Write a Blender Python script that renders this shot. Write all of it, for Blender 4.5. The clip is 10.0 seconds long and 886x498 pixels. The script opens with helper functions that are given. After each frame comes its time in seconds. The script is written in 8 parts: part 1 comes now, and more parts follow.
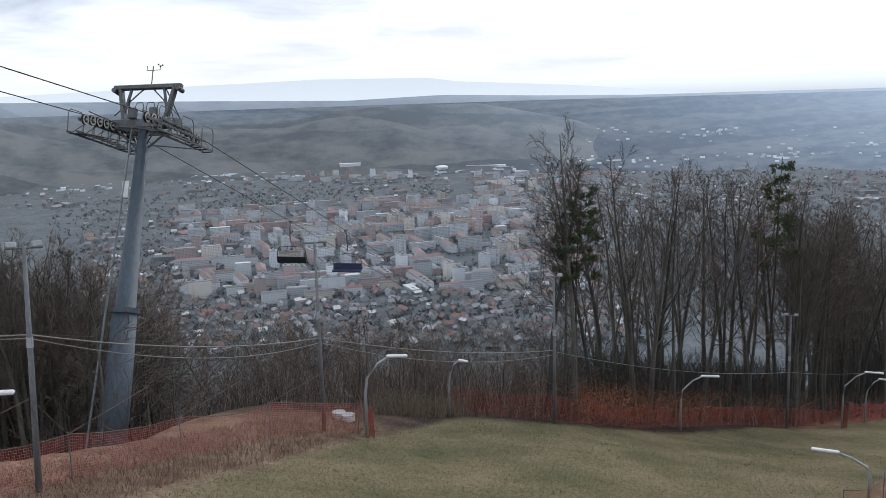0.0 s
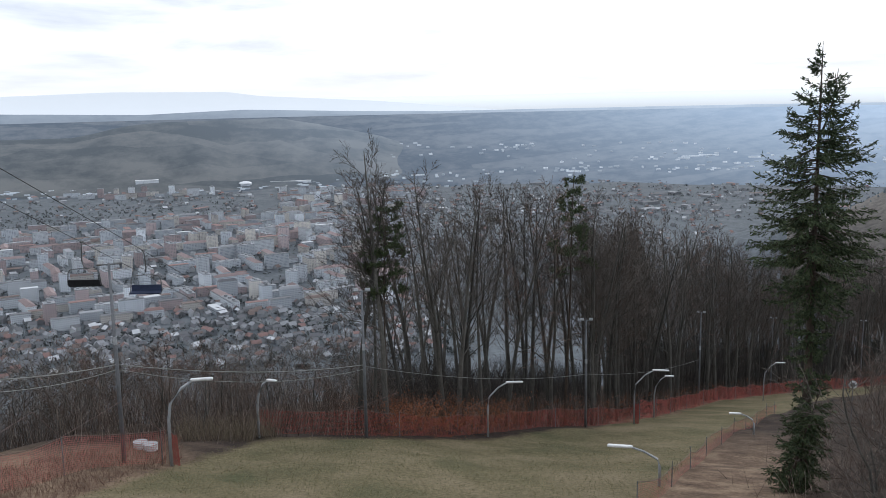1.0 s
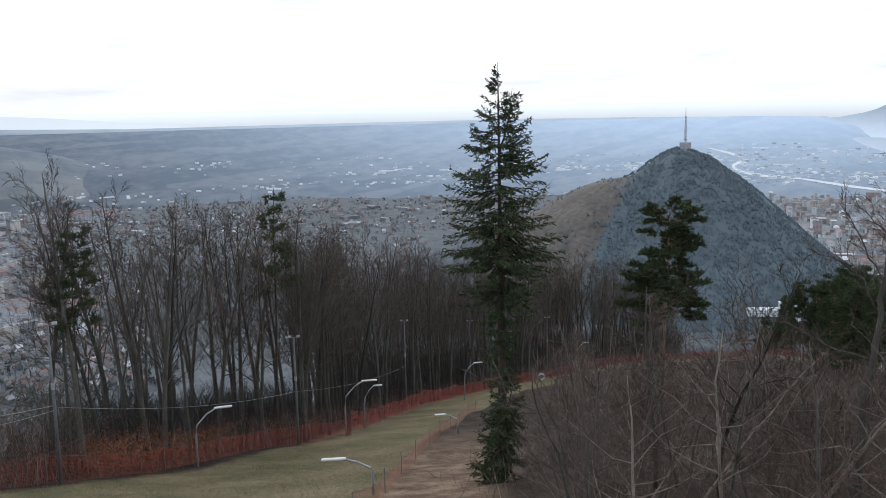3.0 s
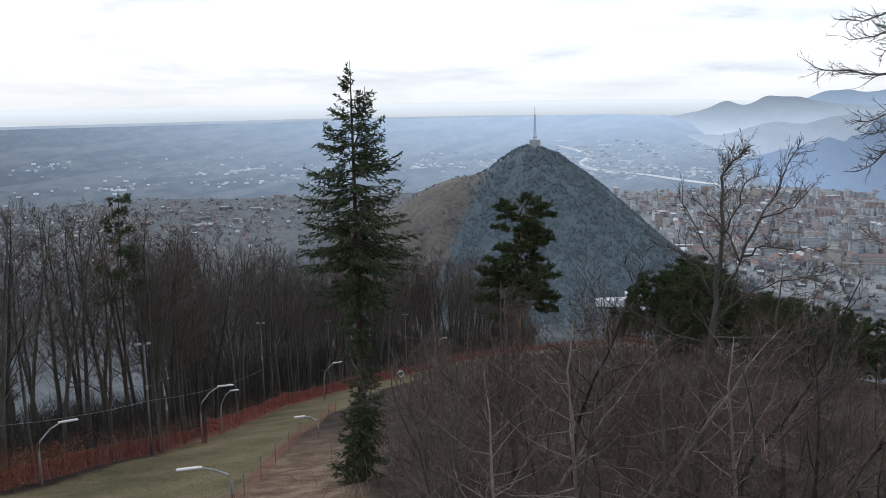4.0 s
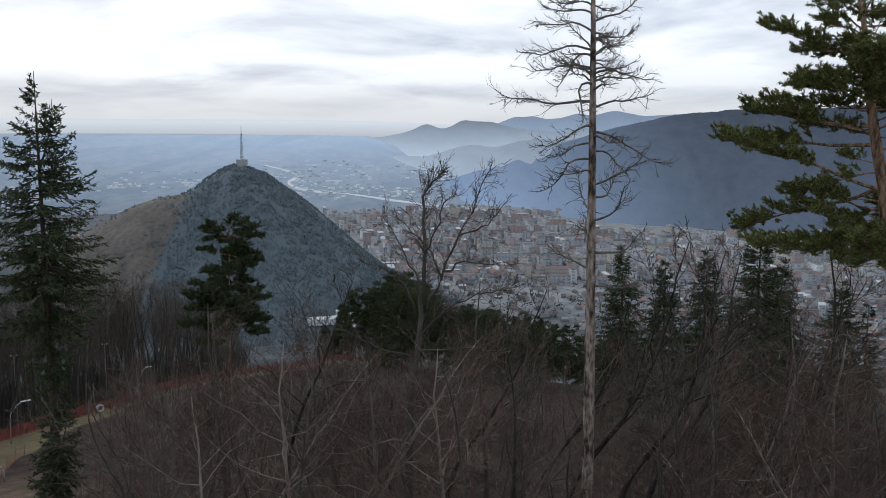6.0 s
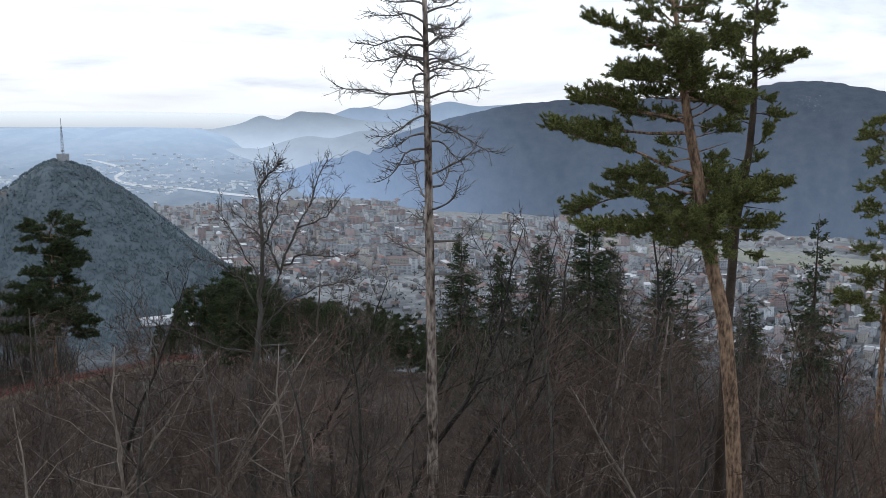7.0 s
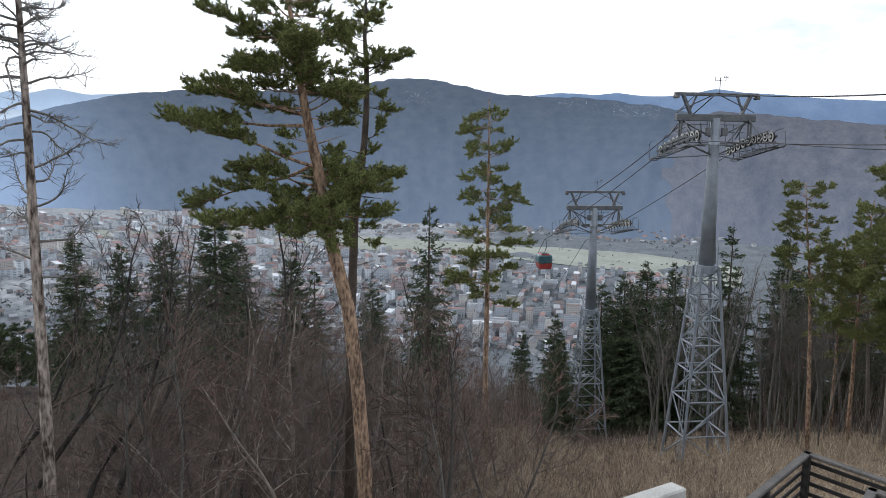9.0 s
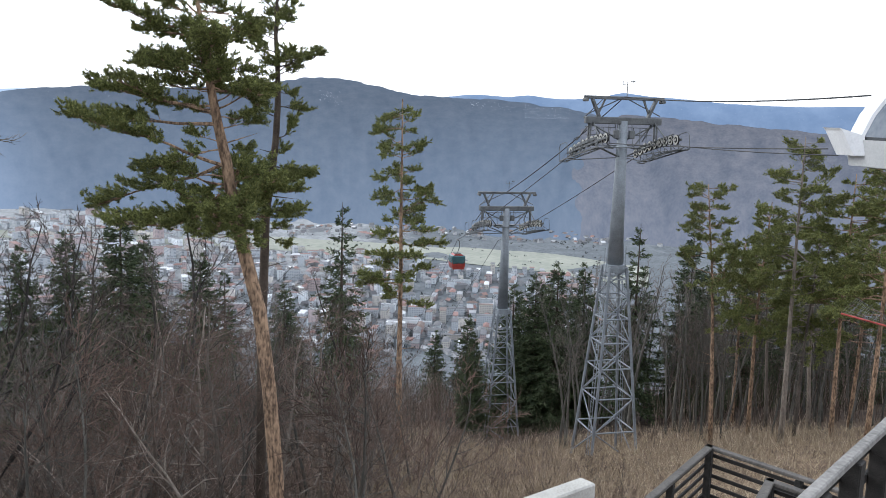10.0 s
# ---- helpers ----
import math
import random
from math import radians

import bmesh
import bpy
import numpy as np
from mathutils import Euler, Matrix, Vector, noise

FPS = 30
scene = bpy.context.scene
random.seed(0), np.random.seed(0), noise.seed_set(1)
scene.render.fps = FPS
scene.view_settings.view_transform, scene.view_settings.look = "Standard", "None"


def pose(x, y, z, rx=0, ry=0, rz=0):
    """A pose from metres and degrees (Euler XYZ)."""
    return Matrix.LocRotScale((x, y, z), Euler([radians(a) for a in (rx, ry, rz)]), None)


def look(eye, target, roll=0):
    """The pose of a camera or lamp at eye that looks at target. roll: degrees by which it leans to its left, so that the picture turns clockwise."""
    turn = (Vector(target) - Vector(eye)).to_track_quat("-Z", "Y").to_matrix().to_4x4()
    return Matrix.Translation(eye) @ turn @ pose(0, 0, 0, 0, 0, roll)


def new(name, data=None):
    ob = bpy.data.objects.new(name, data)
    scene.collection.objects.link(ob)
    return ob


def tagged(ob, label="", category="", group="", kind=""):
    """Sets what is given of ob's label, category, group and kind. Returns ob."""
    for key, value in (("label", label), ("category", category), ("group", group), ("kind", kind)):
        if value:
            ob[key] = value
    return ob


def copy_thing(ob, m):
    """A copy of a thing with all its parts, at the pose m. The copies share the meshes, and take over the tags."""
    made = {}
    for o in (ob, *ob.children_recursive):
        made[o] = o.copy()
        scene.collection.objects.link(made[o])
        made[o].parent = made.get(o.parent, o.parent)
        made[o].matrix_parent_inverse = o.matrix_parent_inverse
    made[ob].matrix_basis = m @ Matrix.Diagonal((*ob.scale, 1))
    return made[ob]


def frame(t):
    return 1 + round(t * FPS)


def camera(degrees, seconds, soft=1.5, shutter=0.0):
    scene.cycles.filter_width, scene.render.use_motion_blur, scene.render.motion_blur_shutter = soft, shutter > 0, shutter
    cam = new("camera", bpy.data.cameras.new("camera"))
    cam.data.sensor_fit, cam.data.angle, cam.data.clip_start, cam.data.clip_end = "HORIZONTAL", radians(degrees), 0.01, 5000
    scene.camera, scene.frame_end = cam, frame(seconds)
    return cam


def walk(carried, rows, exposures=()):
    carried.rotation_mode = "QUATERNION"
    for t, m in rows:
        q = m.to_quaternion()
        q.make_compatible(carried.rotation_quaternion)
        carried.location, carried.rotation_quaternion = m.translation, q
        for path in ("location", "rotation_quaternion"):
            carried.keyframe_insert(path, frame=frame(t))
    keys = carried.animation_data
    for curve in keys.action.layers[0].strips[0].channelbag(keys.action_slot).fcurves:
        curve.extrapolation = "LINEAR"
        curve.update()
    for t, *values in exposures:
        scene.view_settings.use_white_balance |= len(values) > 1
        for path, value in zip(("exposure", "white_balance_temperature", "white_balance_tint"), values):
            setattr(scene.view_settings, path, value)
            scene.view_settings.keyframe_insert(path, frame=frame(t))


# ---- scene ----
import itertools

EYE_Z = 18.0
ARM = 0.15
cam = camera(52.3, 10.0, soft=0.65)
# seconds, yaw, pitch, roll
TURNS = [
    (0.0, 0.00, -10.00, 1.59),
    (0.5, -6.36, -9.72, 1.32),
    (1.0, -12.26, -9.32, 1.05),
    (1.5, -17.59, -8.87, 0.82),
    (2.0, -22.10, -8.81, 1.06),
    (2.5, -26.72, -8.62, 1.08),
    (4.0, -40.31, -8.91, 1.12),
    (4.5, -45.47, -8.80, 0.72),
    (5.0, -49.99, -8.58, 0.36),
    (5.5, -54.24, -7.96, -0.19),
    (7.0, -68.81, -8.37, 0.11),
    (7.5, -74.98, -8.34, -0.33),
    (8.0, -80.58, -8.36, -0.43),
    (8.5, -86.82, -8.44, -0.79),
    (9.0, -92.24, -8.68, -0.98),
    (9.5, -96.46, -8.65, -1.48),
    (10.0, -97.68, -8.53, -1.72),
]
Y0 = radians(TURNS[0][1])


def held(t, yaw, pitch, roll):
    a = radians(yaw)
    return t, pose(ARM * (math.sin(Y0) - math.sin(a)), ARM * (math.cos(a) - math.cos(Y0)), EYE_Z, 90 + pitch, roll, yaw)


EXPOSURES = [(t, stops, 6000, 8) for t, stops in ((0.0, 0.08), (2.5, 0.13), (4.0, -0.10), (4.5, -0.10), (5.5, -0.57), (7.0, -0.07), (7.6, -0.12), (8.3, -0.47), (8.6, -0.22), (9.1, 0.55), (9.6, 0.78), (10.0, 0.80))]
walk(cam, [held(*r) for r in TURNS], EXPOSURES)

# ---- light: a bright, thinly clouded sky and a veiled sun ----
SUN_AZ, SUN_EL = 25.0, 32.0
world = bpy.data.worlds.new("sky")
scene.world = world
world.use_nodes = True
wt = world.node_tree
wt.nodes.clear()


def link(tree, a, b):
    tree.links.new(a, b)


def sky_nodes():
    N = wt.nodes
    out = N.new("ShaderNodeOutputWorld")
    bg = N.new("ShaderNodeBackground")
    sky = N.new("ShaderNodeTexSky")
    sky.sky_type = "NISHITA"
    sky.sun_disc = False
    sky.sun_elevation = radians(SUN_EL)
    sky.sun_rotation = radians(SUN_AZ)
    sky.dust_density = 4.0
    dim = N.new("ShaderNodeVectorMath")
    dim.operation = "SCALE"
    dim.inputs["Scale"].default_value = 0.12
    link(wt, sky.outputs["Color"], dim.inputs[0])
    co = N.new("ShaderNodeTexCoord")
    sep = N.new("ShaderNodeSeparateXYZ")
    link(wt, co.outputs["Generated"], sep.inputs[0])
    # cloud streaks: flatten the direction on a high ceiling
    up = N.new("ShaderNodeMath")
    up.operation = "MAXIMUM"
    up.inputs[1].default_value = -0.06
    link(wt, sep.outputs["Z"], up.inputs[0])
    lift = N.new("ShaderNodeMath")
    lift.operation = "ADD"
    lift.inputs[1].default_value = 0.13
    link(wt, up.outputs[0], lift.inputs[0])
    dx = N.new("ShaderNodeMath")
    dx.operation = "DIVIDE"
    link(wt, sep.outputs["X"], dx.inputs[0])
    link(wt, lift.outputs[0], dx.inputs[1])
    dy = N.new("ShaderNodeMath")
    dy.operation = "DIVIDE"
    link(wt, sep.outputs["Y"], dy.inputs[0])
    link(wt, lift.outputs[0], dy.inputs[1])
    comb = N.new("ShaderNodeCombineXYZ")
    link(wt, dx.outputs[0], comb.inputs[0])
    link(wt, dy.outputs[0], comb.inputs[1])
    noi = N.new("ShaderNodeTexNoise")
    noi.inputs["Scale"].default_value = 0.9
    noi.inputs["Detail"].default_value = 7.0
    noi.inputs["Roughness"].default_value = 0.55
    noi.inputs["Distortion"].default_value = 0.3
    link(wt, comb.outputs[0], noi.inputs["Vector"])
    ramp = N.new("ShaderNodeValToRGB")
    ramp.color_ramp.elements[0].position = 0.43
    ramp.color_ramp.elements[0].color = (1.20, 1.20, 1.20, 1)
    ramp.color_ramp.elements[1].position = 0.68
    ramp.color_ramp.elements[1].color = (0.60, 0.64, 0.75, 1)
    link(wt, noi.outputs["Fac"], ramp.inputs[0])
    # thin overcast, brighter towards the veiled sun and the horizon below it
    near = N.new("ShaderNodeVectorMath")
    near.operation = "DOT_PRODUCT"
    near.inputs[1].default_value = (math.sin(radians(58)) * 0.97, math.cos(radians(58)) * 0.97, 0.24)
    link(wt, co.outputs["Generated"], near.inputs[0])
    glow = N.new("ShaderNodeMapRange")
    glow.interpolation_type = "SMOOTHSTEP"
    glow.inputs["From Min"].default_value = 0.55
    glow.inputs["From Max"].default_value = 1.0
    glow.inputs["To Min"].default_value = 1.0
    glow.inputs["To Max"].default_value = 1.28
    link(wt, near.outputs["Value"], glow.inputs["Value"])
    bright = N.new("ShaderNodeVectorMath")
    bright.operation = "SCALE"
    link(wt, ramp.outputs[0], bright.inputs[0])
    link(wt, glow.outputs[0], bright.inputs["Scale"])
    mix = N.new("ShaderNodeMix")
    mix.data_type = "RGBA"
    mix.inputs["Factor"].default_value = 0.9
    link(wt, dim.outputs[0], mix.inputs["A"])
    link(wt, bright.outputs[0], mix.inputs["B"])
    # the air along the horizon is a little duller and warmer than the clouds above it
    low = N.new("ShaderNodeMapRange")
    low.interpolation_type = "SMOOTHSTEP"
    low.inputs["From Min"].default_value = 0.0
    low.inputs["From Max"].default_value = 0.075
    low.inputs["To Min"].default_value = 0.85
    low.inputs["To Max"].default_value = 0.0
    link(wt, sep.outputs["Z"], low.inputs["Value"])
    air = N.new("ShaderNodeMix")
    air.data_type = "RGBA"
    air.inputs["B"].default_value = (0.98, 0.95, 0.92, 1)
    link(wt, low.outputs[0], air.inputs["Factor"])
    link(wt, mix.outputs["Result"], air.inputs["A"])
    bg.inputs["Strength"].default_value = 1.0
    link(wt, air.outputs["Result"], bg.inputs["Color"])
    link(wt, bg.outputs[0], out.inputs["Surface"])


sky_nodes()
sun_data = bpy.data.lights.new("sun", "SUN")
sun_data.energy = 0.7
sun_data.angle = radians(20)
sun_data.color = (1.0, 0.95, 0.88)
sun = new("sun", sun_data)
sun.matrix_world = look((0, 0, 60), (-math.sin(radians(SUN_AZ)) * math.cos(radians(SUN_EL)), -math.cos(radians(SUN_AZ)) * math.cos(radians(SUN_EL)), 60 - math.sin(radians(SUN_EL))))


# ---- materials ----
def mat(name, dark, light, scale=1.0, rough=0.8, metal=0.0, bump=0.0, stretch=(1, 1, 1), fine=None, random_amount=0.0, glow=0.0, contrast=(0.35, 0.65)):
    """Two colours mixed by coarse and fine noise, with relief, in metres of the object."""
    m = bpy.data.materials.new(name)
    m.use_nodes = True
    T = m.node_tree
    N = T.nodes
    b = N["Principled BSDF"]
    b.inputs["Roughness"].default_value = rough
    b.inputs["Metallic"].default_value = metal
    b.inputs["Specular IOR Level"].default_value = 0.25 if metal == 0 else 0.5
    co = N.new("ShaderNodeTexCoord")
    mp = N.new("ShaderNodeMapping")
    mp.inputs["Scale"].default_value = stretch
    link(T, co.outputs["Object"], mp.inputs["Vector"])
    n1 = N.new("ShaderNodeTexNoise")
    n1.inputs["Scale"].default_value = scale
    n1.inputs["Detail"].default_value = 6
    n1.inputs["Roughness"].default_value = 0.6
    link(T, mp.outputs[0], n1.inputs["Vector"])
    n2 = N.new("ShaderNodeTexNoise")
    n2.inputs["Scale"].default_value = fine or scale * 9
    n2.inputs["Detail"].default_value = 4
    link(T, mp.outputs[0], n2.inputs["Vector"])
    add = N.new("ShaderNodeMath")
    add.operation = "MULTIPLY_ADD"
    add.inputs[1].default_value = 0.45
    link(T, n2.outputs["Fac"], add.inputs[0])
    half = N.new("ShaderNodeMath")
    half.operation = "MULTIPLY"
    half.inputs[1].default_value = 0.55
    link(T, n1.outputs["Fac"], half.inputs[0])
    link(T, half.outputs[0], add.inputs[2])
    r = N.new("ShaderNodeValToRGB")
    r.color_ramp.elements[0].position = contrast[0]
    r.color_ramp.elements[0].color = (*dark, 1)
    r.color_ramp.elements[1].position = contrast[1]
    r.color_ramp.elements[1].color = (*light, 1)
    link(T, add.outputs[0], r.inputs[0])
    colour = r.outputs[0]
    if random_amount:
        info = N.new("ShaderNodeObjectInfo")
        mr = N.new("ShaderNodeMapRange")
        mr.inputs["To Min"].default_value = 1 - random_amount
        mr.inputs["To Max"].default_value = 1 + random_amount
        link(T, info.outputs["Random"], mr.inputs["Value"])
        hsv = N.new("ShaderNodeHueSaturation")
        link(T, mr.outputs[0], hsv.inputs["Value"])
        link(T, colour, hsv.inputs["Color"])
        colour = hsv.outputs[0]
    link(T, colour, b.inputs["Base Color"])
    if glow:
        link(T, colour, b.inputs["Emission Color"])
        b.inputs["Emission Strength"].default_value = glow
    if bump:
        bp = N.new("ShaderNodeBump")
        bp.inputs["Strength"].default_value = 0.6
        bp.inputs["Distance"].default_value = bump
        link(T, n2.outputs["Fac"], bp.inputs["Height"])
        link(T, bp.outputs[0], b.inputs["Normal"])
    return m


def island_mat(name, dark, light, rough=0.85, pale=None):
    """Colour varies from piece to piece (leaves, blades, stems)."""
    m = bpy.data.materials.new(name)
    m.use_nodes = True
    T = m.node_tree
    N = T.nodes
    b = N["Principled BSDF"]
    b.inputs["Roughness"].default_value = rough
    b.inputs["Specular IOR Level"].default_value = 0.2
    g = N.new("ShaderNodeNewGeometry")
    r = N.new("ShaderNodeValToRGB")
    r.color_ramp.elements[0].color = (*dark, 1)
    r.color_ramp.elements[1].color = (*light, 1)
    if pale:
        r.color_ramp.elements[1].position = 0.72
        r.color_ramp.elements.new(1.0).color = (*pale, 1)
    link(T, g.outputs["Random Per Island"], r.inputs[0])
    link(T, r.outputs[0], b.inputs["Base Color"])
    return m


BARK = mat("bark_grey", (0.032, 0.031, 0.028), (0.115, 0.108, 0.095), 3.0, 0.95, bump=0.02, stretch=(1, 1, 0.25), random_amount=0.35)
BARK_PALE = mat("bark_pale_grey", (0.07, 0.064, 0.058), (0.22, 0.20, 0.18), 3.0, 0.95, bump=0.02, stretch=(1, 1, 0.25), random_amount=0.3)
BARK_DARK = mat("bark_dark", (0.014, 0.013, 0.012), (0.05, 0.045, 0.04), 3.0, 0.95, bump=0.02, stretch=(1, 1, 0.25))
BARK_MID = mat("bark_grey_brown", (0.065, 0.054, 0.046), (0.26, 0.22, 0.188), 3.0, 0.95, bump=0.02, stretch=(1, 1, 0.25), random_amount=0.5)
TWIG = mat("twig_brown", (0.044, 0.038, 0.034), (0.128, 0.108, 0.092), 1.5, 0.95, random_amount=0.35)
TWIG_RED = mat("twig_reddish", (0.040, 0.027, 0.022), (0.150, 0.104, 0.084), 1.5, 0.95, random_amount=0.55)
PINE_BARK = mat("bark_pine", (0.080, 0.054, 0.038), (0.35, 0.235, 0.155), 4.0, 0.95, bump=0.05, stretch=(1, 1, 0.35), fine=16, contrast=(0.40, 0.60))
DEAD_BARK = mat("bark_dead", (0.050, 0.036, 0.029), (0.42, 0.35, 0.30), 2.4, 0.95, bump=0.05, stretch=(1, 1, 0.35), fine=11, contrast=(0.42, 0.60))
SPRUCE_BARK = mat("bark_spruce", (0.035, 0.027, 0.022), (0.09, 0.07, 0.055), 3.0, 0.95, bump=0.02)
SPRUCE_LEAF = island_mat("needles_spruce", (0.018, 0.030, 0.016), (0.085, 0.105, 0.050))
PINE_LEAF = island_mat("needles_pine", (0.034, 0.048, 0.018), (0.25, 0.26, 0.085))
FAR_LEAF = island_mat("needles_far_pine", (0.022, 0.036, 0.020), (0.095, 0.115, 0.052))
GALV = mat("galvanised_steel", (0.125, 0.14, 0.16), (0.255, 0.28, 0.31), 1.2, 0.55, 0.3, bump=0.002, fine=25)
TOWER_BLUE = mat("tower_paint_grey_blue", (0.038, 0.052, 0.07), (0.085, 0.108, 0.135), 0.8, 0.6, 0.1, bump=0.003, stretch=(1, 1, 0.3), fine=14)
STEEL_DARK = mat("steel_weathered", (0.05, 0.05, 0.05), (0.14, 0.14, 0.135), 3.0, 0.6, 0.4)
RUBBER = mat("rubber_black", (0.012, 0.012, 0.013), (0.03, 0.03, 0.03), 4, 0.8)
SHEAVE = mat("sheave_pale", (0.25, 0.25, 0.24), (0.45, 0.44, 0.40), 4, 0.6)
CABLE = mat("wire_rope", (0.02, 0.02, 0.022), (0.05, 0.05, 0.052), 8, 0.6, 0.5)
LINE_PALE = mat("power_line_pale", (0.16, 0.16, 0.15), (0.25, 0.25, 0.23), 3, 0.7)
POLE_GREY = mat("pole_grey", (0.10, 0.105, 0.115), (0.20, 0.205, 0.215), 2, 0.7, 0.2, stretch=(1, 1, 0.3))
LAMP_GREY = mat("lamp_post_pale", (0.23, 0.24, 0.25), (0.38, 0.39, 0.40), 2, 0.6, 0.2, stretch=(1, 1, 0.3))
LAMP_WHITE = mat("lamp_head_white", (0.5, 0.5, 0.5), (0.68, 0.68, 0.68), 4, 0.5)
HEAD_STEEL = mat("lift_head_steel", (0.055, 0.058, 0.062), (0.135, 0.14, 0.145), 2.0, 0.6, 0.3, fine=18)
NET_RED = mat("net_orange_red", (0.27, 0.055, 0.045), (0.42, 0.105, 0.085), 0.6, 0.8)
NET_PINK = mat("net_faded_pink", (0.36, 0.10, 0.085), (0.50, 0.17, 0.15), 0.6, 0.8)
ROPE = mat("net_rope_pale", (0.13, 0.085, 0.075), (0.20, 0.14, 0.12), 3, 0.9)
WOOD_DARK = mat("railing_wood_dark", (0.008, 0.0075, 0.007), (0.026, 0.023, 0.021), 3, 0.7, bump=0.004, stretch=(1, 6, 6), fine=30)
WOOD_TOP = mat("railing_top_weathered", (0.10, 0.095, 0.09), (0.26, 0.25, 0.24), 3, 0.75, bump=0.004, fine=30)
CONCRETE = mat("concrete_pale", (0.30, 0.29, 0.27), (0.46, 0.45, 0.42), 1.5, 0.9, bump=0.006, fine=25)
WHITE_SHEET = mat("roof_sheet_white", (0.62, 0.63, 0.65), (0.75, 0.76, 0.78), 1.5, 0.45)
GREY_SHEET = mat("wall_sheet_grey", (0.38, 0.39, 0.40), (0.48, 0.49, 0.50), 1.5, 0.5)
GLASS_TINT = mat("roof_glass_tinted", (0.10, 0.12, 0.15), (0.16, 0.18, 0.21), 0.5, 0.12)
FRAME_DARK = mat("frame_dark", (0.03, 0.033, 0.037), (0.06, 0.065, 0.07), 3, 0.5)
CABIN_RED = mat("cabin_red", (0.19, 0.028, 0.022), (0.27, 0.045, 0.035), 2, 0.35)
CABIN_TEAL = mat("cabin_glass_teal", (0.035, 0.075, 0.085), (0.065, 0.125, 0.135), 2, 0.15)
SEAT_BLUE = mat("seat_navy", (0.014, 0.02, 0.045), (0.03, 0.042, 0.085), 3, 0.6)
SEAT_DARK = mat("seat_black", (0.012, 0.012, 0.014), (0.03, 0.03, 0.033), 3, 0.6)
SNOW = mat("old_snow", (0.28, 0.31, 0.36), (0.42, 0.45, 0.50), 1, 0.8)


# ---- geometry helpers ----
def at(az, r, z=None, el=None):
    """A place by compass degrees from the eye, metres away, and its height or its angle above the eye's level."""
    a = radians(az)
    x, y = (r + ARM) * math.sin(a), (r + ARM) * math.cos(a) - ARM
    if el is not None:
        z = EYE_Z + r * math.tan(radians(el))
    if z is None:
        z = ground_z(x, y)
    return Vector((x, y, z))


class Shape:
    """Gathers vertices and faces for one mesh."""

    def __init__(self):
        self.v, self.f = [], []

    def tube(self, pts, radii, n=6, cap=True):
        pts = [Vector(p) for p in pts]
        base = len(self.v)
        k = len(pts)
        for i, p in enumerate(pts):
            d = (pts[min(i + 1, k - 1)] - pts[max(i - 1, 0)]).normalized()
            ref = Vector((0, 0, 1)) if abs(d.z) < 0.9 else Vector((1, 0, 0))
            u = d.cross(ref).normalized()
            w = d.cross(u)
            for j in range(n):
                a = 2 * math.pi * j / n
                self.v.append(p + (u * math.cos(a) + w * math.sin(a)) * radii[i])
        for i in range(k - 1):
            for j in range(n):
                a, b = base + i * n + j, base + i * n + (j + 1) % n
                self.f.append((a, b, b + n, a + n))
        if cap:
            self.f.append(tuple(base + j for j in range(n))[::-1])
            self.f.append(tuple(base + (k - 1) * n + j for j in range(n)))
        return self

    def join(self, other):
        n = len(self.v)
        self.v += other.v
        self.f += [tuple(n + i for i in q) for q in other.f]

    def rod(self, a, b, r, n=6):
        return self.tube([a, b], [r, r], n)

    def spike(self, a, b, r):
        """A twig: three sides, to a point."""
        a, b = Vector(a), Vector(b)
        d = (b - a).normalized()
        ref = Vector((0, 0, 1)) if abs(d.z) < 0.9 else Vector((1, 0, 0))
        u = d.cross(ref).normalized() * r
        w = d.cross(u)
        i = len(self.v)
        self.v += [a + u, a - u * 0.5 + w * 0.87, a - u * 0.5 - w * 0.87, b]
        self.f += [(i, i + 1, i + 3), (i + 1, i + 2, i + 3), (i + 2, i, i + 3)]

    def box(self, size, m=None, bevel=0.0):
        """A box of that size round the origin of m, its edges chamfered."""
        m = m or Matrix.Identity(4)
        x, y, z = (s / 2 for s in size)
        c = min(bevel, x * 0.9, y * 0.9, z * 0.9)
        i = len(self.v)
        if c <= 0:
            for sx, sy, sz in itertools.product((-1, 1), repeat=3):
                self.v.append(m @ Vector((sx * x, sy * y, sz * z)))
            for q in ((0, 1, 3, 2), (4, 6, 7, 5), (0, 4, 5, 1), (2, 3, 7, 6), (0, 2, 6, 4), (1, 5, 7, 3)):
                self.f.append(tuple(i + k for k in q))
            return self
        ring = [(-x + c, -y), (x - c, -y), (x, -y + c), (x, y - c), (x - c, y), (-x + c, y), (-x, y - c), (-x, -y + c)]
        inner = [(a * (1 - c / x), b * (1 - c / y)) for a, b in ring]
        for zz, rg in ((-z, inner), (-z + c, ring), (z - c, ring), (z, inner)):
            for a, b in rg:
                self.v.append(m @ Vector((a, b, zz)))
        for k in range(3):
            for j in range(8):
                a, b = i + k * 8 + j, i + k * 8 + (j + 1) % 8
                self.f.append((a, b, b + 8, a + 8))
        self.f.append(tuple(i + j for j in range(8))[::-1])
        self.f.append(tuple(i + 24 + j for j in range(8)))
        return self

    def beam(self, a, b, w, h, bevel=0.0):
        """A bar of section w x h from a to b."""
        a, b = Vector(a), Vector(b)
        d = b - a
        y = d.normalized()
        ref = Vector((0, 0, 1)) if abs(y.z) < 0.95 else Vector((1, 0, 0))
        x = y.cross(ref).normalized()
        z = x.cross(y)
        m = Matrix((x, y, z)).transposed().to_4x4()
        m.translation = (a + b) / 2
        return self.box((w, d.length, h), m, bevel)

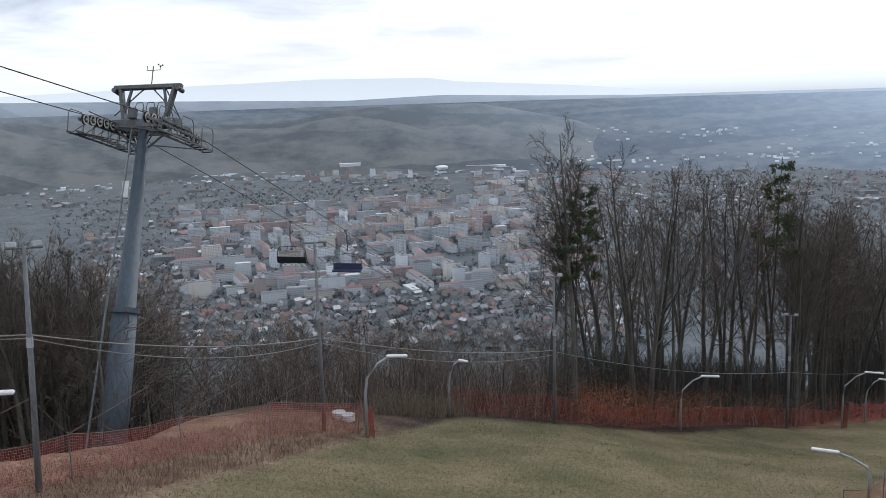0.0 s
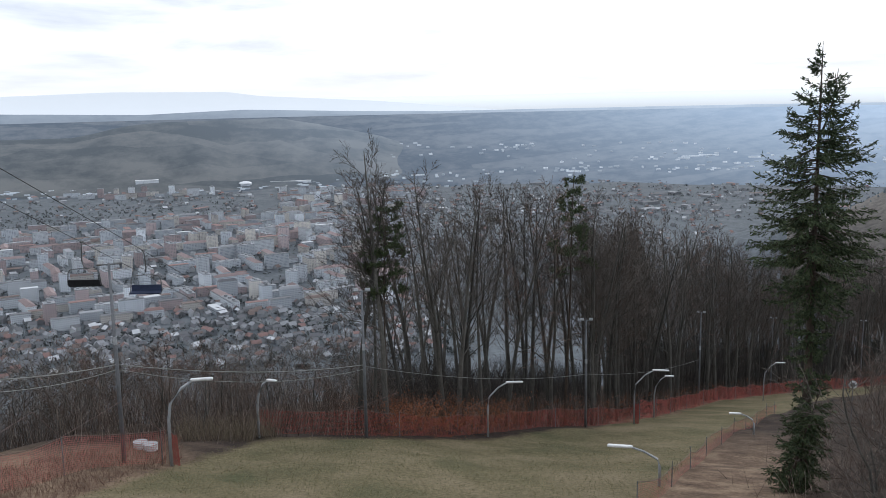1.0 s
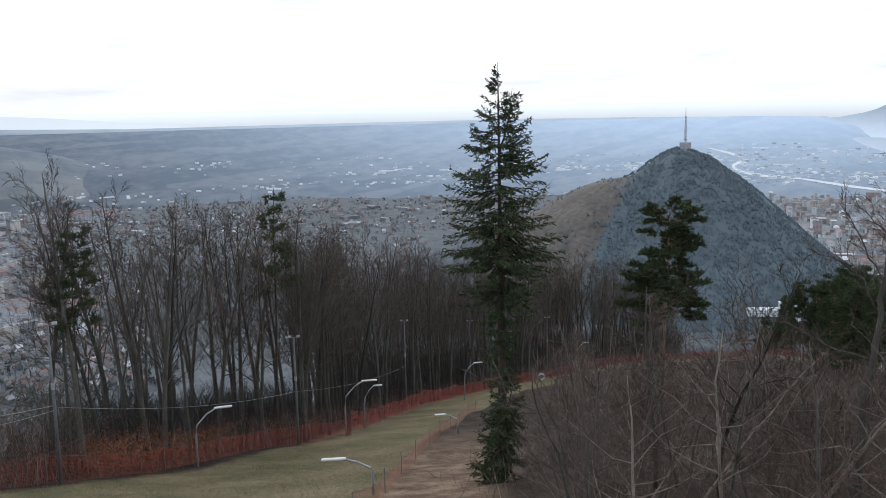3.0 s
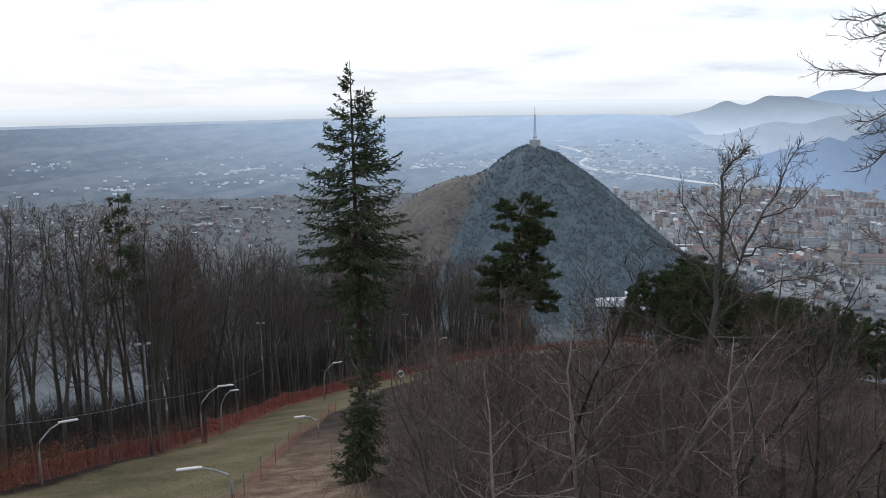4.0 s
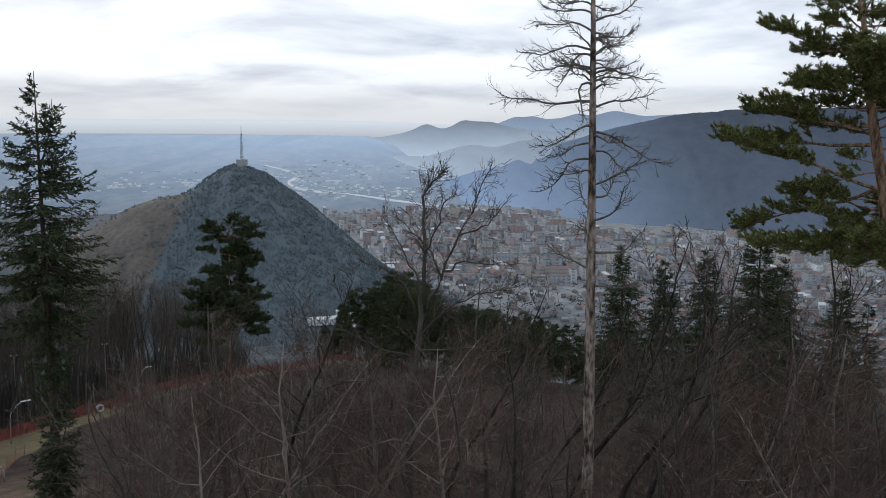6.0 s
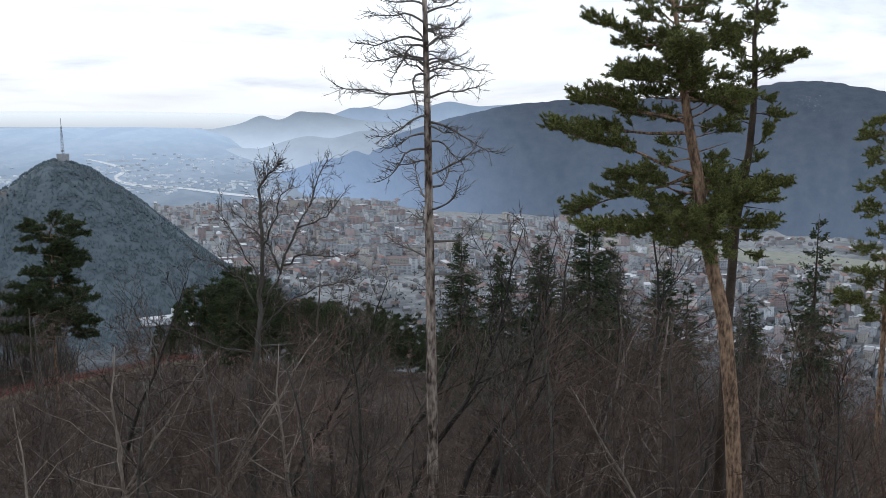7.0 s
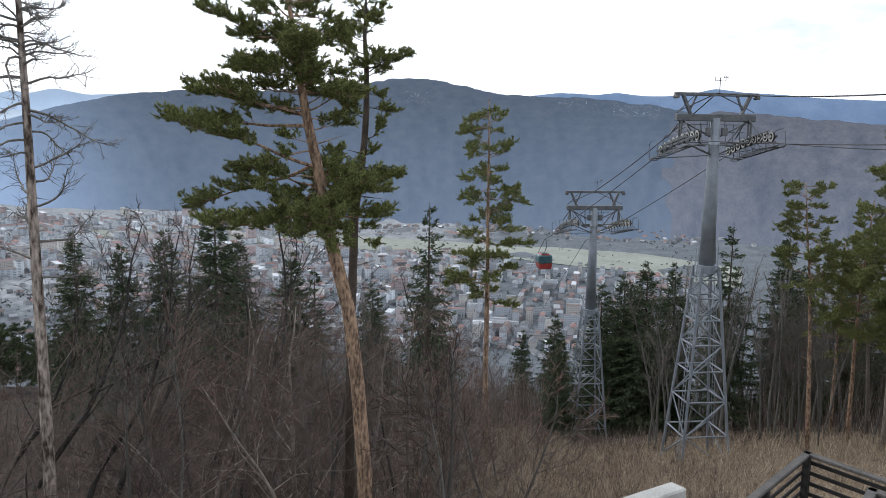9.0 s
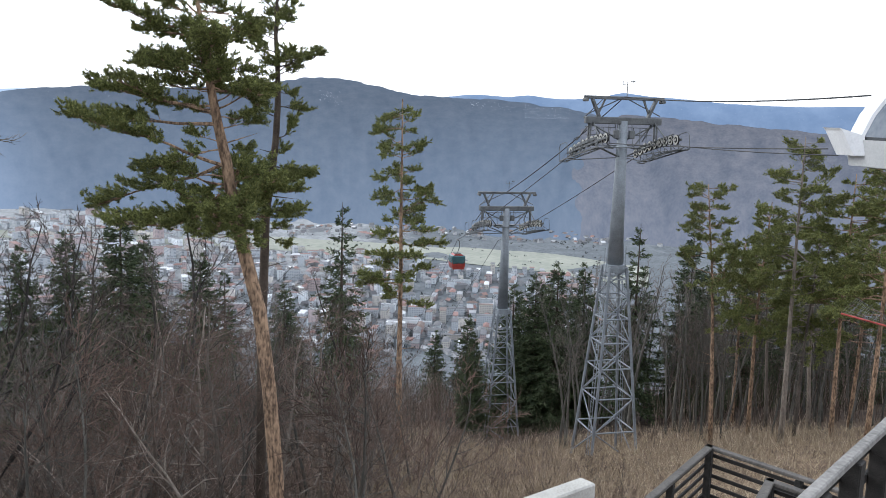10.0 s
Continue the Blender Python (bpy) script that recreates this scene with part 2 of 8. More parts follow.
    def mesh(self, name, material, smooth=False):
        me = bpy.data.meshes.new(name)
        me.from_pydata([tuple(p) for p in self.v], [], self.f)
        if smooth:
            me.polygons.foreach_set("use_smooth", [True] * len(me.polygons))
        if material:
            me.materials.append(material)
        me.update()
        return me


def part(name, shape, material, parent=None, label="", smooth=False):
    ob = new(name, shape.mesh(name, material, smooth))
    if parent is not None:
        ob.parent = parent
    if label:
        tagged(ob, label)
    return ob


def dual(name, shapes, parent, label="", smooth=False):
    """One part of several materials: a list of (shape, material)."""
    v, f, slots = [], [], []
    for k, (s, _) in enumerate(shapes):
        n = len(v)
        v += [tuple(p) for p in s.v]
        f += [tuple(n + i for i in q) for q in s.f]
        slots += [k] * len(s.f)
    me = bpy.data.meshes.new(name)
    me.from_pydata(v, [], f)
    for _, m in shapes:
        me.materials.append(m)
    me.polygons.foreach_set("material_index", slots)
    me.update()
    ob = new(name, me)
    ob.parent = parent
    return tagged(ob, label) if label else ob


def thing(name, label, category, m=None, group="", kind=""):
    ob = new(name)
    ob.empty_display_size = 0.2
    if m is not None:
        ob.matrix_basis = m
    return tagged(ob, label, category, group, kind)


def solid(name, shape, material, label, category, group="", kind="", smooth=False, m=None):
    ob = new(name, shape.mesh(name, material, smooth))
    if m is not None:
        ob.matrix_basis = m
    return tagged(ob, label, category, group, kind)


# ---- the lie of the land ----
FALL_AZ = [-180, -60, -30, -20, -10, 0, 7, 15, 22, 28, 32, 37, 42, 52, 62, 80, 95, 102, 109, 116, 140, 180]
FALL = [0.10, 0.15, 0.155, 0.187, 0.216, 0.243, 0.25, 0.27, 0.277, 0.272, 0.268, 0.26, 0.246, 0.233, 0.25, 0.26, 0.262, 0.292, 0.268, 0.24, 0.15, 0.10]
CREST_AZ = [-180, -60, -30, -20, -10, 10, 20, 28, 45, 55, 65, 90, 110, 140, 180]
CREST = [60, 40, 29, 33, 48, 75, 110, 190, 215, 215, 175, 100, 110, 70, 60]
VALLEY = -290.0
rng = np.random.default_rng(7)
_g = rng.random((64, 64))


def vnoise(x, y):
    """Smooth value noise on a grid of 1."""
    xi, yi = np.floor(x).astype(int), np.floor(y).astype(int)
    fx, fy = x - xi, y - yi
    fx, fy = fx * fx * (3 - 2 * fx), fy * fy * (3 - 2 * fy)
    a, b = _g[xi % 64, yi % 64], _g[(xi + 1) % 64, yi % 64]
    c, d = _g[xi % 64, (yi + 1) % 64], _g[(xi + 1) % 64, (yi + 1) % 64]
    return (a * (1 - fx) + b * fx) * (1 - fy) + (c * (1 - fx) + d * fx) * fy - 0.5


def fbm(x, y, octaves=4):
    s, amp = 0.0, 1.0
    for k in range(octaves):
        s = s + amp * vnoise(x * 2 ** k + 13.7 * k, y * 2 ** k + 7.1 * k)
        amp *= 0.5
    return s


def ease(a, b, x):
    t = np.clip((x - a) / (b - a), 0, 1)
    return t * t * (3 - 2 * t)


def land(x, y):
    """Height of the ground, for arrays."""
    r = np.hypot(x, y)
    az = np.degrees(np.arctan2(x, y))
    k = np.interp(az, FALL_AZ, FALL)
    rc = np.interp(az, CREST_AZ, CREST)
    z = 12 - k * np.minimum(r, rc) - 0.5 * np.maximum(r - rc, 0)
    z = z + fbm(x / 9, y / 9) * 0.5 * ease(10, 40, r)
    floor = VALLEY + fbm(x / 260, y / 260) * 10
    z = np.maximum(z, floor) + 6 * np.exp(-np.abs(z - floor) / 12)
    # the cone-shaped hill with the mast
    hx, hy = 1500 * math.sin(radians(46.3)), 1500 * math.cos(radians(46.3))
    du = (x - hx) * math.cos(radians(46.3)) - (y - hy) * math.sin(radians(46.3))
    dw = (x - hx) * math.sin(radians(46.3)) + (y - hy) * math.cos(radians(46.3))
    prof = np.interp(du, [-620, -420, -260, -170, -90, -28, 0, 30, 70, 130, 215, 290, 420], [10, 84, 134, 182, 207, 238, 243, 236, 208, 150, 75, 25, 0])
    z = z + prof * np.exp(-(dw / np.where(dw < 0, 170.0, 240.0)) ** 2) * (1 + 0.10 * fbm(x / 90, y / 90))
    return z


_AZ, _R = np.meshgrid(np.radians(np.arange(-180, 180.01, 0.5)), np.geomspace(2.0, 3600, 300), indexing="ij")
HEIGHTS = land(_R * np.sin(_AZ), _R * np.cos(_AZ)).tolist()
STEP = math.log(3600 / 2.0) / 299


def ground_z(x, y):
    """Height of the ground sheet at one place."""
    r = max(math.hypot(x, y), 2.0)
    a = (math.degrees(math.atan2(x, y)) + 180) * 2
    b = min(math.log(r / 2.0) / STEP, 298.999)
    i, j = min(int(a), 719), int(b)
    u, v = a - i, b - j
    p, q = HEIGHTS[i], HEIGHTS[i + 1]
    return (p[j] * (1 - v) + p[j + 1] * v) * (1 - u) + (q[j] * (1 - v) + q[j + 1] * v) * u


def sheet(name, azs, rs, height, material, label, category, kind="structure", flags=None):
    """One sheet of ground on a grid of directions and distances."""
    A, R = np.meshgrid(np.radians(azs), rs, indexing="ij")
    X, Y = R * np.sin(A), R * np.cos(A)
    Z = height(X, Y)
    na, nr = A.shape
    co = np.stack([X, Y, Z], -1).reshape(-1, 3)
    i = np.arange(na * nr).reshape(na, nr)
    q = np.stack([i[:-1, :-1], i[:-1, 1:], i[1:, 1:], i[1:, :-1]], -1).reshape(-1, 4)
    me = bpy.data.meshes.new(name)
    me.from_pydata(co.tolist(), [], q.tolist())
    me.polygons.foreach_set("use_smooth", [True] * len(me.polygons))
    for mm in material if isinstance(material, list) else [material]:
        me.materials.append(mm)
    if flags is not None:
        layer = me.attributes.new("zone", "FLOAT", "POINT")
        layer.data.foreach_set("value", flags(X, Y).reshape(-1).astype(np.float32))
    me.update()
    return tagged(new(name, me), label, category, kind=kind)


# ---- ground: one sheet from the foot of the lookout to the valley ----
PISTE_AZ = [-40, -30, -20, -12, -6, 0, 7, 15, 22, 26, 31, 37, 42, 52, 58, 66]
PISTE_OUT = [14, 19, 24, 29, 35.5, 43.5, 44.5, 51, 60, 75, 106, 131, 156, 196, 205, 210]
PISTE_IN = [0, 0, 0, 0, 0, 0, 0, 0, 5, 34, 66, 112, 145, 182, 200, 210]


def piste(x, y):
    """1 on the mown ski run, 0 off it."""
    r = np.hypot(x, y)
    az = np.degrees(np.arctan2(x, y))
    a = np.interp(az, PISTE_AZ, PISTE_OUT, left=0, right=0) - r
    b = r - np.interp(az, PISTE_AZ, PISTE_IN, left=0, right=0)
    return np.clip(0.5 + np.minimum(a, b) / 5.0, 0, 1)


def on_piste(x, y):
    r = math.hypot(x, y)
    az = math.degrees(math.atan2(x, y))
    if not PISTE_AZ[0] < az < PISTE_AZ[-1]:
        return 0.0
    return min(1.0, max(0.0, 0.5 + min(float(np.interp(az, PISTE_AZ, PISTE_OUT)) - r, r - float(np.interp(az, PISTE_AZ, PISTE_IN))) / 5.0))


def hill_ground():
    m = bpy.data.materials.new("hill_ground")
    m.use_nodes = True
    T, N = m.node_tree, m.node_tree.nodes
    b = N["Principled BSDF"]
    b.inputs["Roughness"].default_value = 0.95
    b.inputs["Specular IOR Level"].default_value = 0.1
    co = N.new("ShaderNodeTexCoord")

    def noise_ramp(scale, detail, stops):
        n = N.new("ShaderNodeTexNoise")
        n.inputs["Scale"].default_value = scale
        n.inputs["Detail"].default_value = detail
        n.inputs["Roughness"].default_value = 0.65
        link(T, co.outputs["Object"], n.inputs["Vector"])
        r = N.new("ShaderNodeValToRGB")
        while len(r.color_ramp.elements) < len(stops):
            r.color_ramp.elements.new(0.5)
        for e, (p, c) in zip(r.color_ramp.elements, stops):
            e.position, e.color = p, (*c, 1)
        link(T, n.outputs["Fac"], r.inputs[0])
        return n, r

    n1, grass = noise_ramp(0.22, 8, [(0.30, (0.080, 0.082, 0.042)), (0.48, (0.142, 0.120, 0.068)), (0.68, (0.205, 0.165, 0.105))])
    n2, litter = noise_ramp(0.5, 8, [(0.32, (0.022, 0.017, 0.014)), (0.5, (0.045, 0.033, 0.027)), (0.7, (0.085, 0.062, 0.048))])
    n4, straw = noise_ramp(0.6, 8, [(0.32, (0.085, 0.058, 0.042)), (0.5, (0.17, 0.118, 0.082)), (0.7, (0.29, 0.215, 0.15))])
    n3, blades = noise_ramp(6.0, 5, [(0.3, (0.62, 0.62, 0.62)), (0.72, (1.3, 1.3, 1.3))])
    zone = N.new("ShaderNodeAttribute")
    zone.attribute_name = "zone"
    edge = N.new("ShaderNodeTexNoise")
    edge.inputs["Scale"].default_value = 0.35
    edge.inputs["Detail"].default_value = 6
    link(T, co.outputs["Object"], edge.inputs["Vector"])
    s = N.new("ShaderNodeMath")
    s.operation = "ADD"
    link(T, zone.outputs["Fac"], s.inputs[0])
    link(T, edge.outputs["Fac"], s.inputs[1])
    cut = N.new("ShaderNodeMapRange")
    cut.inputs["From Min"].default_value = 0.85
    cut.inputs["From Max"].default_value = 1.15
    link(T, s.outputs[0], cut.inputs["Value"])
    mix = N.new("ShaderNodeMix")
    mix.data_type = "RGBA"
    link(T, cut.outputs[0], mix.inputs["Factor"])
    dry = N.new("ShaderNodeAttribute")
    dry.attribute_name = "straw"
    both = N.new("ShaderNodeMix")
    both.data_type = "RGBA"
    link(T, dry.outputs["Fac"], both.inputs["Factor"])
    link(T, litter.outputs[0], both.inputs["A"])
    link(T, straw.outputs[0], both.inputs["B"])
    link(T, both.outputs["Result"], mix.inputs["A"])
    link(T, grass.outputs[0], mix.inputs["B"])
    mul = N.new("ShaderNodeMix")
    mul.data_type = "RGBA"
    mul.blend_type = "MULTIPLY"
    mul.inputs["Factor"].default_value = 1.0
    link(T, mix.outputs["Result"], mul.inputs["A"])
    link(T, blades.outputs[0], mul.inputs["B"])
    link(T, mul.outputs["Result"], b.inputs["Base Color"])
    bp = N.new("ShaderNodeBump")
    bp.inputs["Distance"].default_value = 0.12
    bp.inputs["Strength"].default_value = 0.8
    link(T, n3.outputs["Fac"], bp.inputs["Height"])
    link(T, bp.outputs[0], b.inputs["Normal"])
    return m


def two_cover(name, attribute, a, b, scale):
    """Two covers of a far slope, woods and bare scrub, or of the valley floor with painted haze, meeting along a ragged
    line.
    """
    m = mat(name, a[0], a[1], 0.02, 0.95, bump=3.0, fine=0.12)
    T, N = m.node_tree, m.node_tree.nodes
    bsdf = N["Principled BSDF"]
    first = bsdf.inputs["Base Color"].links[0].from_socket
    fac = next(n for n in N if n.bl_idname == "ShaderNodeMath" and n.operation == "MULTIPLY_ADD").outputs[0]
    r = N.new("ShaderNodeValToRGB")
    r.color_ramp.elements[0].position, r.color_ramp.elements[0].color = 0.36, (*b[0], 1)
    r.color_ramp.elements[1].position, r.color_ramp.elements[1].color = 0.64, (*b[1], 1)
    link(T, fac, r.inputs[0])
    at_ = N.new("ShaderNodeAttribute")
    at_.attribute_name = attribute
    co = next(n for n in N if n.bl_idname == "ShaderNodeTexCoord")
    noi = N.new("ShaderNodeTexNoise")
    noi.inputs["Scale"].default_value = scale
    noi.inputs["Detail"].default_value = 6
    link(T, co.outputs["Object"], noi.inputs["Vector"])
    s = N.new("ShaderNodeMath")
    s.operation = "ADD"
    link(T, at_.outputs["Fac"], s.inputs[0])
    link(T, noi.outputs["Fac"], s.inputs[1])
    cutr = N.new("ShaderNodeMapRange")
    cutr.inputs["From Min"].default_value = 0.9
    cutr.inputs["From Max"].default_value = 1.1
    link(T, s.outputs[0], cutr.inputs["Value"])
    mix = N.new("ShaderNodeMix")
    mix.data_type = "RGBA"
    link(T, cutr.outputs[0], mix.inputs["Factor"])
    link(T, first, mix.inputs["A"])
    link(T, r.outputs[0], mix.inputs["B"])
    link(T, mix.outputs["Result"], bsdf.inputs["Base Color"])
    return m


# bluish floor; its second, paler cover is valley haze painted into the base colour
VALLEY_MAT = two_cover("valley_floor_hazed", "pale", ((0.068, 0.079, 0.090), (0.140, 0.152, 0.166)), ((0.15, 0.16, 0.17), (0.30, 0.31, 0.32)), 0.012)
# the woods' colours are lifted to blue-grey, haze painted into the base colour
WOODS_MAT = two_cover("wooded_slope_hazed", "bare", ((0.096, 0.124, 0.146), (0.124, 0.155, 0.175)), ((0.086, 0.080, 0.075), (0.170, 0.152, 0.136)), 0.03)


def bareness(x, y):
    """How bare the flank of the hill with the mast is: 0 woods, 1 scrub."""
    az = np.degrees(np.arctan2(x, y))
    u = (az - 46.3) * 1500 * math.pi / 180
    z = land(x, y)
    return np.clip(0.5 + (-128 + 0.6 * (z + 160) - u) / 60.0, 0, 1)


azs = np.concatenate([np.arange(-180, -34, 4.0), np.arange(-34, 130, 0.8), np.arange(130, 180.1, 2.5)])
rs = np.concatenate([[0.0], np.geomspace(2.0, 3600, 220)])
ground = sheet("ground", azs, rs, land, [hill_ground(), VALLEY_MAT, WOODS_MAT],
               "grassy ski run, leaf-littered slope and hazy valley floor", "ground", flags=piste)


def ground_slots():
    me = ground.data
    nr = len(rs) - 1
    slot = np.zeros(len(me.polygons), dtype=np.int32)
    a = np.repeat((azs[:-1] + azs[1:]) / 2, nr)
    r = np.tile((rs[:-1] + rs[1:]) / 2, len(azs) - 1)
    x, y = r * np.sin(np.radians(a)), r * np.cos(np.radians(a))
    z = land(x, y)
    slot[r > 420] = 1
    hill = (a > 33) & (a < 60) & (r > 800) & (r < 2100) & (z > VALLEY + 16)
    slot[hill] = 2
    me.polygons.foreach_set("material_index", slot)


ground_slots()


def dry_ground():
    """Where the slope is covered by pale dry grass: the bank by the net and the clearing of the gondola."""
    me = ground.data
    A, R = np.meshgrid(azs, rs, indexing="ij")
    v = ease(44, 36, R) * ease(-2, -6, A) + 0.7 * ease(84, 104, A) * ease(75, 55, R) + ease(70, 40, R) * ease(22, 26, A) * ease(37, 32, A)
    edge = np.interp(A, PISTE_AZ, PISTE_OUT)
    v = v + ease(10, 3, np.abs(R - edge)) * ease(20, 24, A) * ease(60, 50, A)
    layer = me.attributes.new("bare", "FLOAT", "POINT")
    Ar = np.radians(A)
    layer.data.foreach_set("value", bareness(R * np.sin(Ar), R * np.cos(Ar)).reshape(-1).astype(np.float32))
    # share of haze painted into the valley floor, by direction and distance
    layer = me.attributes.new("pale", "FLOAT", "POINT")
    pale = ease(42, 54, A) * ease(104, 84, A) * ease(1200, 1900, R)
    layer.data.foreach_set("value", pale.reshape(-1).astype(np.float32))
    layer = me.attributes.new("straw", "FLOAT", "POINT")
    layer.data.foreach_set("value", np.clip(v, 0, 1).reshape(-1).astype(np.float32))


dry_ground()


# ---- the distance: plain, hills and mountains, too far off to shift ----
def hazed_mat(name, dark, light, air, low, high, z0, z1, scale=0.004, side=None, fields=0.0, steep=0.0):
    """Land with the haze before it painted as emission: its own colours under a glowing veil that changes with height,
    and along the horizon where side gives (compass degrees, degrees, share) of a thicker veil."""
    m = bpy.data.materials.new(name)
    m.use_nodes = True
    T, N = m.node_tree, m.node_tree.nodes
    b = N["Principled BSDF"]
    b.inputs["Roughness"].default_value = 1.0
    b.inputs["Specular IOR Level"].default_value = 0.0
    co = N.new("ShaderNodeTexCoord")
    n1 = N.new("ShaderNodeTexNoise")
    n1.inputs["Scale"].default_value = scale
    n1.inputs["Detail"].default_value = 11
    n1.inputs["Roughness"].default_value = 0.68
    link(T, co.outputs["Object"], n1.inputs["Vector"])
    if steep:
        # woods run up and down the slope: cover laid out by direction and height
        s0 = N.new("ShaderNodeSeparateXYZ")
        link(T, co.outputs["Object"], s0.inputs[0])
        turn = N.new("ShaderNodeMath")
        turn.operation = "ARCTAN2"
        link(T, s0.outputs["X"], turn.inputs[0])
        link(T, s0.outputs["Y"], turn.inputs[1])
        arc = N.new("ShaderNodeMath")
        arc.operation = "MULTIPLY"
        arc.inputs[1].default_value = 3600.0
        link(T, turn.outputs[0], arc.inputs[0])
        rise = N.new("ShaderNodeMath")
        rise.operation = "MULTIPLY"
        rise.inputs[1].default_value = 1.7
        link(T, s0.outputs["Z"], rise.inputs[0])
        flat = N.new("ShaderNodeCombineXYZ")
        link(T, arc.outputs[0], flat.inputs[0])
        link(T, rise.outputs[0], flat.inputs[1])
        link(T, flat.outputs[0], n1.inputs["Vector"])
        # gullies and stands that run down the slope, and the grain of single trees
        runs = N.new("ShaderNodeMapping")
        runs.inputs["Scale"].default_value = (1.0, 0.30, 1.0)
        runs.inputs["Rotation"].default_value = (0, 0, 0.35)
        link(T, flat.outputs[0], runs.inputs["Vector"])
        gully = N.new("ShaderNodeTexNoise")
        gully.noise_type = "RIDGED_MULTIFRACTAL"
        gully.inputs["Scale"].default_value = 0.0045
        gully.inputs["Detail"].default_value = 4
        gully.inputs["Distortion"].default_value = 0.6
        link(T, runs.outputs[0], gully.inputs["Vector"])
        grain = N.new("ShaderNodeTexNoise")
        grain.inputs["Scale"].default_value = 0.11
        grain.inputs["Detail"].default_value = 3
        link(T, flat.outputs[0], grain.inputs["Vector"])
    r = N.new("ShaderNodeValToRGB")
    r.color_ramp.elements[0].position, r.color_ramp.elements[0].color = (0.26 if steep else 0.38), (*dark, 1)
    r.color_ramp.elements[1].position, r.color_ramp.elements[1].color = (0.74 if steep else 0.62), (*light, 1)
    fac = n1.outputs["Fac"]
    if steep:
        for other, amount in ((gully.outputs["Fac"], -0.13 * steep), (grain.outputs["Fac"], 0.45 * steep)):
            more = N.new("ShaderNodeMath")
            more.operation = "MULTIPLY_ADD"
            more.inputs[1].default_value = amount
            link(T, other, more.inputs[0])
            link(T, fac, more.inputs[2])
            fac = more.outputs[0]
        shift = N.new("ShaderNodeMath")
        shift.inputs[1].default_value = -0.19 * steep
        link(T, fac, shift.inputs[0])
        fac = shift.outputs[0]
    if fields:
        # a patchwork of fields and copses
        vor = N.new("ShaderNodeTexVoronoi")
        vor.voronoi_dimensions = "2D"
        vor.inputs["Scale"].default_value = fields
        wob = N.new("ShaderNodeMapping")
        wob.inputs["Scale"].default_value = (0.45, 2.0, 1.0)
        wob.inputs["Rotation"].default_value = (0, 0, 0.15)
        link(T, co.outputs["Object"], wob.inputs["Vector"])
        link(T, wob.outputs[0], vor.inputs["Vector"])
        pick = N.new("ShaderNodeSeparateColor")
        link(T, vor.outputs["Color"], pick.inputs[0])
        blend = N.new("ShaderNodeMapRange")
        blend.inputs["To Min"].default_value = -0.10
        blend.inputs["To Max"].default_value = 0.10
        link(T, pick.outputs[0], blend.inputs["Value"])
        tot = N.new("ShaderNodeMath")
        link(T, blend.outputs[0], tot.inputs[0])
        link(T, fac, tot.inputs[1])
        fac = tot.outputs[0]
    link(T, fac, r.inputs[0])
    link(T, r.outputs[0], b.inputs["Base Color"])
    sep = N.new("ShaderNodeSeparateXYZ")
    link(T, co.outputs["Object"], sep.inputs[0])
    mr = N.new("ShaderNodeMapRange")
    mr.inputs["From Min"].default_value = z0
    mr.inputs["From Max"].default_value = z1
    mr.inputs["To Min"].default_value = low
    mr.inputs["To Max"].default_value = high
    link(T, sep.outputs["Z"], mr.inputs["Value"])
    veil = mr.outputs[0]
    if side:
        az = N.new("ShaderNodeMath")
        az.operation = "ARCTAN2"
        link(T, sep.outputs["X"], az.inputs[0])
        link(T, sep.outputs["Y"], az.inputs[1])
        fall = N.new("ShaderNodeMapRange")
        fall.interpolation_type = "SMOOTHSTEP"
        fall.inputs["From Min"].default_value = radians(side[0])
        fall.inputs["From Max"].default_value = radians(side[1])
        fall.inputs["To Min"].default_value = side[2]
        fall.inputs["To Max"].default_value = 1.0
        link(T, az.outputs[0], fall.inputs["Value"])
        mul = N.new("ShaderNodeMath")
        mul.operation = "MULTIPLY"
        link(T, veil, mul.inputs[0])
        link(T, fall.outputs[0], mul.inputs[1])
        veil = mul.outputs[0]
    # the land itself emits the haze
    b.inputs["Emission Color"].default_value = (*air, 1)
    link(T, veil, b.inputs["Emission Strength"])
    return m


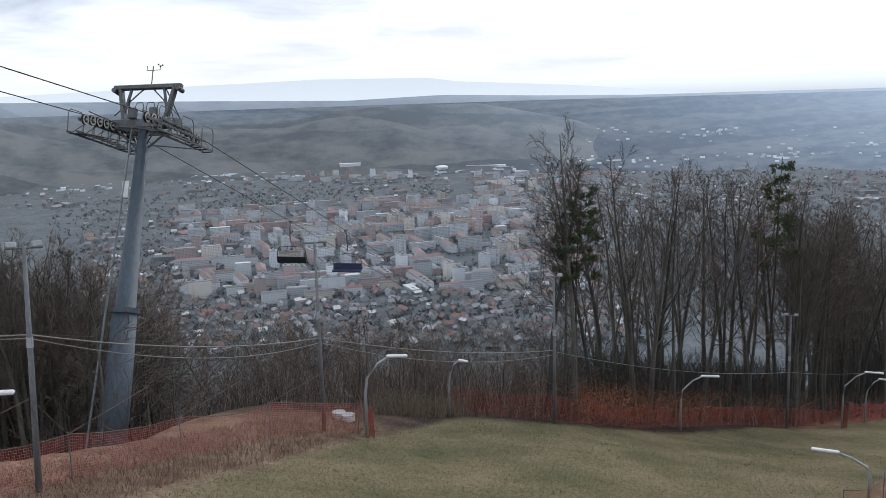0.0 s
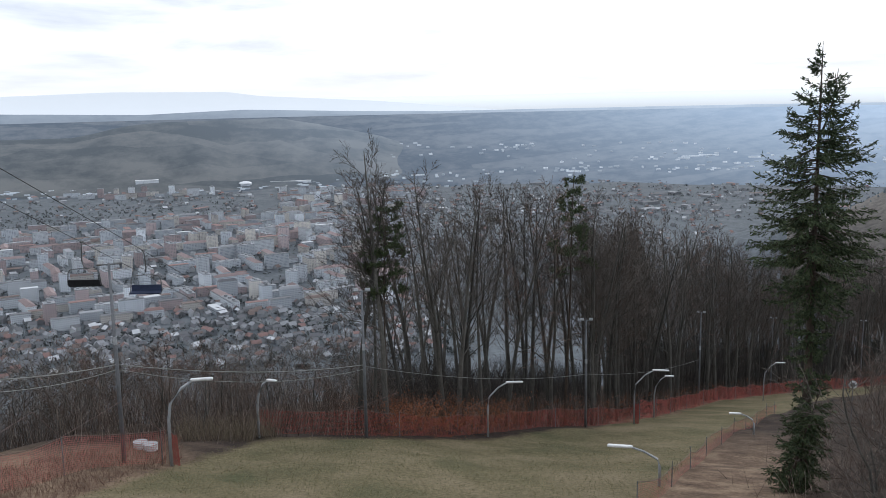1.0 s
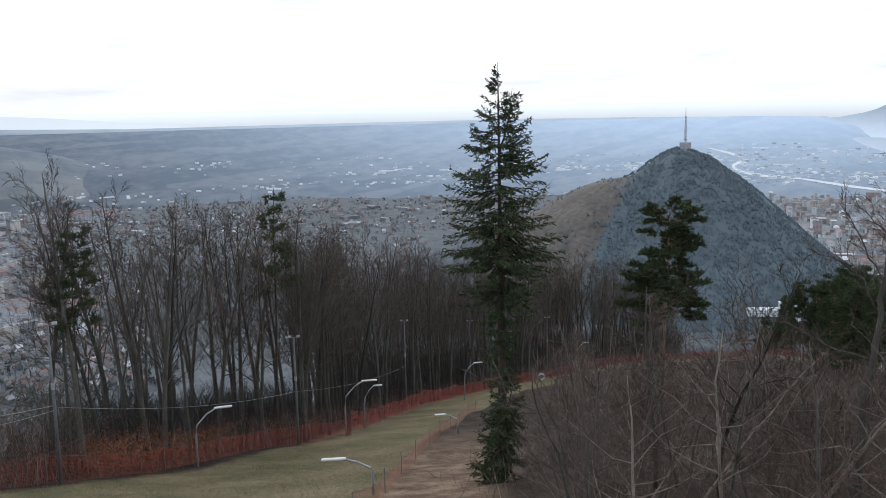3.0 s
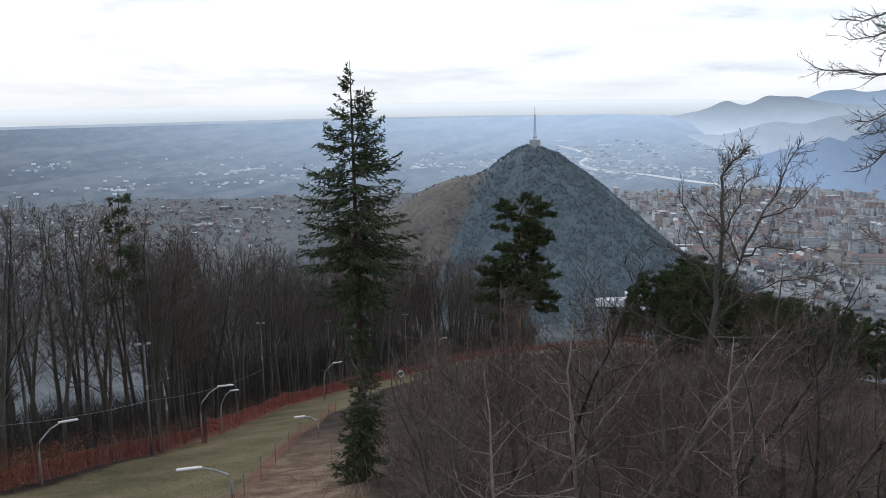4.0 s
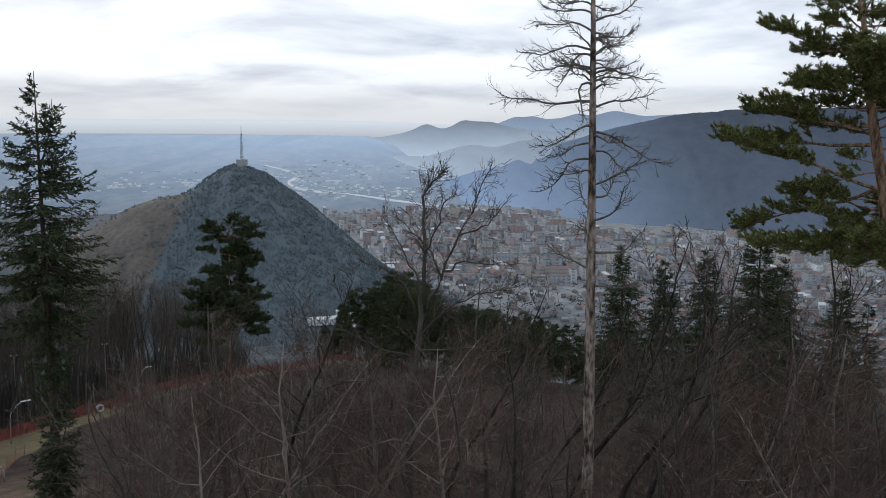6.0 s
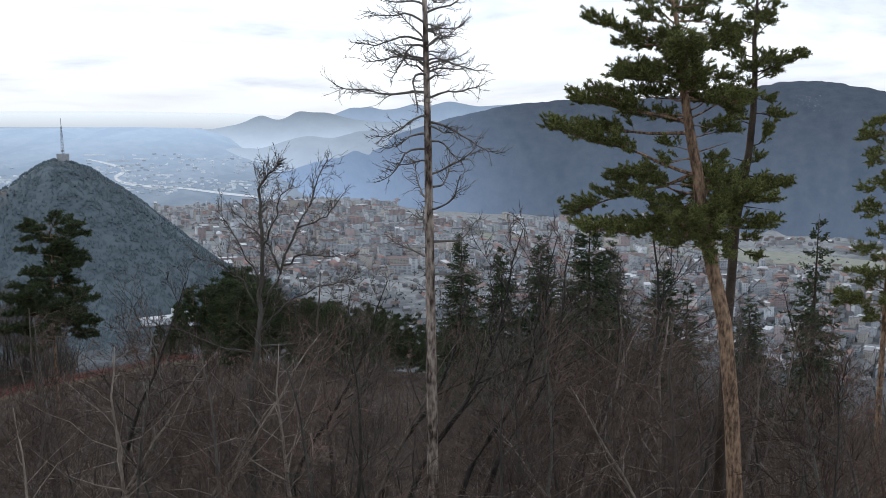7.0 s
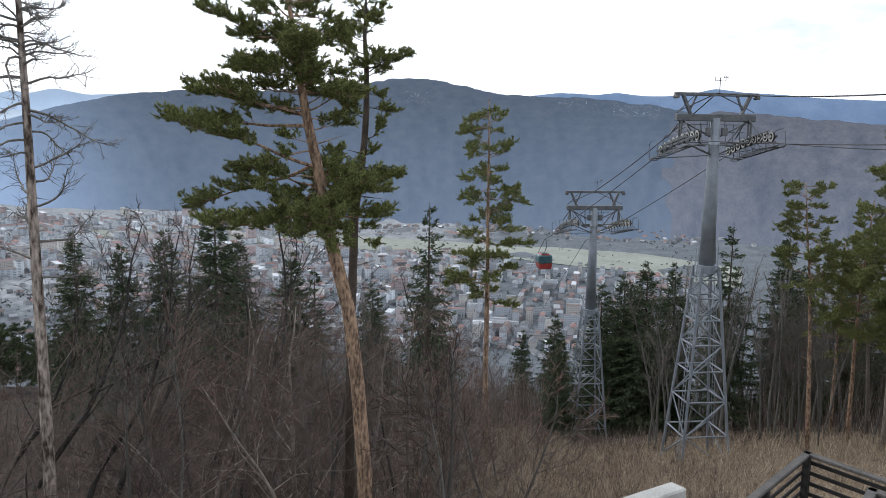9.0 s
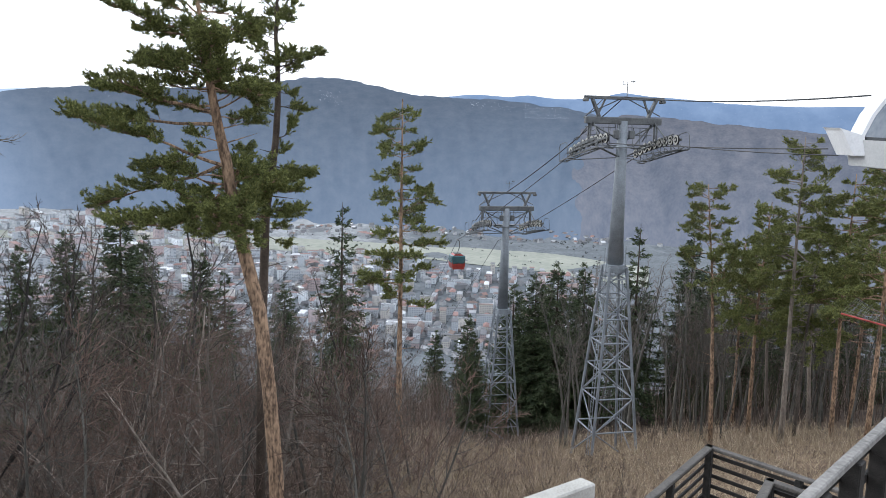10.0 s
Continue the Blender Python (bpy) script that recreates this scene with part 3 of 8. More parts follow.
def ridge(name, label, material, foot, r1, top, rough=0.0, steps=26, da=0.4, grain=(0.45, 1.6), r0=None):
    """A slope that climbs from the valley floor to a skyline at r1. foot, top: lists of (direction, degrees above eye level).
    Returns the surface as a function of direction and share of the climb."""
    a0, a1 = top[0][0], top[-1][0]
    aa = np.arange(a0, a1 + da / 2, da)
    fine = np.linspace(a0, a1, 1200)
    ft = np.interp(fine, *zip(*top))
    w = max(1, int(0.35 / ((a1 - a0) / 1200)))
    ft = np.convolve(np.pad(ft, w, mode="edge"), np.ones(2 * w + 1) / (2 * w + 1), mode="valid")

    def surf(a, s):
        fe = float(np.interp(a, *zip(*foot)))
        te = float(np.interp(a, fine, ft))
        start = r0 or min((EYE_Z - VALLEY) / math.tan(radians(-fe)), r1 - 250)
        r = start + (r1 - start) * s
        e = (fe - 0.25) + (te - fe + 0.25) * s ** 0.85
        x, y = r * math.sin(radians(a)), r * math.cos(radians(a))
        z = EYE_Z + r * math.tan(radians(e))
        if rough:
            n = fbm(np.array([a * grain[0] + 40 + 0.9 * s]), np.array([s * grain[1] + 9.0]), 3)[0]
            n2 = fbm(np.array([a * 1.1]), np.array([s * 3.0]), 3)[0]
            n3 = fbm(np.array([a * 2.6]), np.array([3.3]), 3)[0] * max(0.0, s * 8 - 7)
            z += rough * (n + 0.2 * n2) * math.sin(math.pi * min(s, 1.0)) ** 0.8 + rough * (0.06 * n2 + 0.10 * n3)
        return Vector((x, y, z))

    verts, faces = [], []
    for a in aa:
        for k in range(steps + 1):
            verts.append(tuple(surf(a, k / steps)))
        x, y, z = verts[-1]
        verts.append((x * 1.03, y * 1.03, z - 160))
    n = steps + 2
    for i in range(len(aa) - 1):
        for k in range(n - 1):
            p = i * n + k
            faces.append((p, p + 1, p + n + 1, p + n))
    me = bpy.data.meshes.new(name)
    me.from_pydata(verts, [], faces)
    me.polygons.foreach_set("use_smooth", [True] * len(faces))
    me.materials.append(material)
    me.update()
    tagged(new(name, me), label, "backdrop", kind="structure")
    return surf


# haze colour that the far land gives off as emission
HAZE_GLOW = (0.52, 0.645, 0.82)
plain_mat = hazed_mat("far_plain", (0.070, 0.082, 0.10), (0.13, 0.138, 0.150), HAZE_GLOW, 0.34, 0.80, -285, -60, 0.012, (-2, 50, 0.13), 0.0045)
lefthill_mat = hazed_mat("near_hills", (0.078, 0.084, 0.088), (0.152, 0.152, 0.148), HAZE_GLOW, 0.09, 0.29, -290, -40, 0.006, (-8, 14, 0.3), 0.004)
band_mat = hazed_mat("far_hills", (0.10, 0.12, 0.15), (0.16, 0.18, 0.21), (0.66, 0.74, 0.84), 0.26, 0.60, -120, -20, 0.006, (-8, 26, 0.42), 0.003)
pale_mat = hazed_mat("pale_ridge", (0.12, 0.13, 0.14), (0.14, 0.15, 0.16), (0.86, 0.89, 0.94), 0.84, 0.74, -100, 80, 0.003)
west_mat = hazed_mat("wooded_mountain", (0.026, 0.033, 0.042), (0.062, 0.066, 0.074), (0.45, 0.60, 0.87), 0.17, 0.085, -285, 60, 0.020, (58, 77, 4.0), steep=0.45)
brown_mat = hazed_mat("bare_mountain", (0.033, 0.034, 0.041), (0.098, 0.089, 0.090), (0.48, 0.60, 0.84), 0.13, 0.07, -285, 40, 0.022, (96, 108, 1.3), steep=0.9)
blue_mat = hazed_mat("blue_mountain", (0.03, 0.045, 0.08), (0.07, 0.09, 0.13), (0.46, 0.64, 0.95), 0.20, 0.24, -60, 120, 0.006)
haze_mat = hazed_mat("hazy_mountain", (0.05, 0.065, 0.09), (0.09, 0.11, 0.14), (0.68, 0.77, 0.88), 1.0, 0.30, -170, 40, 0.006)
pale_blue_mat = hazed_mat("pale_peaks", (0.06, 0.075, 0.10), (0.10, 0.12, 0.15), (0.60, 0.74, 0.95), 0.70, 0.42, -100, 60, 0.006)
bank_mat = hazed_mat("haze_bank", (0.2, 0.2, 0.2), (0.22, 0.22, 0.22), (0.86, 0.88, 0.90), 0.50, 0.93, -70, 30, 0.002)
spur_mat = hazed_mat("hazy_spur", (0.04, 0.05, 0.07), (0.08, 0.09, 0.11), (0.63, 0.72, 0.84), 0.62, 0.40, -250, -40, 0.008, (52, 72, 1.5))

FLAT = [(-180, -5.3), (180, -5.3)]
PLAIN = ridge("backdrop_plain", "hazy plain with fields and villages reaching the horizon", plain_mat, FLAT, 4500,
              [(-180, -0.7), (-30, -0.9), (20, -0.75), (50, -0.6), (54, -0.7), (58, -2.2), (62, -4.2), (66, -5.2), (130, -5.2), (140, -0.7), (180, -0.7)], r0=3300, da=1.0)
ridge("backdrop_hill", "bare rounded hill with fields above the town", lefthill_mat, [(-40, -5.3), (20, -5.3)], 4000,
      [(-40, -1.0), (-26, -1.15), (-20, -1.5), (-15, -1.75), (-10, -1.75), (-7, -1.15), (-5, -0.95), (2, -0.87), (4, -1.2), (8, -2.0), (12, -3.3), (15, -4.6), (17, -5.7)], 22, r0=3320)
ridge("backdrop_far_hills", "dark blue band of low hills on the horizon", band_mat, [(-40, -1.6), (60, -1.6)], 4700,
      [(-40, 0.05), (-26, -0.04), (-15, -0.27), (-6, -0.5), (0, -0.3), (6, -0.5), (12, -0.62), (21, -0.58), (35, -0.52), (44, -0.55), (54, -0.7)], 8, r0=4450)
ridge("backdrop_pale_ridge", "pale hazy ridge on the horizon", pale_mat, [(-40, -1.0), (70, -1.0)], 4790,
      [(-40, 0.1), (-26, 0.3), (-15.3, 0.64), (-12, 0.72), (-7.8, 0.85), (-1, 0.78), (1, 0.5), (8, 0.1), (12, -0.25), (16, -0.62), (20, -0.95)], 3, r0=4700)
# no land here: a glowing sheet painted as haze to soften the skyline
ridge("backdrop_haze", "glowing sheet painted as bright haze along the horizon", bank_mat, [(-40, -1.6), (75, -1.6)], 4796,
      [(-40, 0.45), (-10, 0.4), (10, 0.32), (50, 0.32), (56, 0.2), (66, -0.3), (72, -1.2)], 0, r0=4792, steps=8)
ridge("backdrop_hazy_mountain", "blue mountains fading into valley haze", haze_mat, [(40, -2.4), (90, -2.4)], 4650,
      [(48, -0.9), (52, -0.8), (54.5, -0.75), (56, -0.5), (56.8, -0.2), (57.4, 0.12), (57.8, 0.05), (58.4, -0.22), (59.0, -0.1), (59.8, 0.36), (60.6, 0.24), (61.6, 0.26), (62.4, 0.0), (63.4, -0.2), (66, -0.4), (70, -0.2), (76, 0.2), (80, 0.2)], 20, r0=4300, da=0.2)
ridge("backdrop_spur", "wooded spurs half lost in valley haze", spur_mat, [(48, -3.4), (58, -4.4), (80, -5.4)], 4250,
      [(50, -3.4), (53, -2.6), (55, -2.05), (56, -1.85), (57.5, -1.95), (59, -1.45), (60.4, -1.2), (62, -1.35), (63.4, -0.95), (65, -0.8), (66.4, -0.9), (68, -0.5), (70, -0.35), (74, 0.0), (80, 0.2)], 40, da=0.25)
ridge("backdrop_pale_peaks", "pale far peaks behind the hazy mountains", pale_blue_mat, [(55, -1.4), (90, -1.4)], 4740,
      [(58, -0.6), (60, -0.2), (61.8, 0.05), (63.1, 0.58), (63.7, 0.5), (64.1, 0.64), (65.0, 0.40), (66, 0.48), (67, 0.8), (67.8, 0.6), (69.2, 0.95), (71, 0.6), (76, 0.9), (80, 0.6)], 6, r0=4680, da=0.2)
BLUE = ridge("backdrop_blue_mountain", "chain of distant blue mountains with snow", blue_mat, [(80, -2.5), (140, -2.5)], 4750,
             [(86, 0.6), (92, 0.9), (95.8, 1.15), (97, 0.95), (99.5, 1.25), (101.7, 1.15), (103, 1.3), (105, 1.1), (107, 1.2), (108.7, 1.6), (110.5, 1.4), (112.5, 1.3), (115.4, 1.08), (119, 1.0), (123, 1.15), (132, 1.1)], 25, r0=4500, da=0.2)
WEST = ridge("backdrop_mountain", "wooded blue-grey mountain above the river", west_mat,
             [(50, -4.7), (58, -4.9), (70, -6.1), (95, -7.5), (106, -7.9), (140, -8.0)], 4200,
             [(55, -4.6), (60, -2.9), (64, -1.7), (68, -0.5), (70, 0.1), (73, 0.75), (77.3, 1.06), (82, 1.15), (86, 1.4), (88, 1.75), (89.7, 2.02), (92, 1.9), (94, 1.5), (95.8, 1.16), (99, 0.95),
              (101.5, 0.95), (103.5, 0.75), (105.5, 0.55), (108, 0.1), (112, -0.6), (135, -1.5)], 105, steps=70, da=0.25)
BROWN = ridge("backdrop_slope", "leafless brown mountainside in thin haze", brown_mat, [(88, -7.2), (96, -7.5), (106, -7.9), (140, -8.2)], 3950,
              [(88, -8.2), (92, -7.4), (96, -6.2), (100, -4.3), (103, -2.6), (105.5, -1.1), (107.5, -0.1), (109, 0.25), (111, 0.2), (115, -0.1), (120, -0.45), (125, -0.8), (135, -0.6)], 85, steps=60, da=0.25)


def far_spot(az, el):
    """A place in the valley or on the far plain, by its angle below eye level."""
    if el < -5.2:
        p = at(az, (EYE_Z - VALLEY) / math.tan(radians(-el)), 0)
        return Vector((p.x, p.y, ground_z(p.x, p.y)))
    top = PLAIN(az, 1.0)
    te = math.degrees(math.atan2(top.z - EYE_Z, math.hypot(top.x, top.y)))
    s = max(0.0, (el + 5.55) / (te + 5.55)) ** (1 / 0.85)
    return PLAIN(az, s)


def snow_patches():
    """Old snow on clearings near the skylines."""
    random.seed(19)
    S = Shape()
    for surf, a0, a1, s0, s1, count in ((WEST, 102.8, 105.6, 0.90, 0.985, 130), (WEST, 99, 103, 0.93, 0.98, 50), (WEST, 89.8, 91.4, 0.76, 0.9, 60), (BLUE, 96, 128, 0.6, 0.97, 90), (WEST, 70, 78, 0.9, 0.97, 10)):
        for _ in range(count):
            a, s = random.uniform(a0, a1), random.uniform(s0, s1)
            w, h = random.uniform(0.010, 0.038), random.uniform(0.0006, 0.0022)
            i = len(S.v)
            for da, ds in ((-w, 0), (-w * 0.3, h), (w * 0.6, h * 0.7), (w, 0.1 * h), (0.2 * w, -h)):
                p = surf(a + da, s + ds)
                d = p.normalized()
                S.v.append(p - d * 4 + Vector((0, 0, 2.5)))
            S.f.append((i, i + 1, i + 2, i + 3, i + 4))
    tagged(new("snow_patches", S.mesh("snow_patches", SNOW)), "patches of old snow on the mountains", "snow", kind="stuff")


snow_patches()


# ---- river and its pale gravel banks ----
def ribbon(name, label, category, material, pts, lift=0.6):
    """A band along (direction, degrees below eye level, half its height in degrees)."""
    s = Shape()
    n = 0
    for (a0, e0, w0), (a1, e1, w1) in zip(pts, pts[1:]):
        for k in range(6):
            t = k / 6
            az, el, w = a0 + (a1 - a0) * t, e0 + (e1 - e0) * t, w0 + (w1 - w0) * t
            for q in (-1, 1):
                p = far_spot(az, el + q * w)
                s.v.append(p + Vector((0, 0, lift)))
            n += 1
    for i in range(n - 1):
        s.f.append((2 * i, 2 * i + 2, 2 * i + 3, 2 * i + 1))
    return tagged(new(name, s.mesh(name, material)), label, category, kind="structure")


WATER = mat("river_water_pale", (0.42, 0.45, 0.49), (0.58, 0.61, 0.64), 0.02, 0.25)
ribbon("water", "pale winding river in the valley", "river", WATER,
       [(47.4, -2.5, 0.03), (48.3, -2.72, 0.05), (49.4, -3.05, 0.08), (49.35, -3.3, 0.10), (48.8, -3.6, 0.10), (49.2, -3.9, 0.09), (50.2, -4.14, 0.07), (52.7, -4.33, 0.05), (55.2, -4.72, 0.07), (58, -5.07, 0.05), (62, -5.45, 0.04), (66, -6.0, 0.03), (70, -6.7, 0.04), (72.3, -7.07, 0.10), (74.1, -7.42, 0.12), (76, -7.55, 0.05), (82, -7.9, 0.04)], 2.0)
MEADOW = mat("meadow_pale", (0.19, 0.205, 0.175), (0.28, 0.285, 0.245), 0.01, 0.95, fine=0.08)
ribbon("meadow", "pale green meadow along the river", "meadow", MEADOW,
       [(64, -6.3, 0.12), (72, -7.6, 0.2), (80, -8.1, 0.3), (91, -8.5, 0.45), (101, -9.0, 0.6), (106, -9.4, 0.65), (112, -9.8, 0.6)], 1.0)


# ---- the town in the valley ----
def facade_mat(name, wall, pane, w=3.2, h=2.9):
    m = bpy.data.materials.new(name)
    m.use_nodes = True
    T, N = m.node_tree, m.node_tree.nodes
    b = N["Principled BSDF"]
    b.inputs["Roughness"].default_value = 0.85
    co = N.new("ShaderNodeTexCoord")
    sep = N.new("ShaderNodeSeparateXYZ")
    link(T, co.outputs["Object"], sep.inputs[0])
    s = N.new("ShaderNodeMath")
    s.operation = "ADD"
    link(T, sep.outputs["X"], s.inputs[0])
    link(T, sep.outputs["Y"], s.inputs[1])
    cb = N.new("ShaderNodeCombineXYZ")
    link(T, s.outputs[0], cb.inputs[0])
    link(T, sep.outputs["Z"], cb.inputs[1])
    br = N.new("ShaderNodeTexBrick")
    br.offset = 0.0
    br.inputs["Scale"].default_value = 1.0
    br.inputs["Brick Width"].default_value = w
    br.inputs["Row Height"].default_value = h
    br.inputs["Mortar Size"].default_value = 0.75
    br.inputs["Mortar Smooth"].default_value = 0.0
    br.inputs["Color1"].default_value = (*pane, 1)
    br.inputs["Color2"].default_value = (*[c * 1.5 for c in pane], 1)
    br.inputs["Mortar"].default_value = (*wall, 1)
    link(T, cb.outputs[0], br.inputs["Vector"])
    info = N.new("ShaderNodeObjectInfo")
    mr = N.new("ShaderNodeMapRange")
    mr.inputs["To Min"].default_value = 0.72
    mr.inputs["To Max"].default_value = 1.18
    link(T, info.outputs["Random"], mr.inputs["Value"])
    hsv = N.new("ShaderNodeHueSaturation")
    link(T, mr.outputs[0], hsv.inputs["Value"])
    link(T, br.outputs["Color"], hsv.inputs["Color"])
    link(T, hsv.outputs[0], b.inputs["Base Color"])
    return m


# greys cooled and panes lightened: haze over the town painted into the colours
FACADES = [facade_mat("facade_grey", (0.50, 0.53, 0.57), (0.19, 0.21, 0.24)), facade_mat("facade_cream", (0.57, 0.54, 0.50), (0.21, 0.21, 0.225)),
           facade_mat("facade_rose", (0.45, 0.37, 0.37), (0.18, 0.17, 0.185)), facade_mat("facade_white", (0.66, 0.69, 0.73), (0.25, 0.265, 0.295))]
FACADE_WORDS = ["grey", "cream", "rose-tinted", "whitish"]
FLAT_ROOF = mat("roof_felt_grey", (0.19, 0.20, 0.215), (0.29, 0.295, 0.305), 0.1, 0.9, random_amount=0.25)
RED_ROOF = mat("roof_tile_red", (0.20, 0.16, 0.158), (0.27, 0.205, 0.20), 0.1, 0.9, random_amount=0.2)


def block(kind, length, depth, height, pitched):
    """An apartment house with plinth, stair-head boxes and a flat roof with parapet, or a low hipped roof."""
    ob = thing("apartment_building", FACADE_WORDS[kind] + " apartment block with rows of windows in the town", "building", group="apartment blocks of the town")
    w = Shape().box((length, depth, height), pose(0, 0, height / 2))
    n = max(2, int(length / 16))
    for i in range(n):
        w.box((3.4, 0.9, height - 1.2), pose((i + 0.5) * length / n - length / 2, -depth / 2 - 0.45, height / 2 - 0.4))
    part("wall", w, FACADES[kind], ob)
    r = Shape()
    if pitched:
        i = 0
        x, y, z = length / 2 + 0.6, depth / 2 + 0.6, height
        r.v += [Vector(p) for p in ((-x, -y, z), (x, -y, z), (x, y, z), (-x, y, z), (-x + y, 0, z + 4.2), (x - y, 0, z + 4.2))]
        r.f += [(0, 1, 5, 4), (1, 2, 5), (2, 3, 4, 5), (3, 0, 4), (3, 2, 1, 0)]
    else:
        r.box((length + 0.5, depth + 0.5, 0.7), pose(0, 0, height + 0.35), 0.1)
        for i in range(n):
            r.box((4.2, 4.0, 2.4), pose((i + 0.5) * length / n - length / 2, 0, height + 1.8), 0.1)
    part("roof", r, RED_ROOF if pitched else FLAT_ROOF, ob, "red tiled roof" if pitched else "flat grey roof")
    return ob


random.seed(3)
protos = []
for kind in range(4):
    for length, depth, height, pitched in ((52, 13, 15, False), (36, 13, 28, False), (20, 16, 31, False), (62, 14, 15, True)):
        protos.append((kind, height, block(kind, length, depth, height, pitched)))
for k, (kind, h, ob) in enumerate(protos):
    p = at(-9 + 1.1 * k, 1950 + 40 * (k % 3), 0)
    ob.matrix_basis = pose(p.x, p.y, ground_z(p.x, p.y) - 0.3, 0, 0, 20 + 90 * (k % 2))


def valley_spot(az, el):
    r = (EYE_Z - VALLEY) / math.tan(radians(-el))
    p = at(az, r, 0)
    return p.x, p.y, ground_z(p.x, p.y)


def town_blocks():
    """Rows of blocks, turned to a street grid that changes from quarter to quarter."""
    quarters = [(-16.3, 9, -12.6, -7.3, 150, 18), (2, 10, -6.6, -5.6, 20, 40), (-10.4, -2.2, -5.42, -5.28, 12, 5), (60, 84, -9.6, -6.5, 32, 35), (84, 106, -13.5, -9.8, 38, -12), (70, 92, -11.5, -8.6, 16, 10), (53, 66, -9.5, -5.6, 34, 40)]
    taken = []
    for a0, a1, e0, e1, count, grid in quarters:
        made = tries = 0
        while made < count and tries < count * 12:
            tries += 1
            az, el = random.uniform(a0, a1), random.uniform(e0, e1)
            x, y, z = valley_spot(az, el)
            if z > VALLEY + 30 or any((x - u) ** 2 + (y - v) ** 2 < 44 ** 2 for u, v in taken):
                continue
            taken.append((x, y))
            tall = [q for q in protos if (q[1] > 20) == (random.random() < 0.38)]
            kind, h, ob = random.choice(tall)
            copy_thing(ob, pose(x, y, z - 0.3, 0, 0, grid + 90 * random.randint(0, 1) + random.uniform(-6, 6)) @ Matrix.Scale(0.62 if a0 >= 68 else 1.0, 4))
            made += 1
    return taken


TAKEN = town_blocks()


def landmark(name, az, el, size, turn, label, dome=False):
    """A single large pale building: body, roof slab or low dome."""
    p = far_spot(az, el)
    TAKEN.append((p.x, p.y))
    L, W, H = size
    ob = thing(name, label, "building", pose(p.x, p.y, p.z - 0.5, 0, 0, turn))
    part("wall", Shape().box((L, W, H), pose(0, 0, H / 2), 0.3), FACADES[3], ob)
    if dome:
        part("roof", Shape().tube([(0, 0, H - 0.5 + 9 * math.sin(a)) for a in (0.0, 0.4, 0.8, 1.2, 1.5)], [0.62 * L * math.cos(a) + 0.3 for a in (0.0, 0.4, 0.8, 1.2, 1.5)], 20), WHITE_SHEET, ob, "white domed roof", smooth=True)
    else:
        part("roof", Shape().box((L + 1, W + 1, 1.2), pose(0, 0, H + 0.6), 0.2), WHITE_SHEET, ob, "white flat roof")


landmark("warehouse", 50.9, -13.6, (46, 20, 8), -38, "long low pale hall at the foot of the hill")
landmark("hotel", 52.35, -13.84, (26, 15, 36), -40, "large white slab building at the foot of the hill")
landmark("sports_hall", -0.2, -4.95, (40, 40, 8), 10, "white domed hall at the edge of the town", True)
landmark("warehouse", 2.6, -4.9, (150, 24, 9), -4, "long white warehouse at the edge of the town")
landmark("warehouse", -6.0, -4.75, (80, 34, 22), 8, "large white industrial building above the town")
landmark("warehouse", -2.2, -4.75, (60, 24, 12), 5, "long pale blue-white warehouse by the road")
landmark("warehouse", -12.5, -4.35, (70, 24, 9), 10, "low white farm building on the slope")
landmark("warehouse", -10.4, -4.15, (90, 24, 9), 4, "low white farm building on the slope")


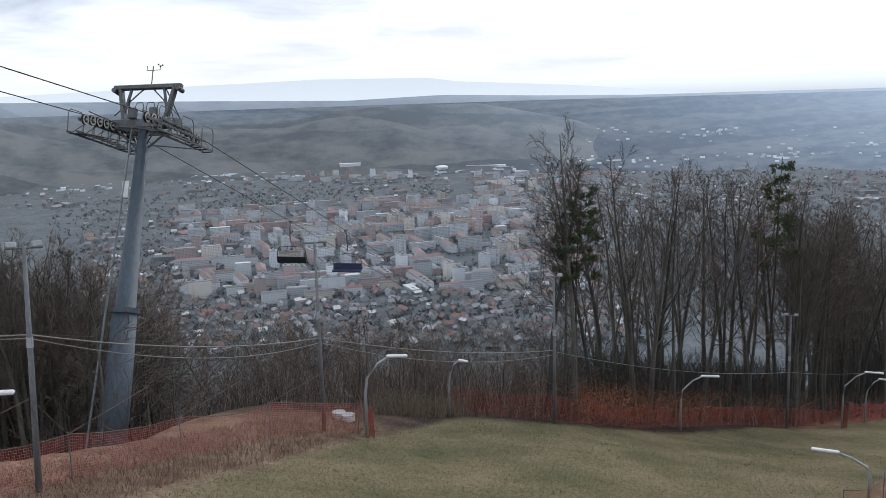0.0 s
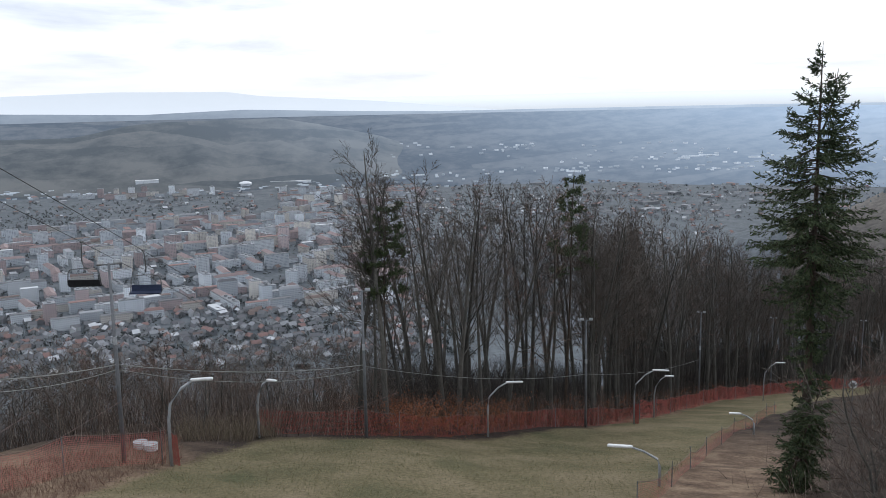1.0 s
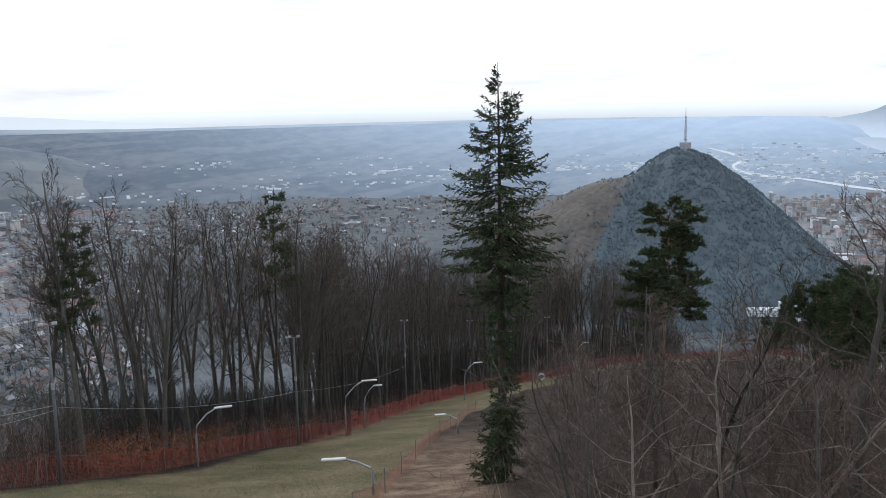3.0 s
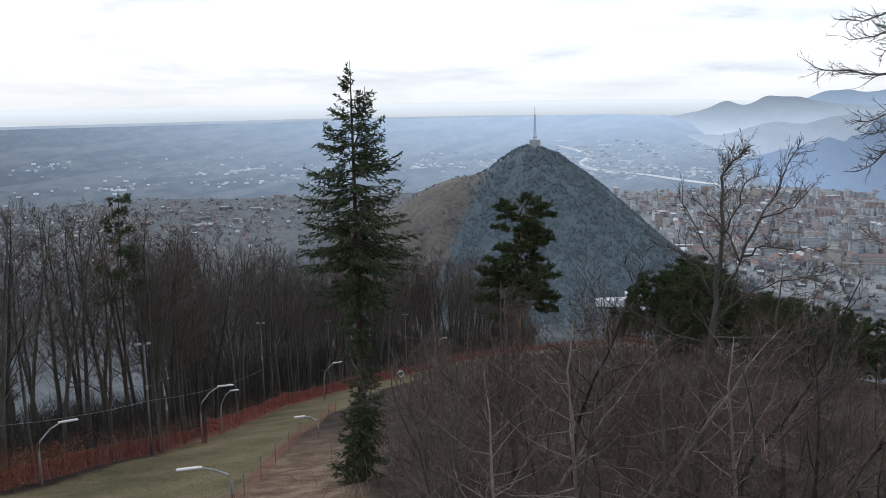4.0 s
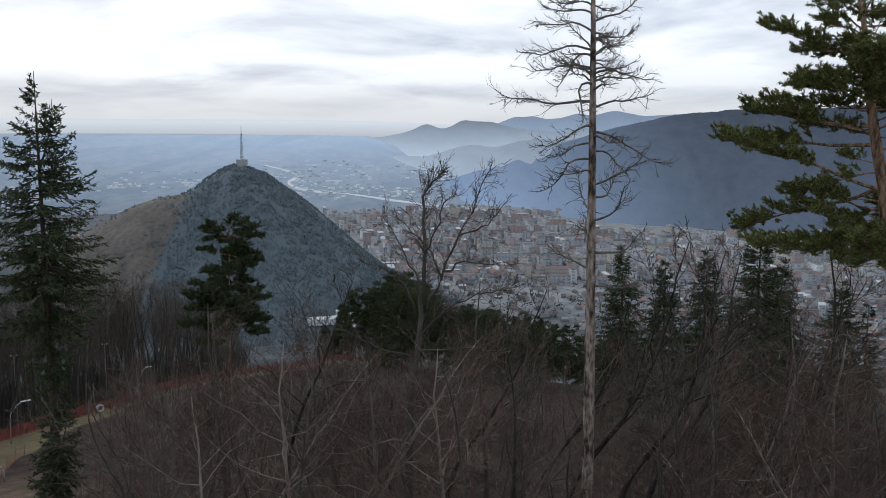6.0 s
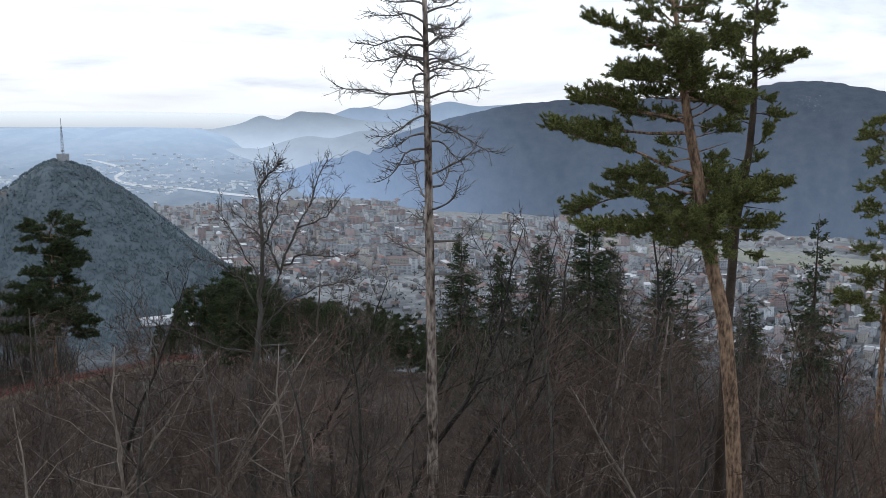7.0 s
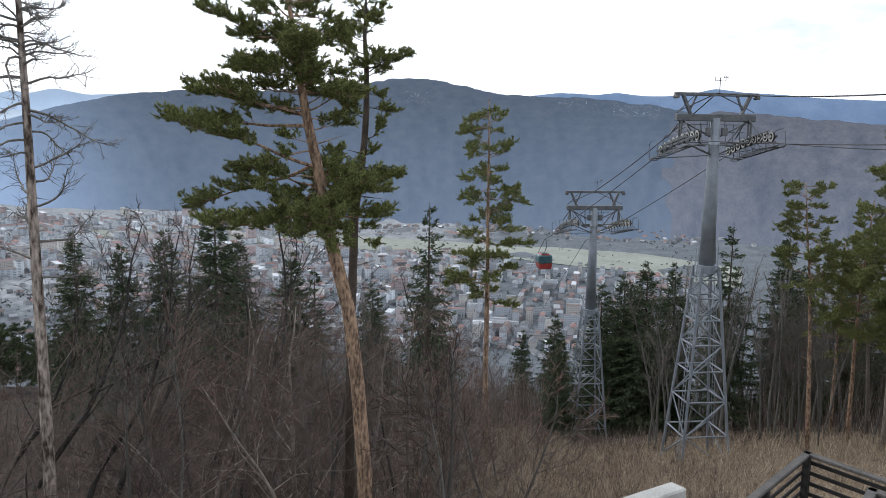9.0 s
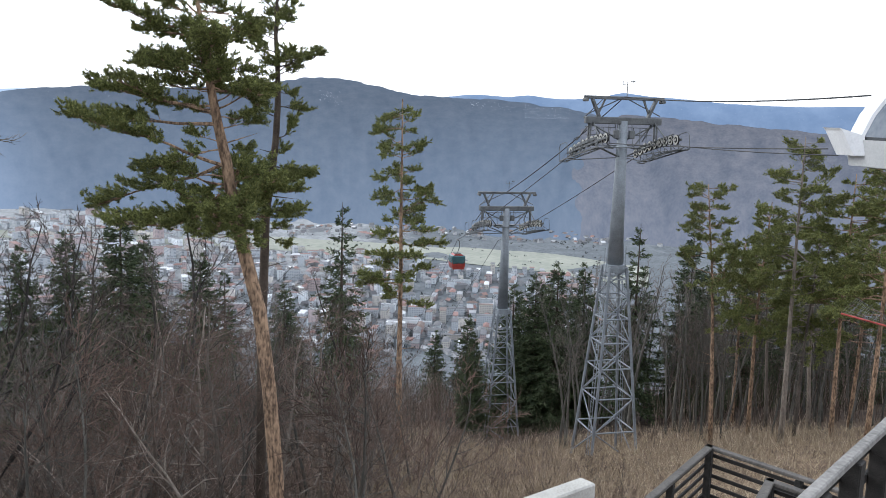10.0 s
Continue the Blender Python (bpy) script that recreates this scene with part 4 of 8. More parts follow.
def town_rows():
    """The mass of the town's blocks, row behind row along its streets, as one mesh; the nearer and larger ones are things of their own."""
    random.seed(29)
    verts, faces, slots = [], [], []
    quarters = [(-16.6, 10, -12.9, -7.1, 18, 0.66), (2, 11, -6.7, -5.5, 40, 0.55), (58, 86, -10.2, -6.6, 35, 0.62), (82, 108, -15.0, -10.0, -12, 0.75), (68, 94, -12.6, -9.0, 10, 0.68), (-9.5, -2.4, -5.55, -5.4, 5, 0.5), (51, 66, -9.8, -5.5, 40, 0.68)]
    for a0, a1, e0, e1, grid, fill in quarters:
        r0, r1 = (EYE_Z - VALLEY) / math.tan(radians(-e0)), (EYE_Z - VALLEY) / math.tan(radians(-e1))
        c = at((a0 + a1) / 2, (r0 + r1) / 2, 0)
        ca, sa = math.cos(radians(grid)), math.sin(radians(grid))
        n = int(max(r1 - r0, r1 * radians(a1 - a0)) / (25 if a0 >= 68 else 40))
        for i in range(-n, n):
            for j in range(-n, n):
                fit = 0.62 if a0 >= 68 else 1.0
                u, v = (i * 58 + 29 * (j % 2)) * fit, j * 34 * fit
                x, y = c.x + u * ca - v * sa, c.y + u * sa + v * ca
                r, az = math.hypot(x, y), math.degrees(math.atan2(x, y))
                keep = fill * (1.15 + 1.3 * float(fbm(np.array([x / 190]), np.array([y / 190]), 2)[0]))
                if not (r0 < r < r1 and a0 < az < a1) or random.random() > keep or any((x - p) ** 2 + (y - q) ** 2 < 34 ** 2 for p, q in TAKEN):
                    continue
                z = ground_z(x, y)
                if z > VALLEY + 25:
                    continue
                L, W, H = random.uniform(22, 50) * fit, random.uniform(10, 14) * max(fit, 0.75), random.choice((9, 12, 15, 15, 18, 27)) * max(fit, 0.75)
                m = pose(x + random.uniform(-6, 6), y + random.uniform(-5, 5), z - 0.3, 0, 0, grid + random.choice((0, 0, 0, 90)) + random.uniform(-4, 4))
                b = len(verts)
                for px, py, pz in itertools.product((-L / 2, L / 2), (-W / 2, W / 2), (0, H)):
                    verts.append(tuple(m @ Vector((px, py, pz))))
                k = random.choice((0, 0, 1, 2, 3, 3))
                faces += [(b, b + 1, b + 5, b + 4), (b + 2, b + 6, b + 7, b + 3), (b, b + 2, b + 3, b + 1), (b + 4, b + 5, b + 7, b + 6)]
                slots += [k] * 4
                t = len(verts)
                g = random.choice((0.6, 0.6, 0.6, 3.2))
                ins = 0.5 if g < 1 else 4.5
                for px, py, pz in ((-L / 2 - 0.4, -W / 2 - 0.4, H), (L / 2 + 0.4, -W / 2 - 0.4, H), (L / 2 + 0.4, W / 2 + 0.4, H), (-L / 2 - 0.4, W / 2 + 0.4, H),
                                   (-L / 2 + ins, -W / 2 + ins * 0.85, H + g), (L / 2 - ins, -W / 2 + ins * 0.85, H + g), (L / 2 - ins, W / 2 - ins * 0.85, H + g), (-L / 2 + ins, W / 2 - ins * 0.85, H + g)):
                    verts.append(tuple(m @ Vector((px, py, pz))))
                faces += [(t, t + 1, t + 5, t + 4), (t + 1, t + 2, t + 6, t + 5), (t + 2, t + 3, t + 7, t + 6), (t + 3, t, t + 4, t + 7), (t + 4, t + 5, t + 6, t + 7)]
                slots += [4] * 5
    me = bpy.data.meshes.new("town_rows")
    me.from_pydata(verts, [], faces)
    for f in FACADES:
        me.materials.append(f)
    me.materials.append(roof_mat())
    me.polygons.foreach_set("material_index", slots)
    me.update()
    tagged(new("town_rows", me), "dense rows of pale apartment blocks filling the town", "buildings", kind="stuff")


def roof_mat():
    """Roof colours that change from house to house."""
    roof = island_mat("house_roofs", (0.15, 0.152, 0.16), (0.42, 0.43, 0.45))
    ramp = next(n for n in roof.node_tree.nodes if n.bl_idname == "ShaderNodeValToRGB").color_ramp
    ramp.interpolation = "CONSTANT"
    for p, c in ((0.26, (0.165, 0.130, 0.120)), (0.42, (0.125, 0.125, 0.135)), (0.58, (0.230, 0.150, 0.138)), (0.74, (0.26, 0.265, 0.28)), (0.93, (0.50, 0.51, 0.53))):
        e = ramp.elements.new(p)
        e.color = (*c, 1)
    return roof


town_rows()


def small_houses():
    """The many low houses between the blocks and over the plain, in one mesh."""
    verts, faces, slots = [], [], []
    spots = []
    for a0, a1, e0, e1, count in ((-22, 12, -16.0, -12.0, 900), (-22, -15, -12, -6.4, 260), (-15, 12, -12, -6.2, 420), (8, 40, -7.2, -4.95, 520), (-26, 12, -6.2, -4.95, 300), (57, 108, -15.5, -7.2, 1250), (50, 66, -10.5, -5.0, 420), (88, 112, -8.0, -7.3, 110), (-2, 30, -9, -6.0, 350)):
        for _ in range(count):
            spots.append((random.uniform(a0, a1), random.uniform(e0, e1)))
    for az, el in spots:
        x, y, z = valley_spot(az, el)
        if z > VALLEY + 25 or (az > 74 and -9.9 < el < -7.9 + 0.0 * az and el > -8.1 - (az - 80) * 0.06 - 0.7):
            continue
        L, W, H = random.uniform(8, 14), random.uniform(7, 10), random.uniform(3.5, 7)
        g = random.uniform(2, 4.5)
        if random.random() < (0.05 if el > -11.5 else 0.0):
            L, W, H, g = random.uniform(30, 60), random.uniform(16, 26), 8, 1.0
        t = random.choice((18, 108, 40, 130)) + random.uniform(-12, 12)
        m = pose(x, y, z - 0.3, 0, 0, t)
        i = len(verts)
        for px, py, pz in ((-L, -W, 0), (L, -W, 0), (L, W, 0), (-L, W, 0), (-L, -W, H), (L, -W, H), (L, W, H), (-L, W, H), (-L, 0, H + g), (L, 0, H + g)):
            verts.append(tuple(m @ Vector((px / 2, py / 2, pz))))
        # roof on its own eaves, so that each roof is an island of its own
        j = len(verts)
        for px, py, pz in ((-L - 1, -W - 1.2, H - 0.2), (L + 1, -W - 1.2, H - 0.2), (L + 1, W + 1.2, H - 0.2), (-L - 1, W + 1.2, H - 0.2), (-L - 1, 0, H + g + 0.2), (L + 1, 0, H + g + 0.2)):
            verts.append(tuple(m @ Vector((px / 2, py / 2, pz))))
        faces += [(i, i + 1, i + 5, i + 4), (i + 1, i + 2, i + 6, i + 9, i + 5), (i + 2, i + 3, i + 7, i + 6), (i + 3, i, i + 4, i + 8, i + 7), (j, j + 1, j + 5, j + 4), (j + 2, j + 3, j + 4, j + 5)]
        slots += [0, 0, 0, 0, 1, 1]
    me = bpy.data.meshes.new("houses")
    me.from_pydata(verts, [], faces)
    me.materials.append(island_mat("house_walls", (0.14, 0.145, 0.155), (0.44, 0.45, 0.465)))
    me.materials.append(roof_mat())
    me.polygons.foreach_set("material_index", slots)
    me.update()
    tagged(new("houses", me), "many small houses with red and grey roofs in the valley", "houses", kind="stuff")


small_houses()


def villages():
    """Pale houses of the villages on the far plain, in one mesh, with haze painted on as glow."""
    random.seed(23)
    verts, faces = [], []
    for _ in range(70):
        ca, ce = random.choice(((random.uniform(8, 46), random.uniform(-4.9, -2.6)), (random.uniform(48, 62), random.uniform(-4.6, -2.4)), (random.uniform(-26, 8), random.uniform(-5.0, -4.4))))
        sa, se = random.uniform(0.8, 4.0), random.uniform(0.05, 0.30)
        for _ in range(random.randint(8, 24)):
            p = far_spot(random.gauss(ca, sa), min(-0.9, random.gauss(ce, se)))
            L, W, H = random.uniform(8, 18), random.uniform(8, 12), random.uniform(4, 7)
            if random.random() < 0.05:
                L = random.uniform(40, 90)
            m = pose(p.x, p.y, p.z - 1.0, 0, 0, random.uniform(-20, 20) - ca)
            i = len(verts)
            for px, py, pz in itertools.product((-L, L), (-W, W), (0, H)):
                verts.append(tuple(m @ Vector((px / 2, py / 2, pz))))
            faces += [(i, i + 1, i + 5, i + 4), (i + 2, i + 6, i + 7, i + 3), (i + 1, i + 3, i + 7, i + 5), (i, i + 2, i + 3, i + 1), (i + 4, i + 5, i + 7, i + 6)]
    me = bpy.data.meshes.new("villages")
    me.from_pydata(verts, [], faces)
    m = island_mat("village_walls_hazed", (0.26, 0.28, 0.30), (0.68, 0.69, 0.70))
    # walls and roofs emit the haze colour, though nothing is lit there
    m.node_tree.nodes["Principled BSDF"].inputs["Emission Color"].default_value = (*HAZE_GLOW, 1)
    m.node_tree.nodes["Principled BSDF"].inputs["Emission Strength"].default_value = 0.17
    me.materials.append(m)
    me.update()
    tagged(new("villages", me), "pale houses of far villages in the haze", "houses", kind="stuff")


villages()


def clump(s, c, size, n=10, leaf=1.0):
    """Loose tuft of crossing leaf-like faces."""
    for _ in range(n):
        d = Vector((random.gauss(0, 1), random.gauss(0, 1), random.gauss(0, 0.8))) * size * 0.4
        u = Vector((random.gauss(0, 1), random.gauss(0, 1), random.gauss(0, 1))).normalized() * size * 0.45 * leaf
        w = u.cross(Vector((random.gauss(0, 1), random.gauss(0, 1), random.gauss(0, 1)))).normalized() * size * 0.35 * leaf
        i = len(s.v)
        s.v += [c + d - u, c + d + w, c + d + u]
        s.f.append((i, i + 1, i + 2))


def town_trees():
    s = Shape()
    for a0, a1, e0, e1, count in ((-24, 14, -16.5, -12, 1700), (-24, -14, -12, -6.0, 900), (-14, 14, -12, -6.2, 1500), (-16, 0, -7.4, -5.4, 500), (8, 40, -7.5, -5, 700), (57, 108, -16, -7.5, 1500)):
        for _ in range(count):
            x, y, z = valley_spot(random.uniform(a0, a1), random.uniform(e0, e1))
            if z < VALLEY + 40:
                h = random.uniform(5, 11)
                clump(s, Vector((x, y, z + h * 0.4)), h * 0.6, 9)
    ob = new("town_trees", s.mesh("town_trees", island_mat("town_tree_foliage", (0.042, 0.052, 0.054), (0.098, 0.102, 0.100))))
    tagged(ob, "bare and dark trees among the houses of the valley", "trees", kind="stuff")


town_trees()


def hill_woods():
    """Woods on the hill with the mast: closed on one flank, single shrubs and copses on the bare one."""
    random.seed(83)
    s = Shape()
    for _ in range(24000):
        u, w = random.uniform(-330, 420), random.uniform(-430, 60)
        az = 46.3 + math.degrees(u / 1500)
        p = at(az, 1500 + w, 0)
        z = ground_z(p.x, p.y)
        if z < VALLEY + 14:
            continue
        bare = u < -128 + 0.6 * (z + 160) + random.gauss(0, 14)
        if bare and (random.random() < 0.90 or float(fbm(np.array([p.x / 45]), np.array([p.y / 45]), 2)[0]) < 0.06):
            continue
        h = random.uniform(2.5, 4.5) if bare else random.uniform(2.4, 4.8)
        r = h * random.uniform(0.36, 0.6)
        i = len(s.v)
        turn = random.random() * 6.3
        for j in range(5):
            a = 2 * math.pi * j / 5 + turn
            q = r * random.uniform(0.7, 1.2)
            s.v.append(Vector((p.x + q * math.cos(a), p.y + q * math.sin(a), z + h * random.uniform(0.0, 0.25))))
        s.v.append(Vector((p.x + random.uniform(-0.8, 0.8), p.y, z + h)))
        s.f += [(i + j, i + (j + 1) % 5, i + 5) for j in range(5)]
    # foliage as pale and blue as the slope: painted haze again
    ob = new("hill_woods", s.mesh("hill_woods", island_mat("hill_foliage_hazed", (0.100, 0.130, 0.152), (0.122, 0.154, 0.176))))
    tagged(ob, "woods covering the cone-shaped hill, painted hazy blue-grey", "woods", kind="stuff")


hill_woods()


def mast():
    p = at(46.05, 1500, 0)
    z = ground_z(p.x, p.y)
    ob = thing("radio_mast", "tall lattice radio mast on the hilltop", "mast", pose(p.x, p.y, z))
    top = EYE_Z + 1500 * math.tan(radians(-0.05)) - z
    grey = mat("mast_steel", (0.22, 0.24, 0.27), (0.32, 0.34, 0.37), 0.1, 0.7)
    legs = [(2.0, 2.0), (-2.0, 2.0), (-2.0, -2.0), (2.0, -2.0)]
    for x, y in legs:
        part("leg", Shape().tube([(x, y, 0), (x * 0.25, y * 0.25, top * 0.8)], [0.36, 0.3], 4), grey, ob)
    s = Shape()
    n = 12
    for k in range(n):
        a, b = k / n, (k + 1) / n
        for i in range(4):
            p0, p1 = legs[i], legs[(i + 1) % 4]
            fa, fb = 1 - 0.75 * a, 1 - 0.75 * b
            s.rod((p0[0] * fa, p0[1] * fa, top * 0.8 * a), (p1[0] * fb, p1[1] * fb, top * 0.8 * b), 0.2, 4)
    part("lattice", s, grey, ob)
    part("antenna", Shape().tube([(0, 0, top * 0.78), (0, 0, top)], [0.55, 0.3], 6), grey, ob)
    part("platform", Shape().tube([(0, 0, top * 0.22), (0, 0, top * 0.25)], [2.6, 2.6], 10), grey, ob)
    hut = Shape().box((14, 12, 11), pose(0, 0, 5.5), 0.3)
    part("station_hut", hut, mat("hut_wall", (0.3, 0.31, 0.33), (0.4, 0.41, 0.43), 0.2, 0.9), ob)


mast()


# ---- trees ----
def rv(s=1.0):
    return Vector((random.gauss(0, s), random.gauss(0, s), random.gauss(0, s)))


def limb_path(start, d, length, n, wander, rise):
    """A wandering line of n steps that bends upwards (rise > 0) or droops."""
    pts, p, d = [start.copy()], start.copy(), d.normalized()
    for _ in range(n):
        d = (d + rv(wander) + Vector((0, 0, rise))).normalized()
        p = p + d * (length / n)
        pts.append(p.copy())
    return pts


def along(pts, t):
    x = t * (len(pts) - 1)
    i = min(int(x), len(pts) - 2)
    return pts[i].lerp(pts[i + 1], x - i), (pts[i + 1] - pts[i]).normalized()


def aside(d, degrees):
    """A direction that leaves d at about that angle, to a random side."""
    u = d.cross(rv()).normalized()
    a = radians(degrees)
    return d * math.cos(a) + u * math.sin(a)


def bare_shapes(height, seed, first=0.35, limbs=13, reach=0.30, angle=38, fine=2, lean=0.03, thick=0.011, curl=0.10, branches=6, twigs=4, hair=1.0, plain=False, wander=0.15, stem=0.05, limb=0.30):
    """Trunk with limbs, and fine twigs, of a leafless tree."""
    random.seed(seed)
    d0 = Vector((random.gauss(0, lean), random.gauss(0, lean), 1))
    trunk = limb_path(Vector((0, 0, -0.4)), d0, height * 0.97, 9, stem, 0.035)
    r0 = height * thick
    T, C = Shape(), Shape()
    T.tube(trunk, [r0 * (1.25 if i == 0 else 1) * (1 - 0.93 * (i / 9) ** 0.95) + 0.012 for i in range(10)], 7)
    for k in range(limbs):
        t = first + (0.97 - first) * (k + random.random() * 0.8) / limbs
        p, d = along(trunk, min(t, 0.985))
        ln = height * reach * (1.15 - 0.75 * (t - first) / (1 - first)) * random.uniform(0.6, 1.3)
        path = limb_path(p, aside(d, angle * random.uniform(0.6, 1.4)), ln, 4, wander, curl)
        rl = max(0.018, r0 * limb * (1.15 - t))
        T.tube(path, [rl, rl * 0.72, rl * 0.5, rl * 0.32, 0.008], 5, False)
        for j in range(branches):
            tt = 0.18 + 0.82 * (j + random.random()) / branches
            q, e = along(path, min(tt, 0.99))
            l2 = ln * 0.44 * random.uniform(0.55, 1.2) * (1.2 - 0.6 * tt)
            sub = limb_path(q, aside(e, random.uniform(25, 55)), l2, 2, 0.17, 0.09)
            if plain:
                C.spike(sub[0], sub[2], 0.016)
            else:
                C.tube(sub, [max(rl * 0.30, 0.013), 0.011, 0.006], 3, False)
            for i in range(twigs):
                u, g = along(sub, min(0.1 + 0.9 * (i + random.random()) / twigs, 0.99))
                l3 = l2 * random.uniform(0.35, 0.7)
                w = (aside(g, random.uniform(22, 55)) + Vector((0, 0, 0.22))).normalized()
                end = u + w * l3
                C.spike(u, end, 0.010 * hair)
                for _ in range(fine):
                    v = u.lerp(end, random.uniform(0.2, 0.9))
                    C.spike(v, v + (aside(w, random.uniform(20, 50)) + Vector((0, 0, 0.12))) * l3 * random.uniform(0.3, 0.6), 0.0075 * hair)
    return T, C


def bare_tree(height, seed, bark=None, twig=None, label="", **kw):
    """A leafless broad-leaved tree: trunk with limbs, and a crown of fine twigs."""
    T, C = bare_shapes(height, seed, **kw)
    ob = thing("bare_tree", label, "tree", group="bare trees")
    part("trunk", T, bark or BARK, ob, smooth=True)
    part("crown", C, twig or TWIG, ob, "fine leafless twigs")
    return ob


def wood_mesh(name, label, kinds, spots, materials):
    """Many trees as one mesh. kinds: (trunk shape, crown shape); spots: (kind, place, turn in degrees, size)."""
    tri = []
    for T, C in kinds:
        v = np.array([tuple(p) for p in T.v + C.v])
        f, m = [], []
        for q in T.f:
            for k in range(1, len(q) - 1):
                f.append((q[0], q[k], q[k + 1]))
                m.append(0)
        n = len(T.v)
        for q in C.f:
            for k in range(1, len(q) - 1):
                f.append((n + q[0], n + q[k], n + q[k + 1]))
                m.append(1)
        tri.append((v, np.array(f), np.array(m)))
    V, F, M, n = [], [], [], 0
    for k, p, turn, size in spots:
        v, f, m = tri[k]
        c, s = math.cos(radians(turn)), math.sin(radians(turn))
        V.append(np.stack([v[:, 0] * c - v[:, 1] * s, v[:, 0] * s + v[:, 1] * c, v[:, 2]], 1) * size + np.array(tuple(p)))
        F.append(f + n)
        M.append(m)
        n += len(v)
    V, F, M = np.concatenate(V), np.concatenate(F), np.concatenate(M)
    me = bpy.data.meshes.new(name)
    me.vertices.add(len(V))
    me.vertices.foreach_set("co", V.astype(np.float32).reshape(-1))
    me.loops.add(len(F) * 3)
    me.loops.foreach_set("vertex_index", F.astype(np.int32).reshape(-1))
    me.polygons.add(len(F))
    me.polygons.foreach_set("loop_start", np.arange(0, len(F) * 3, 3, dtype=np.int32))
    for mm in materials:
        me.materials.append(mm)
    me.polygons.foreach_set("material_index", M.astype(np.int32))
    me.update(calc_edges=True)
    me.validate()
    return tagged(new(name, me), label, "woods", kind="stuff")


def spray(C, p, d, length, width):
    """A flat needle-covered twig: a slim, slightly bent leaf."""
    d = d.normalized()
    s = d.cross(rv()).normalized() * width
    m = p + d * length * 0.5 + rv(length * 0.06)
    i = len(C.v)
    C.v += [p, m + s, p + d * length, m - s]
    C.f += [(i, i + 1, i + 2), (i, i + 2, i + 3)]


def spruce(height, seed, width=0.14, clear=0.12, boughs=330, label="", group="spruces", ragged=0.2, outline=None, fine=1.0, leaders=1, whorl=0.45):
    """A spruce: boughs that rise near the top and sag and curl up lower down, hung with needle-covered twigs."""
    random.seed(seed)
    ob = thing("spruce", label, "tree", group=group)
    T, B, C = Shape(), Shape(), Shape()
    trunk = limb_path(Vector((0, 0, -0.4)), Vector((0, 0, 1)), height + 0.3, 8, 0.001, 0.0)
    T.tube(trunk, [height * 0.0125 * (1 - i / 8) + 0.012 for i in range(9)], 7)
    widest = max(q[1] for q in outline) if outline else height * width
    if leaders > 1:
        p, _ = along(trunk, 0.80)
        second = limb_path(p, Vector((0.5, -0.3, 1)), height * 0.15, 4, 0.03, 0.5)
        T.tube(second, [0.05, 0.04, 0.03, 0.02, 0.01], 5)
    for k in range(boughs):
        t = clear + (0.997 - clear) * random.random()
        if random.random() < 0.55 and t < 0.93:
            t = (round(t * height / whorl) * whorl + random.gauss(0, 0.05)) / height
        if random.random() < ragged * (1.5 - t) or (t > 0.95 and random.random() < 0.5):
            continue
        full = height * width * (1 - t) ** 0.85 + 0.12
        if outline:
            full = float(np.interp(t, *zip(*outline)))
        elif t < 0.15:
            full *= 0.8 + 0.2 * t / 0.15
        if random.random() > 0.12 + 0.9 * full / widest:
            continue
        ln = full * random.choice((random.uniform(0.4, 0.9), random.uniform(0.85, 1.22), random.uniform(0.95, 1.22)))
        p, _ = along(trunk, t)
        if leaders > 1 and 0.82 < t < 0.93 and random.random() < 0.3:
            p, _ = along(second, min(0.98, (t - 0.80) / 0.14))
            ln *= 0.55
        a = random.uniform(0, 2 * math.pi)
        lift = float(np.interp(t, [0, 0.35, 0.7, 0.9, 1.0], [-0.55, -0.40, -0.10, 0.35, 0.9])) + random.gauss(0, 0.14)
        sag = -0.10 if t < 0.85 else 0.02
        pts, d = [p.copy()], Vector((math.cos(a), math.sin(a), lift)).normalized()
        for i in range(5):
            d = (d + rv(0.07) + Vector((0, 0, sag if i < 2 else 0.17))).normalized()
            p = p + d * ln / 5
            pts.append(p.copy())
        B.tube(pts, [0.005 + 0.011 * ln, 0.005 + 0.009 * ln, 0.005 + 0.006 * ln, 0.008, 0.006, 0.004], 3, False)
        n = int((3 + ln * 7.5) * fine) + 2
        for j in range(n):
            u = 0.14 + 0.86 * (j + random.random()) / n
            q, e = along(pts, min(u, 0.995))
            side = e.cross(Vector((0, 0, 1))).normalized() * random.choice((-1, 1))
            w = (e * random.uniform(0.5, 1.0) + side * random.uniform(0.2, 0.9) + Vector((0, 0, random.uniform(-0.8, 0.15)))).normalized()
            l2 = random.uniform(0.16, 0.42) * (1.15 - 0.5 * u) * (0.6 + 0.35 * min(ln, 2)) / fine ** 0.5
            for i in range(5):
                v = q + w * l2 * i / 5
                x = (w + rv(0.5)).normalized()
                spray(C, v, x, random.uniform(0.10, 0.20) / fine ** 0.7, random.uniform(0.016, 0.030) / fine ** 0.8)
            spray(C, q, w, l2 * 1.15, 0.022 / fine)
    part("trunk", T, SPRUCE_BARK, ob, smooth=True)
    dual("crown", [(C, SPRUCE_LEAF), (B, SPRUCE_BARK)], ob, "dark green drooping needles")
    return ob


def shoot(C, p, d, length, needle, n, wide):
    """A bottle-brush of pine needles round the end of a twig."""
    for _ in range(n):
        w = (d * random.uniform(0.35, 1.0) + rv(0.55) + Vector((0, 0, 0.12))).normalized()
        q = p + d * length * random.random()
        s = w.cross(rv()).normalized() * wide
        i = len(C.v)
        C.v += [q - s, q + s, q + w * needle * random.uniform(0.7, 1.15)]
        C.f.append((i, i + 1, i + 2))


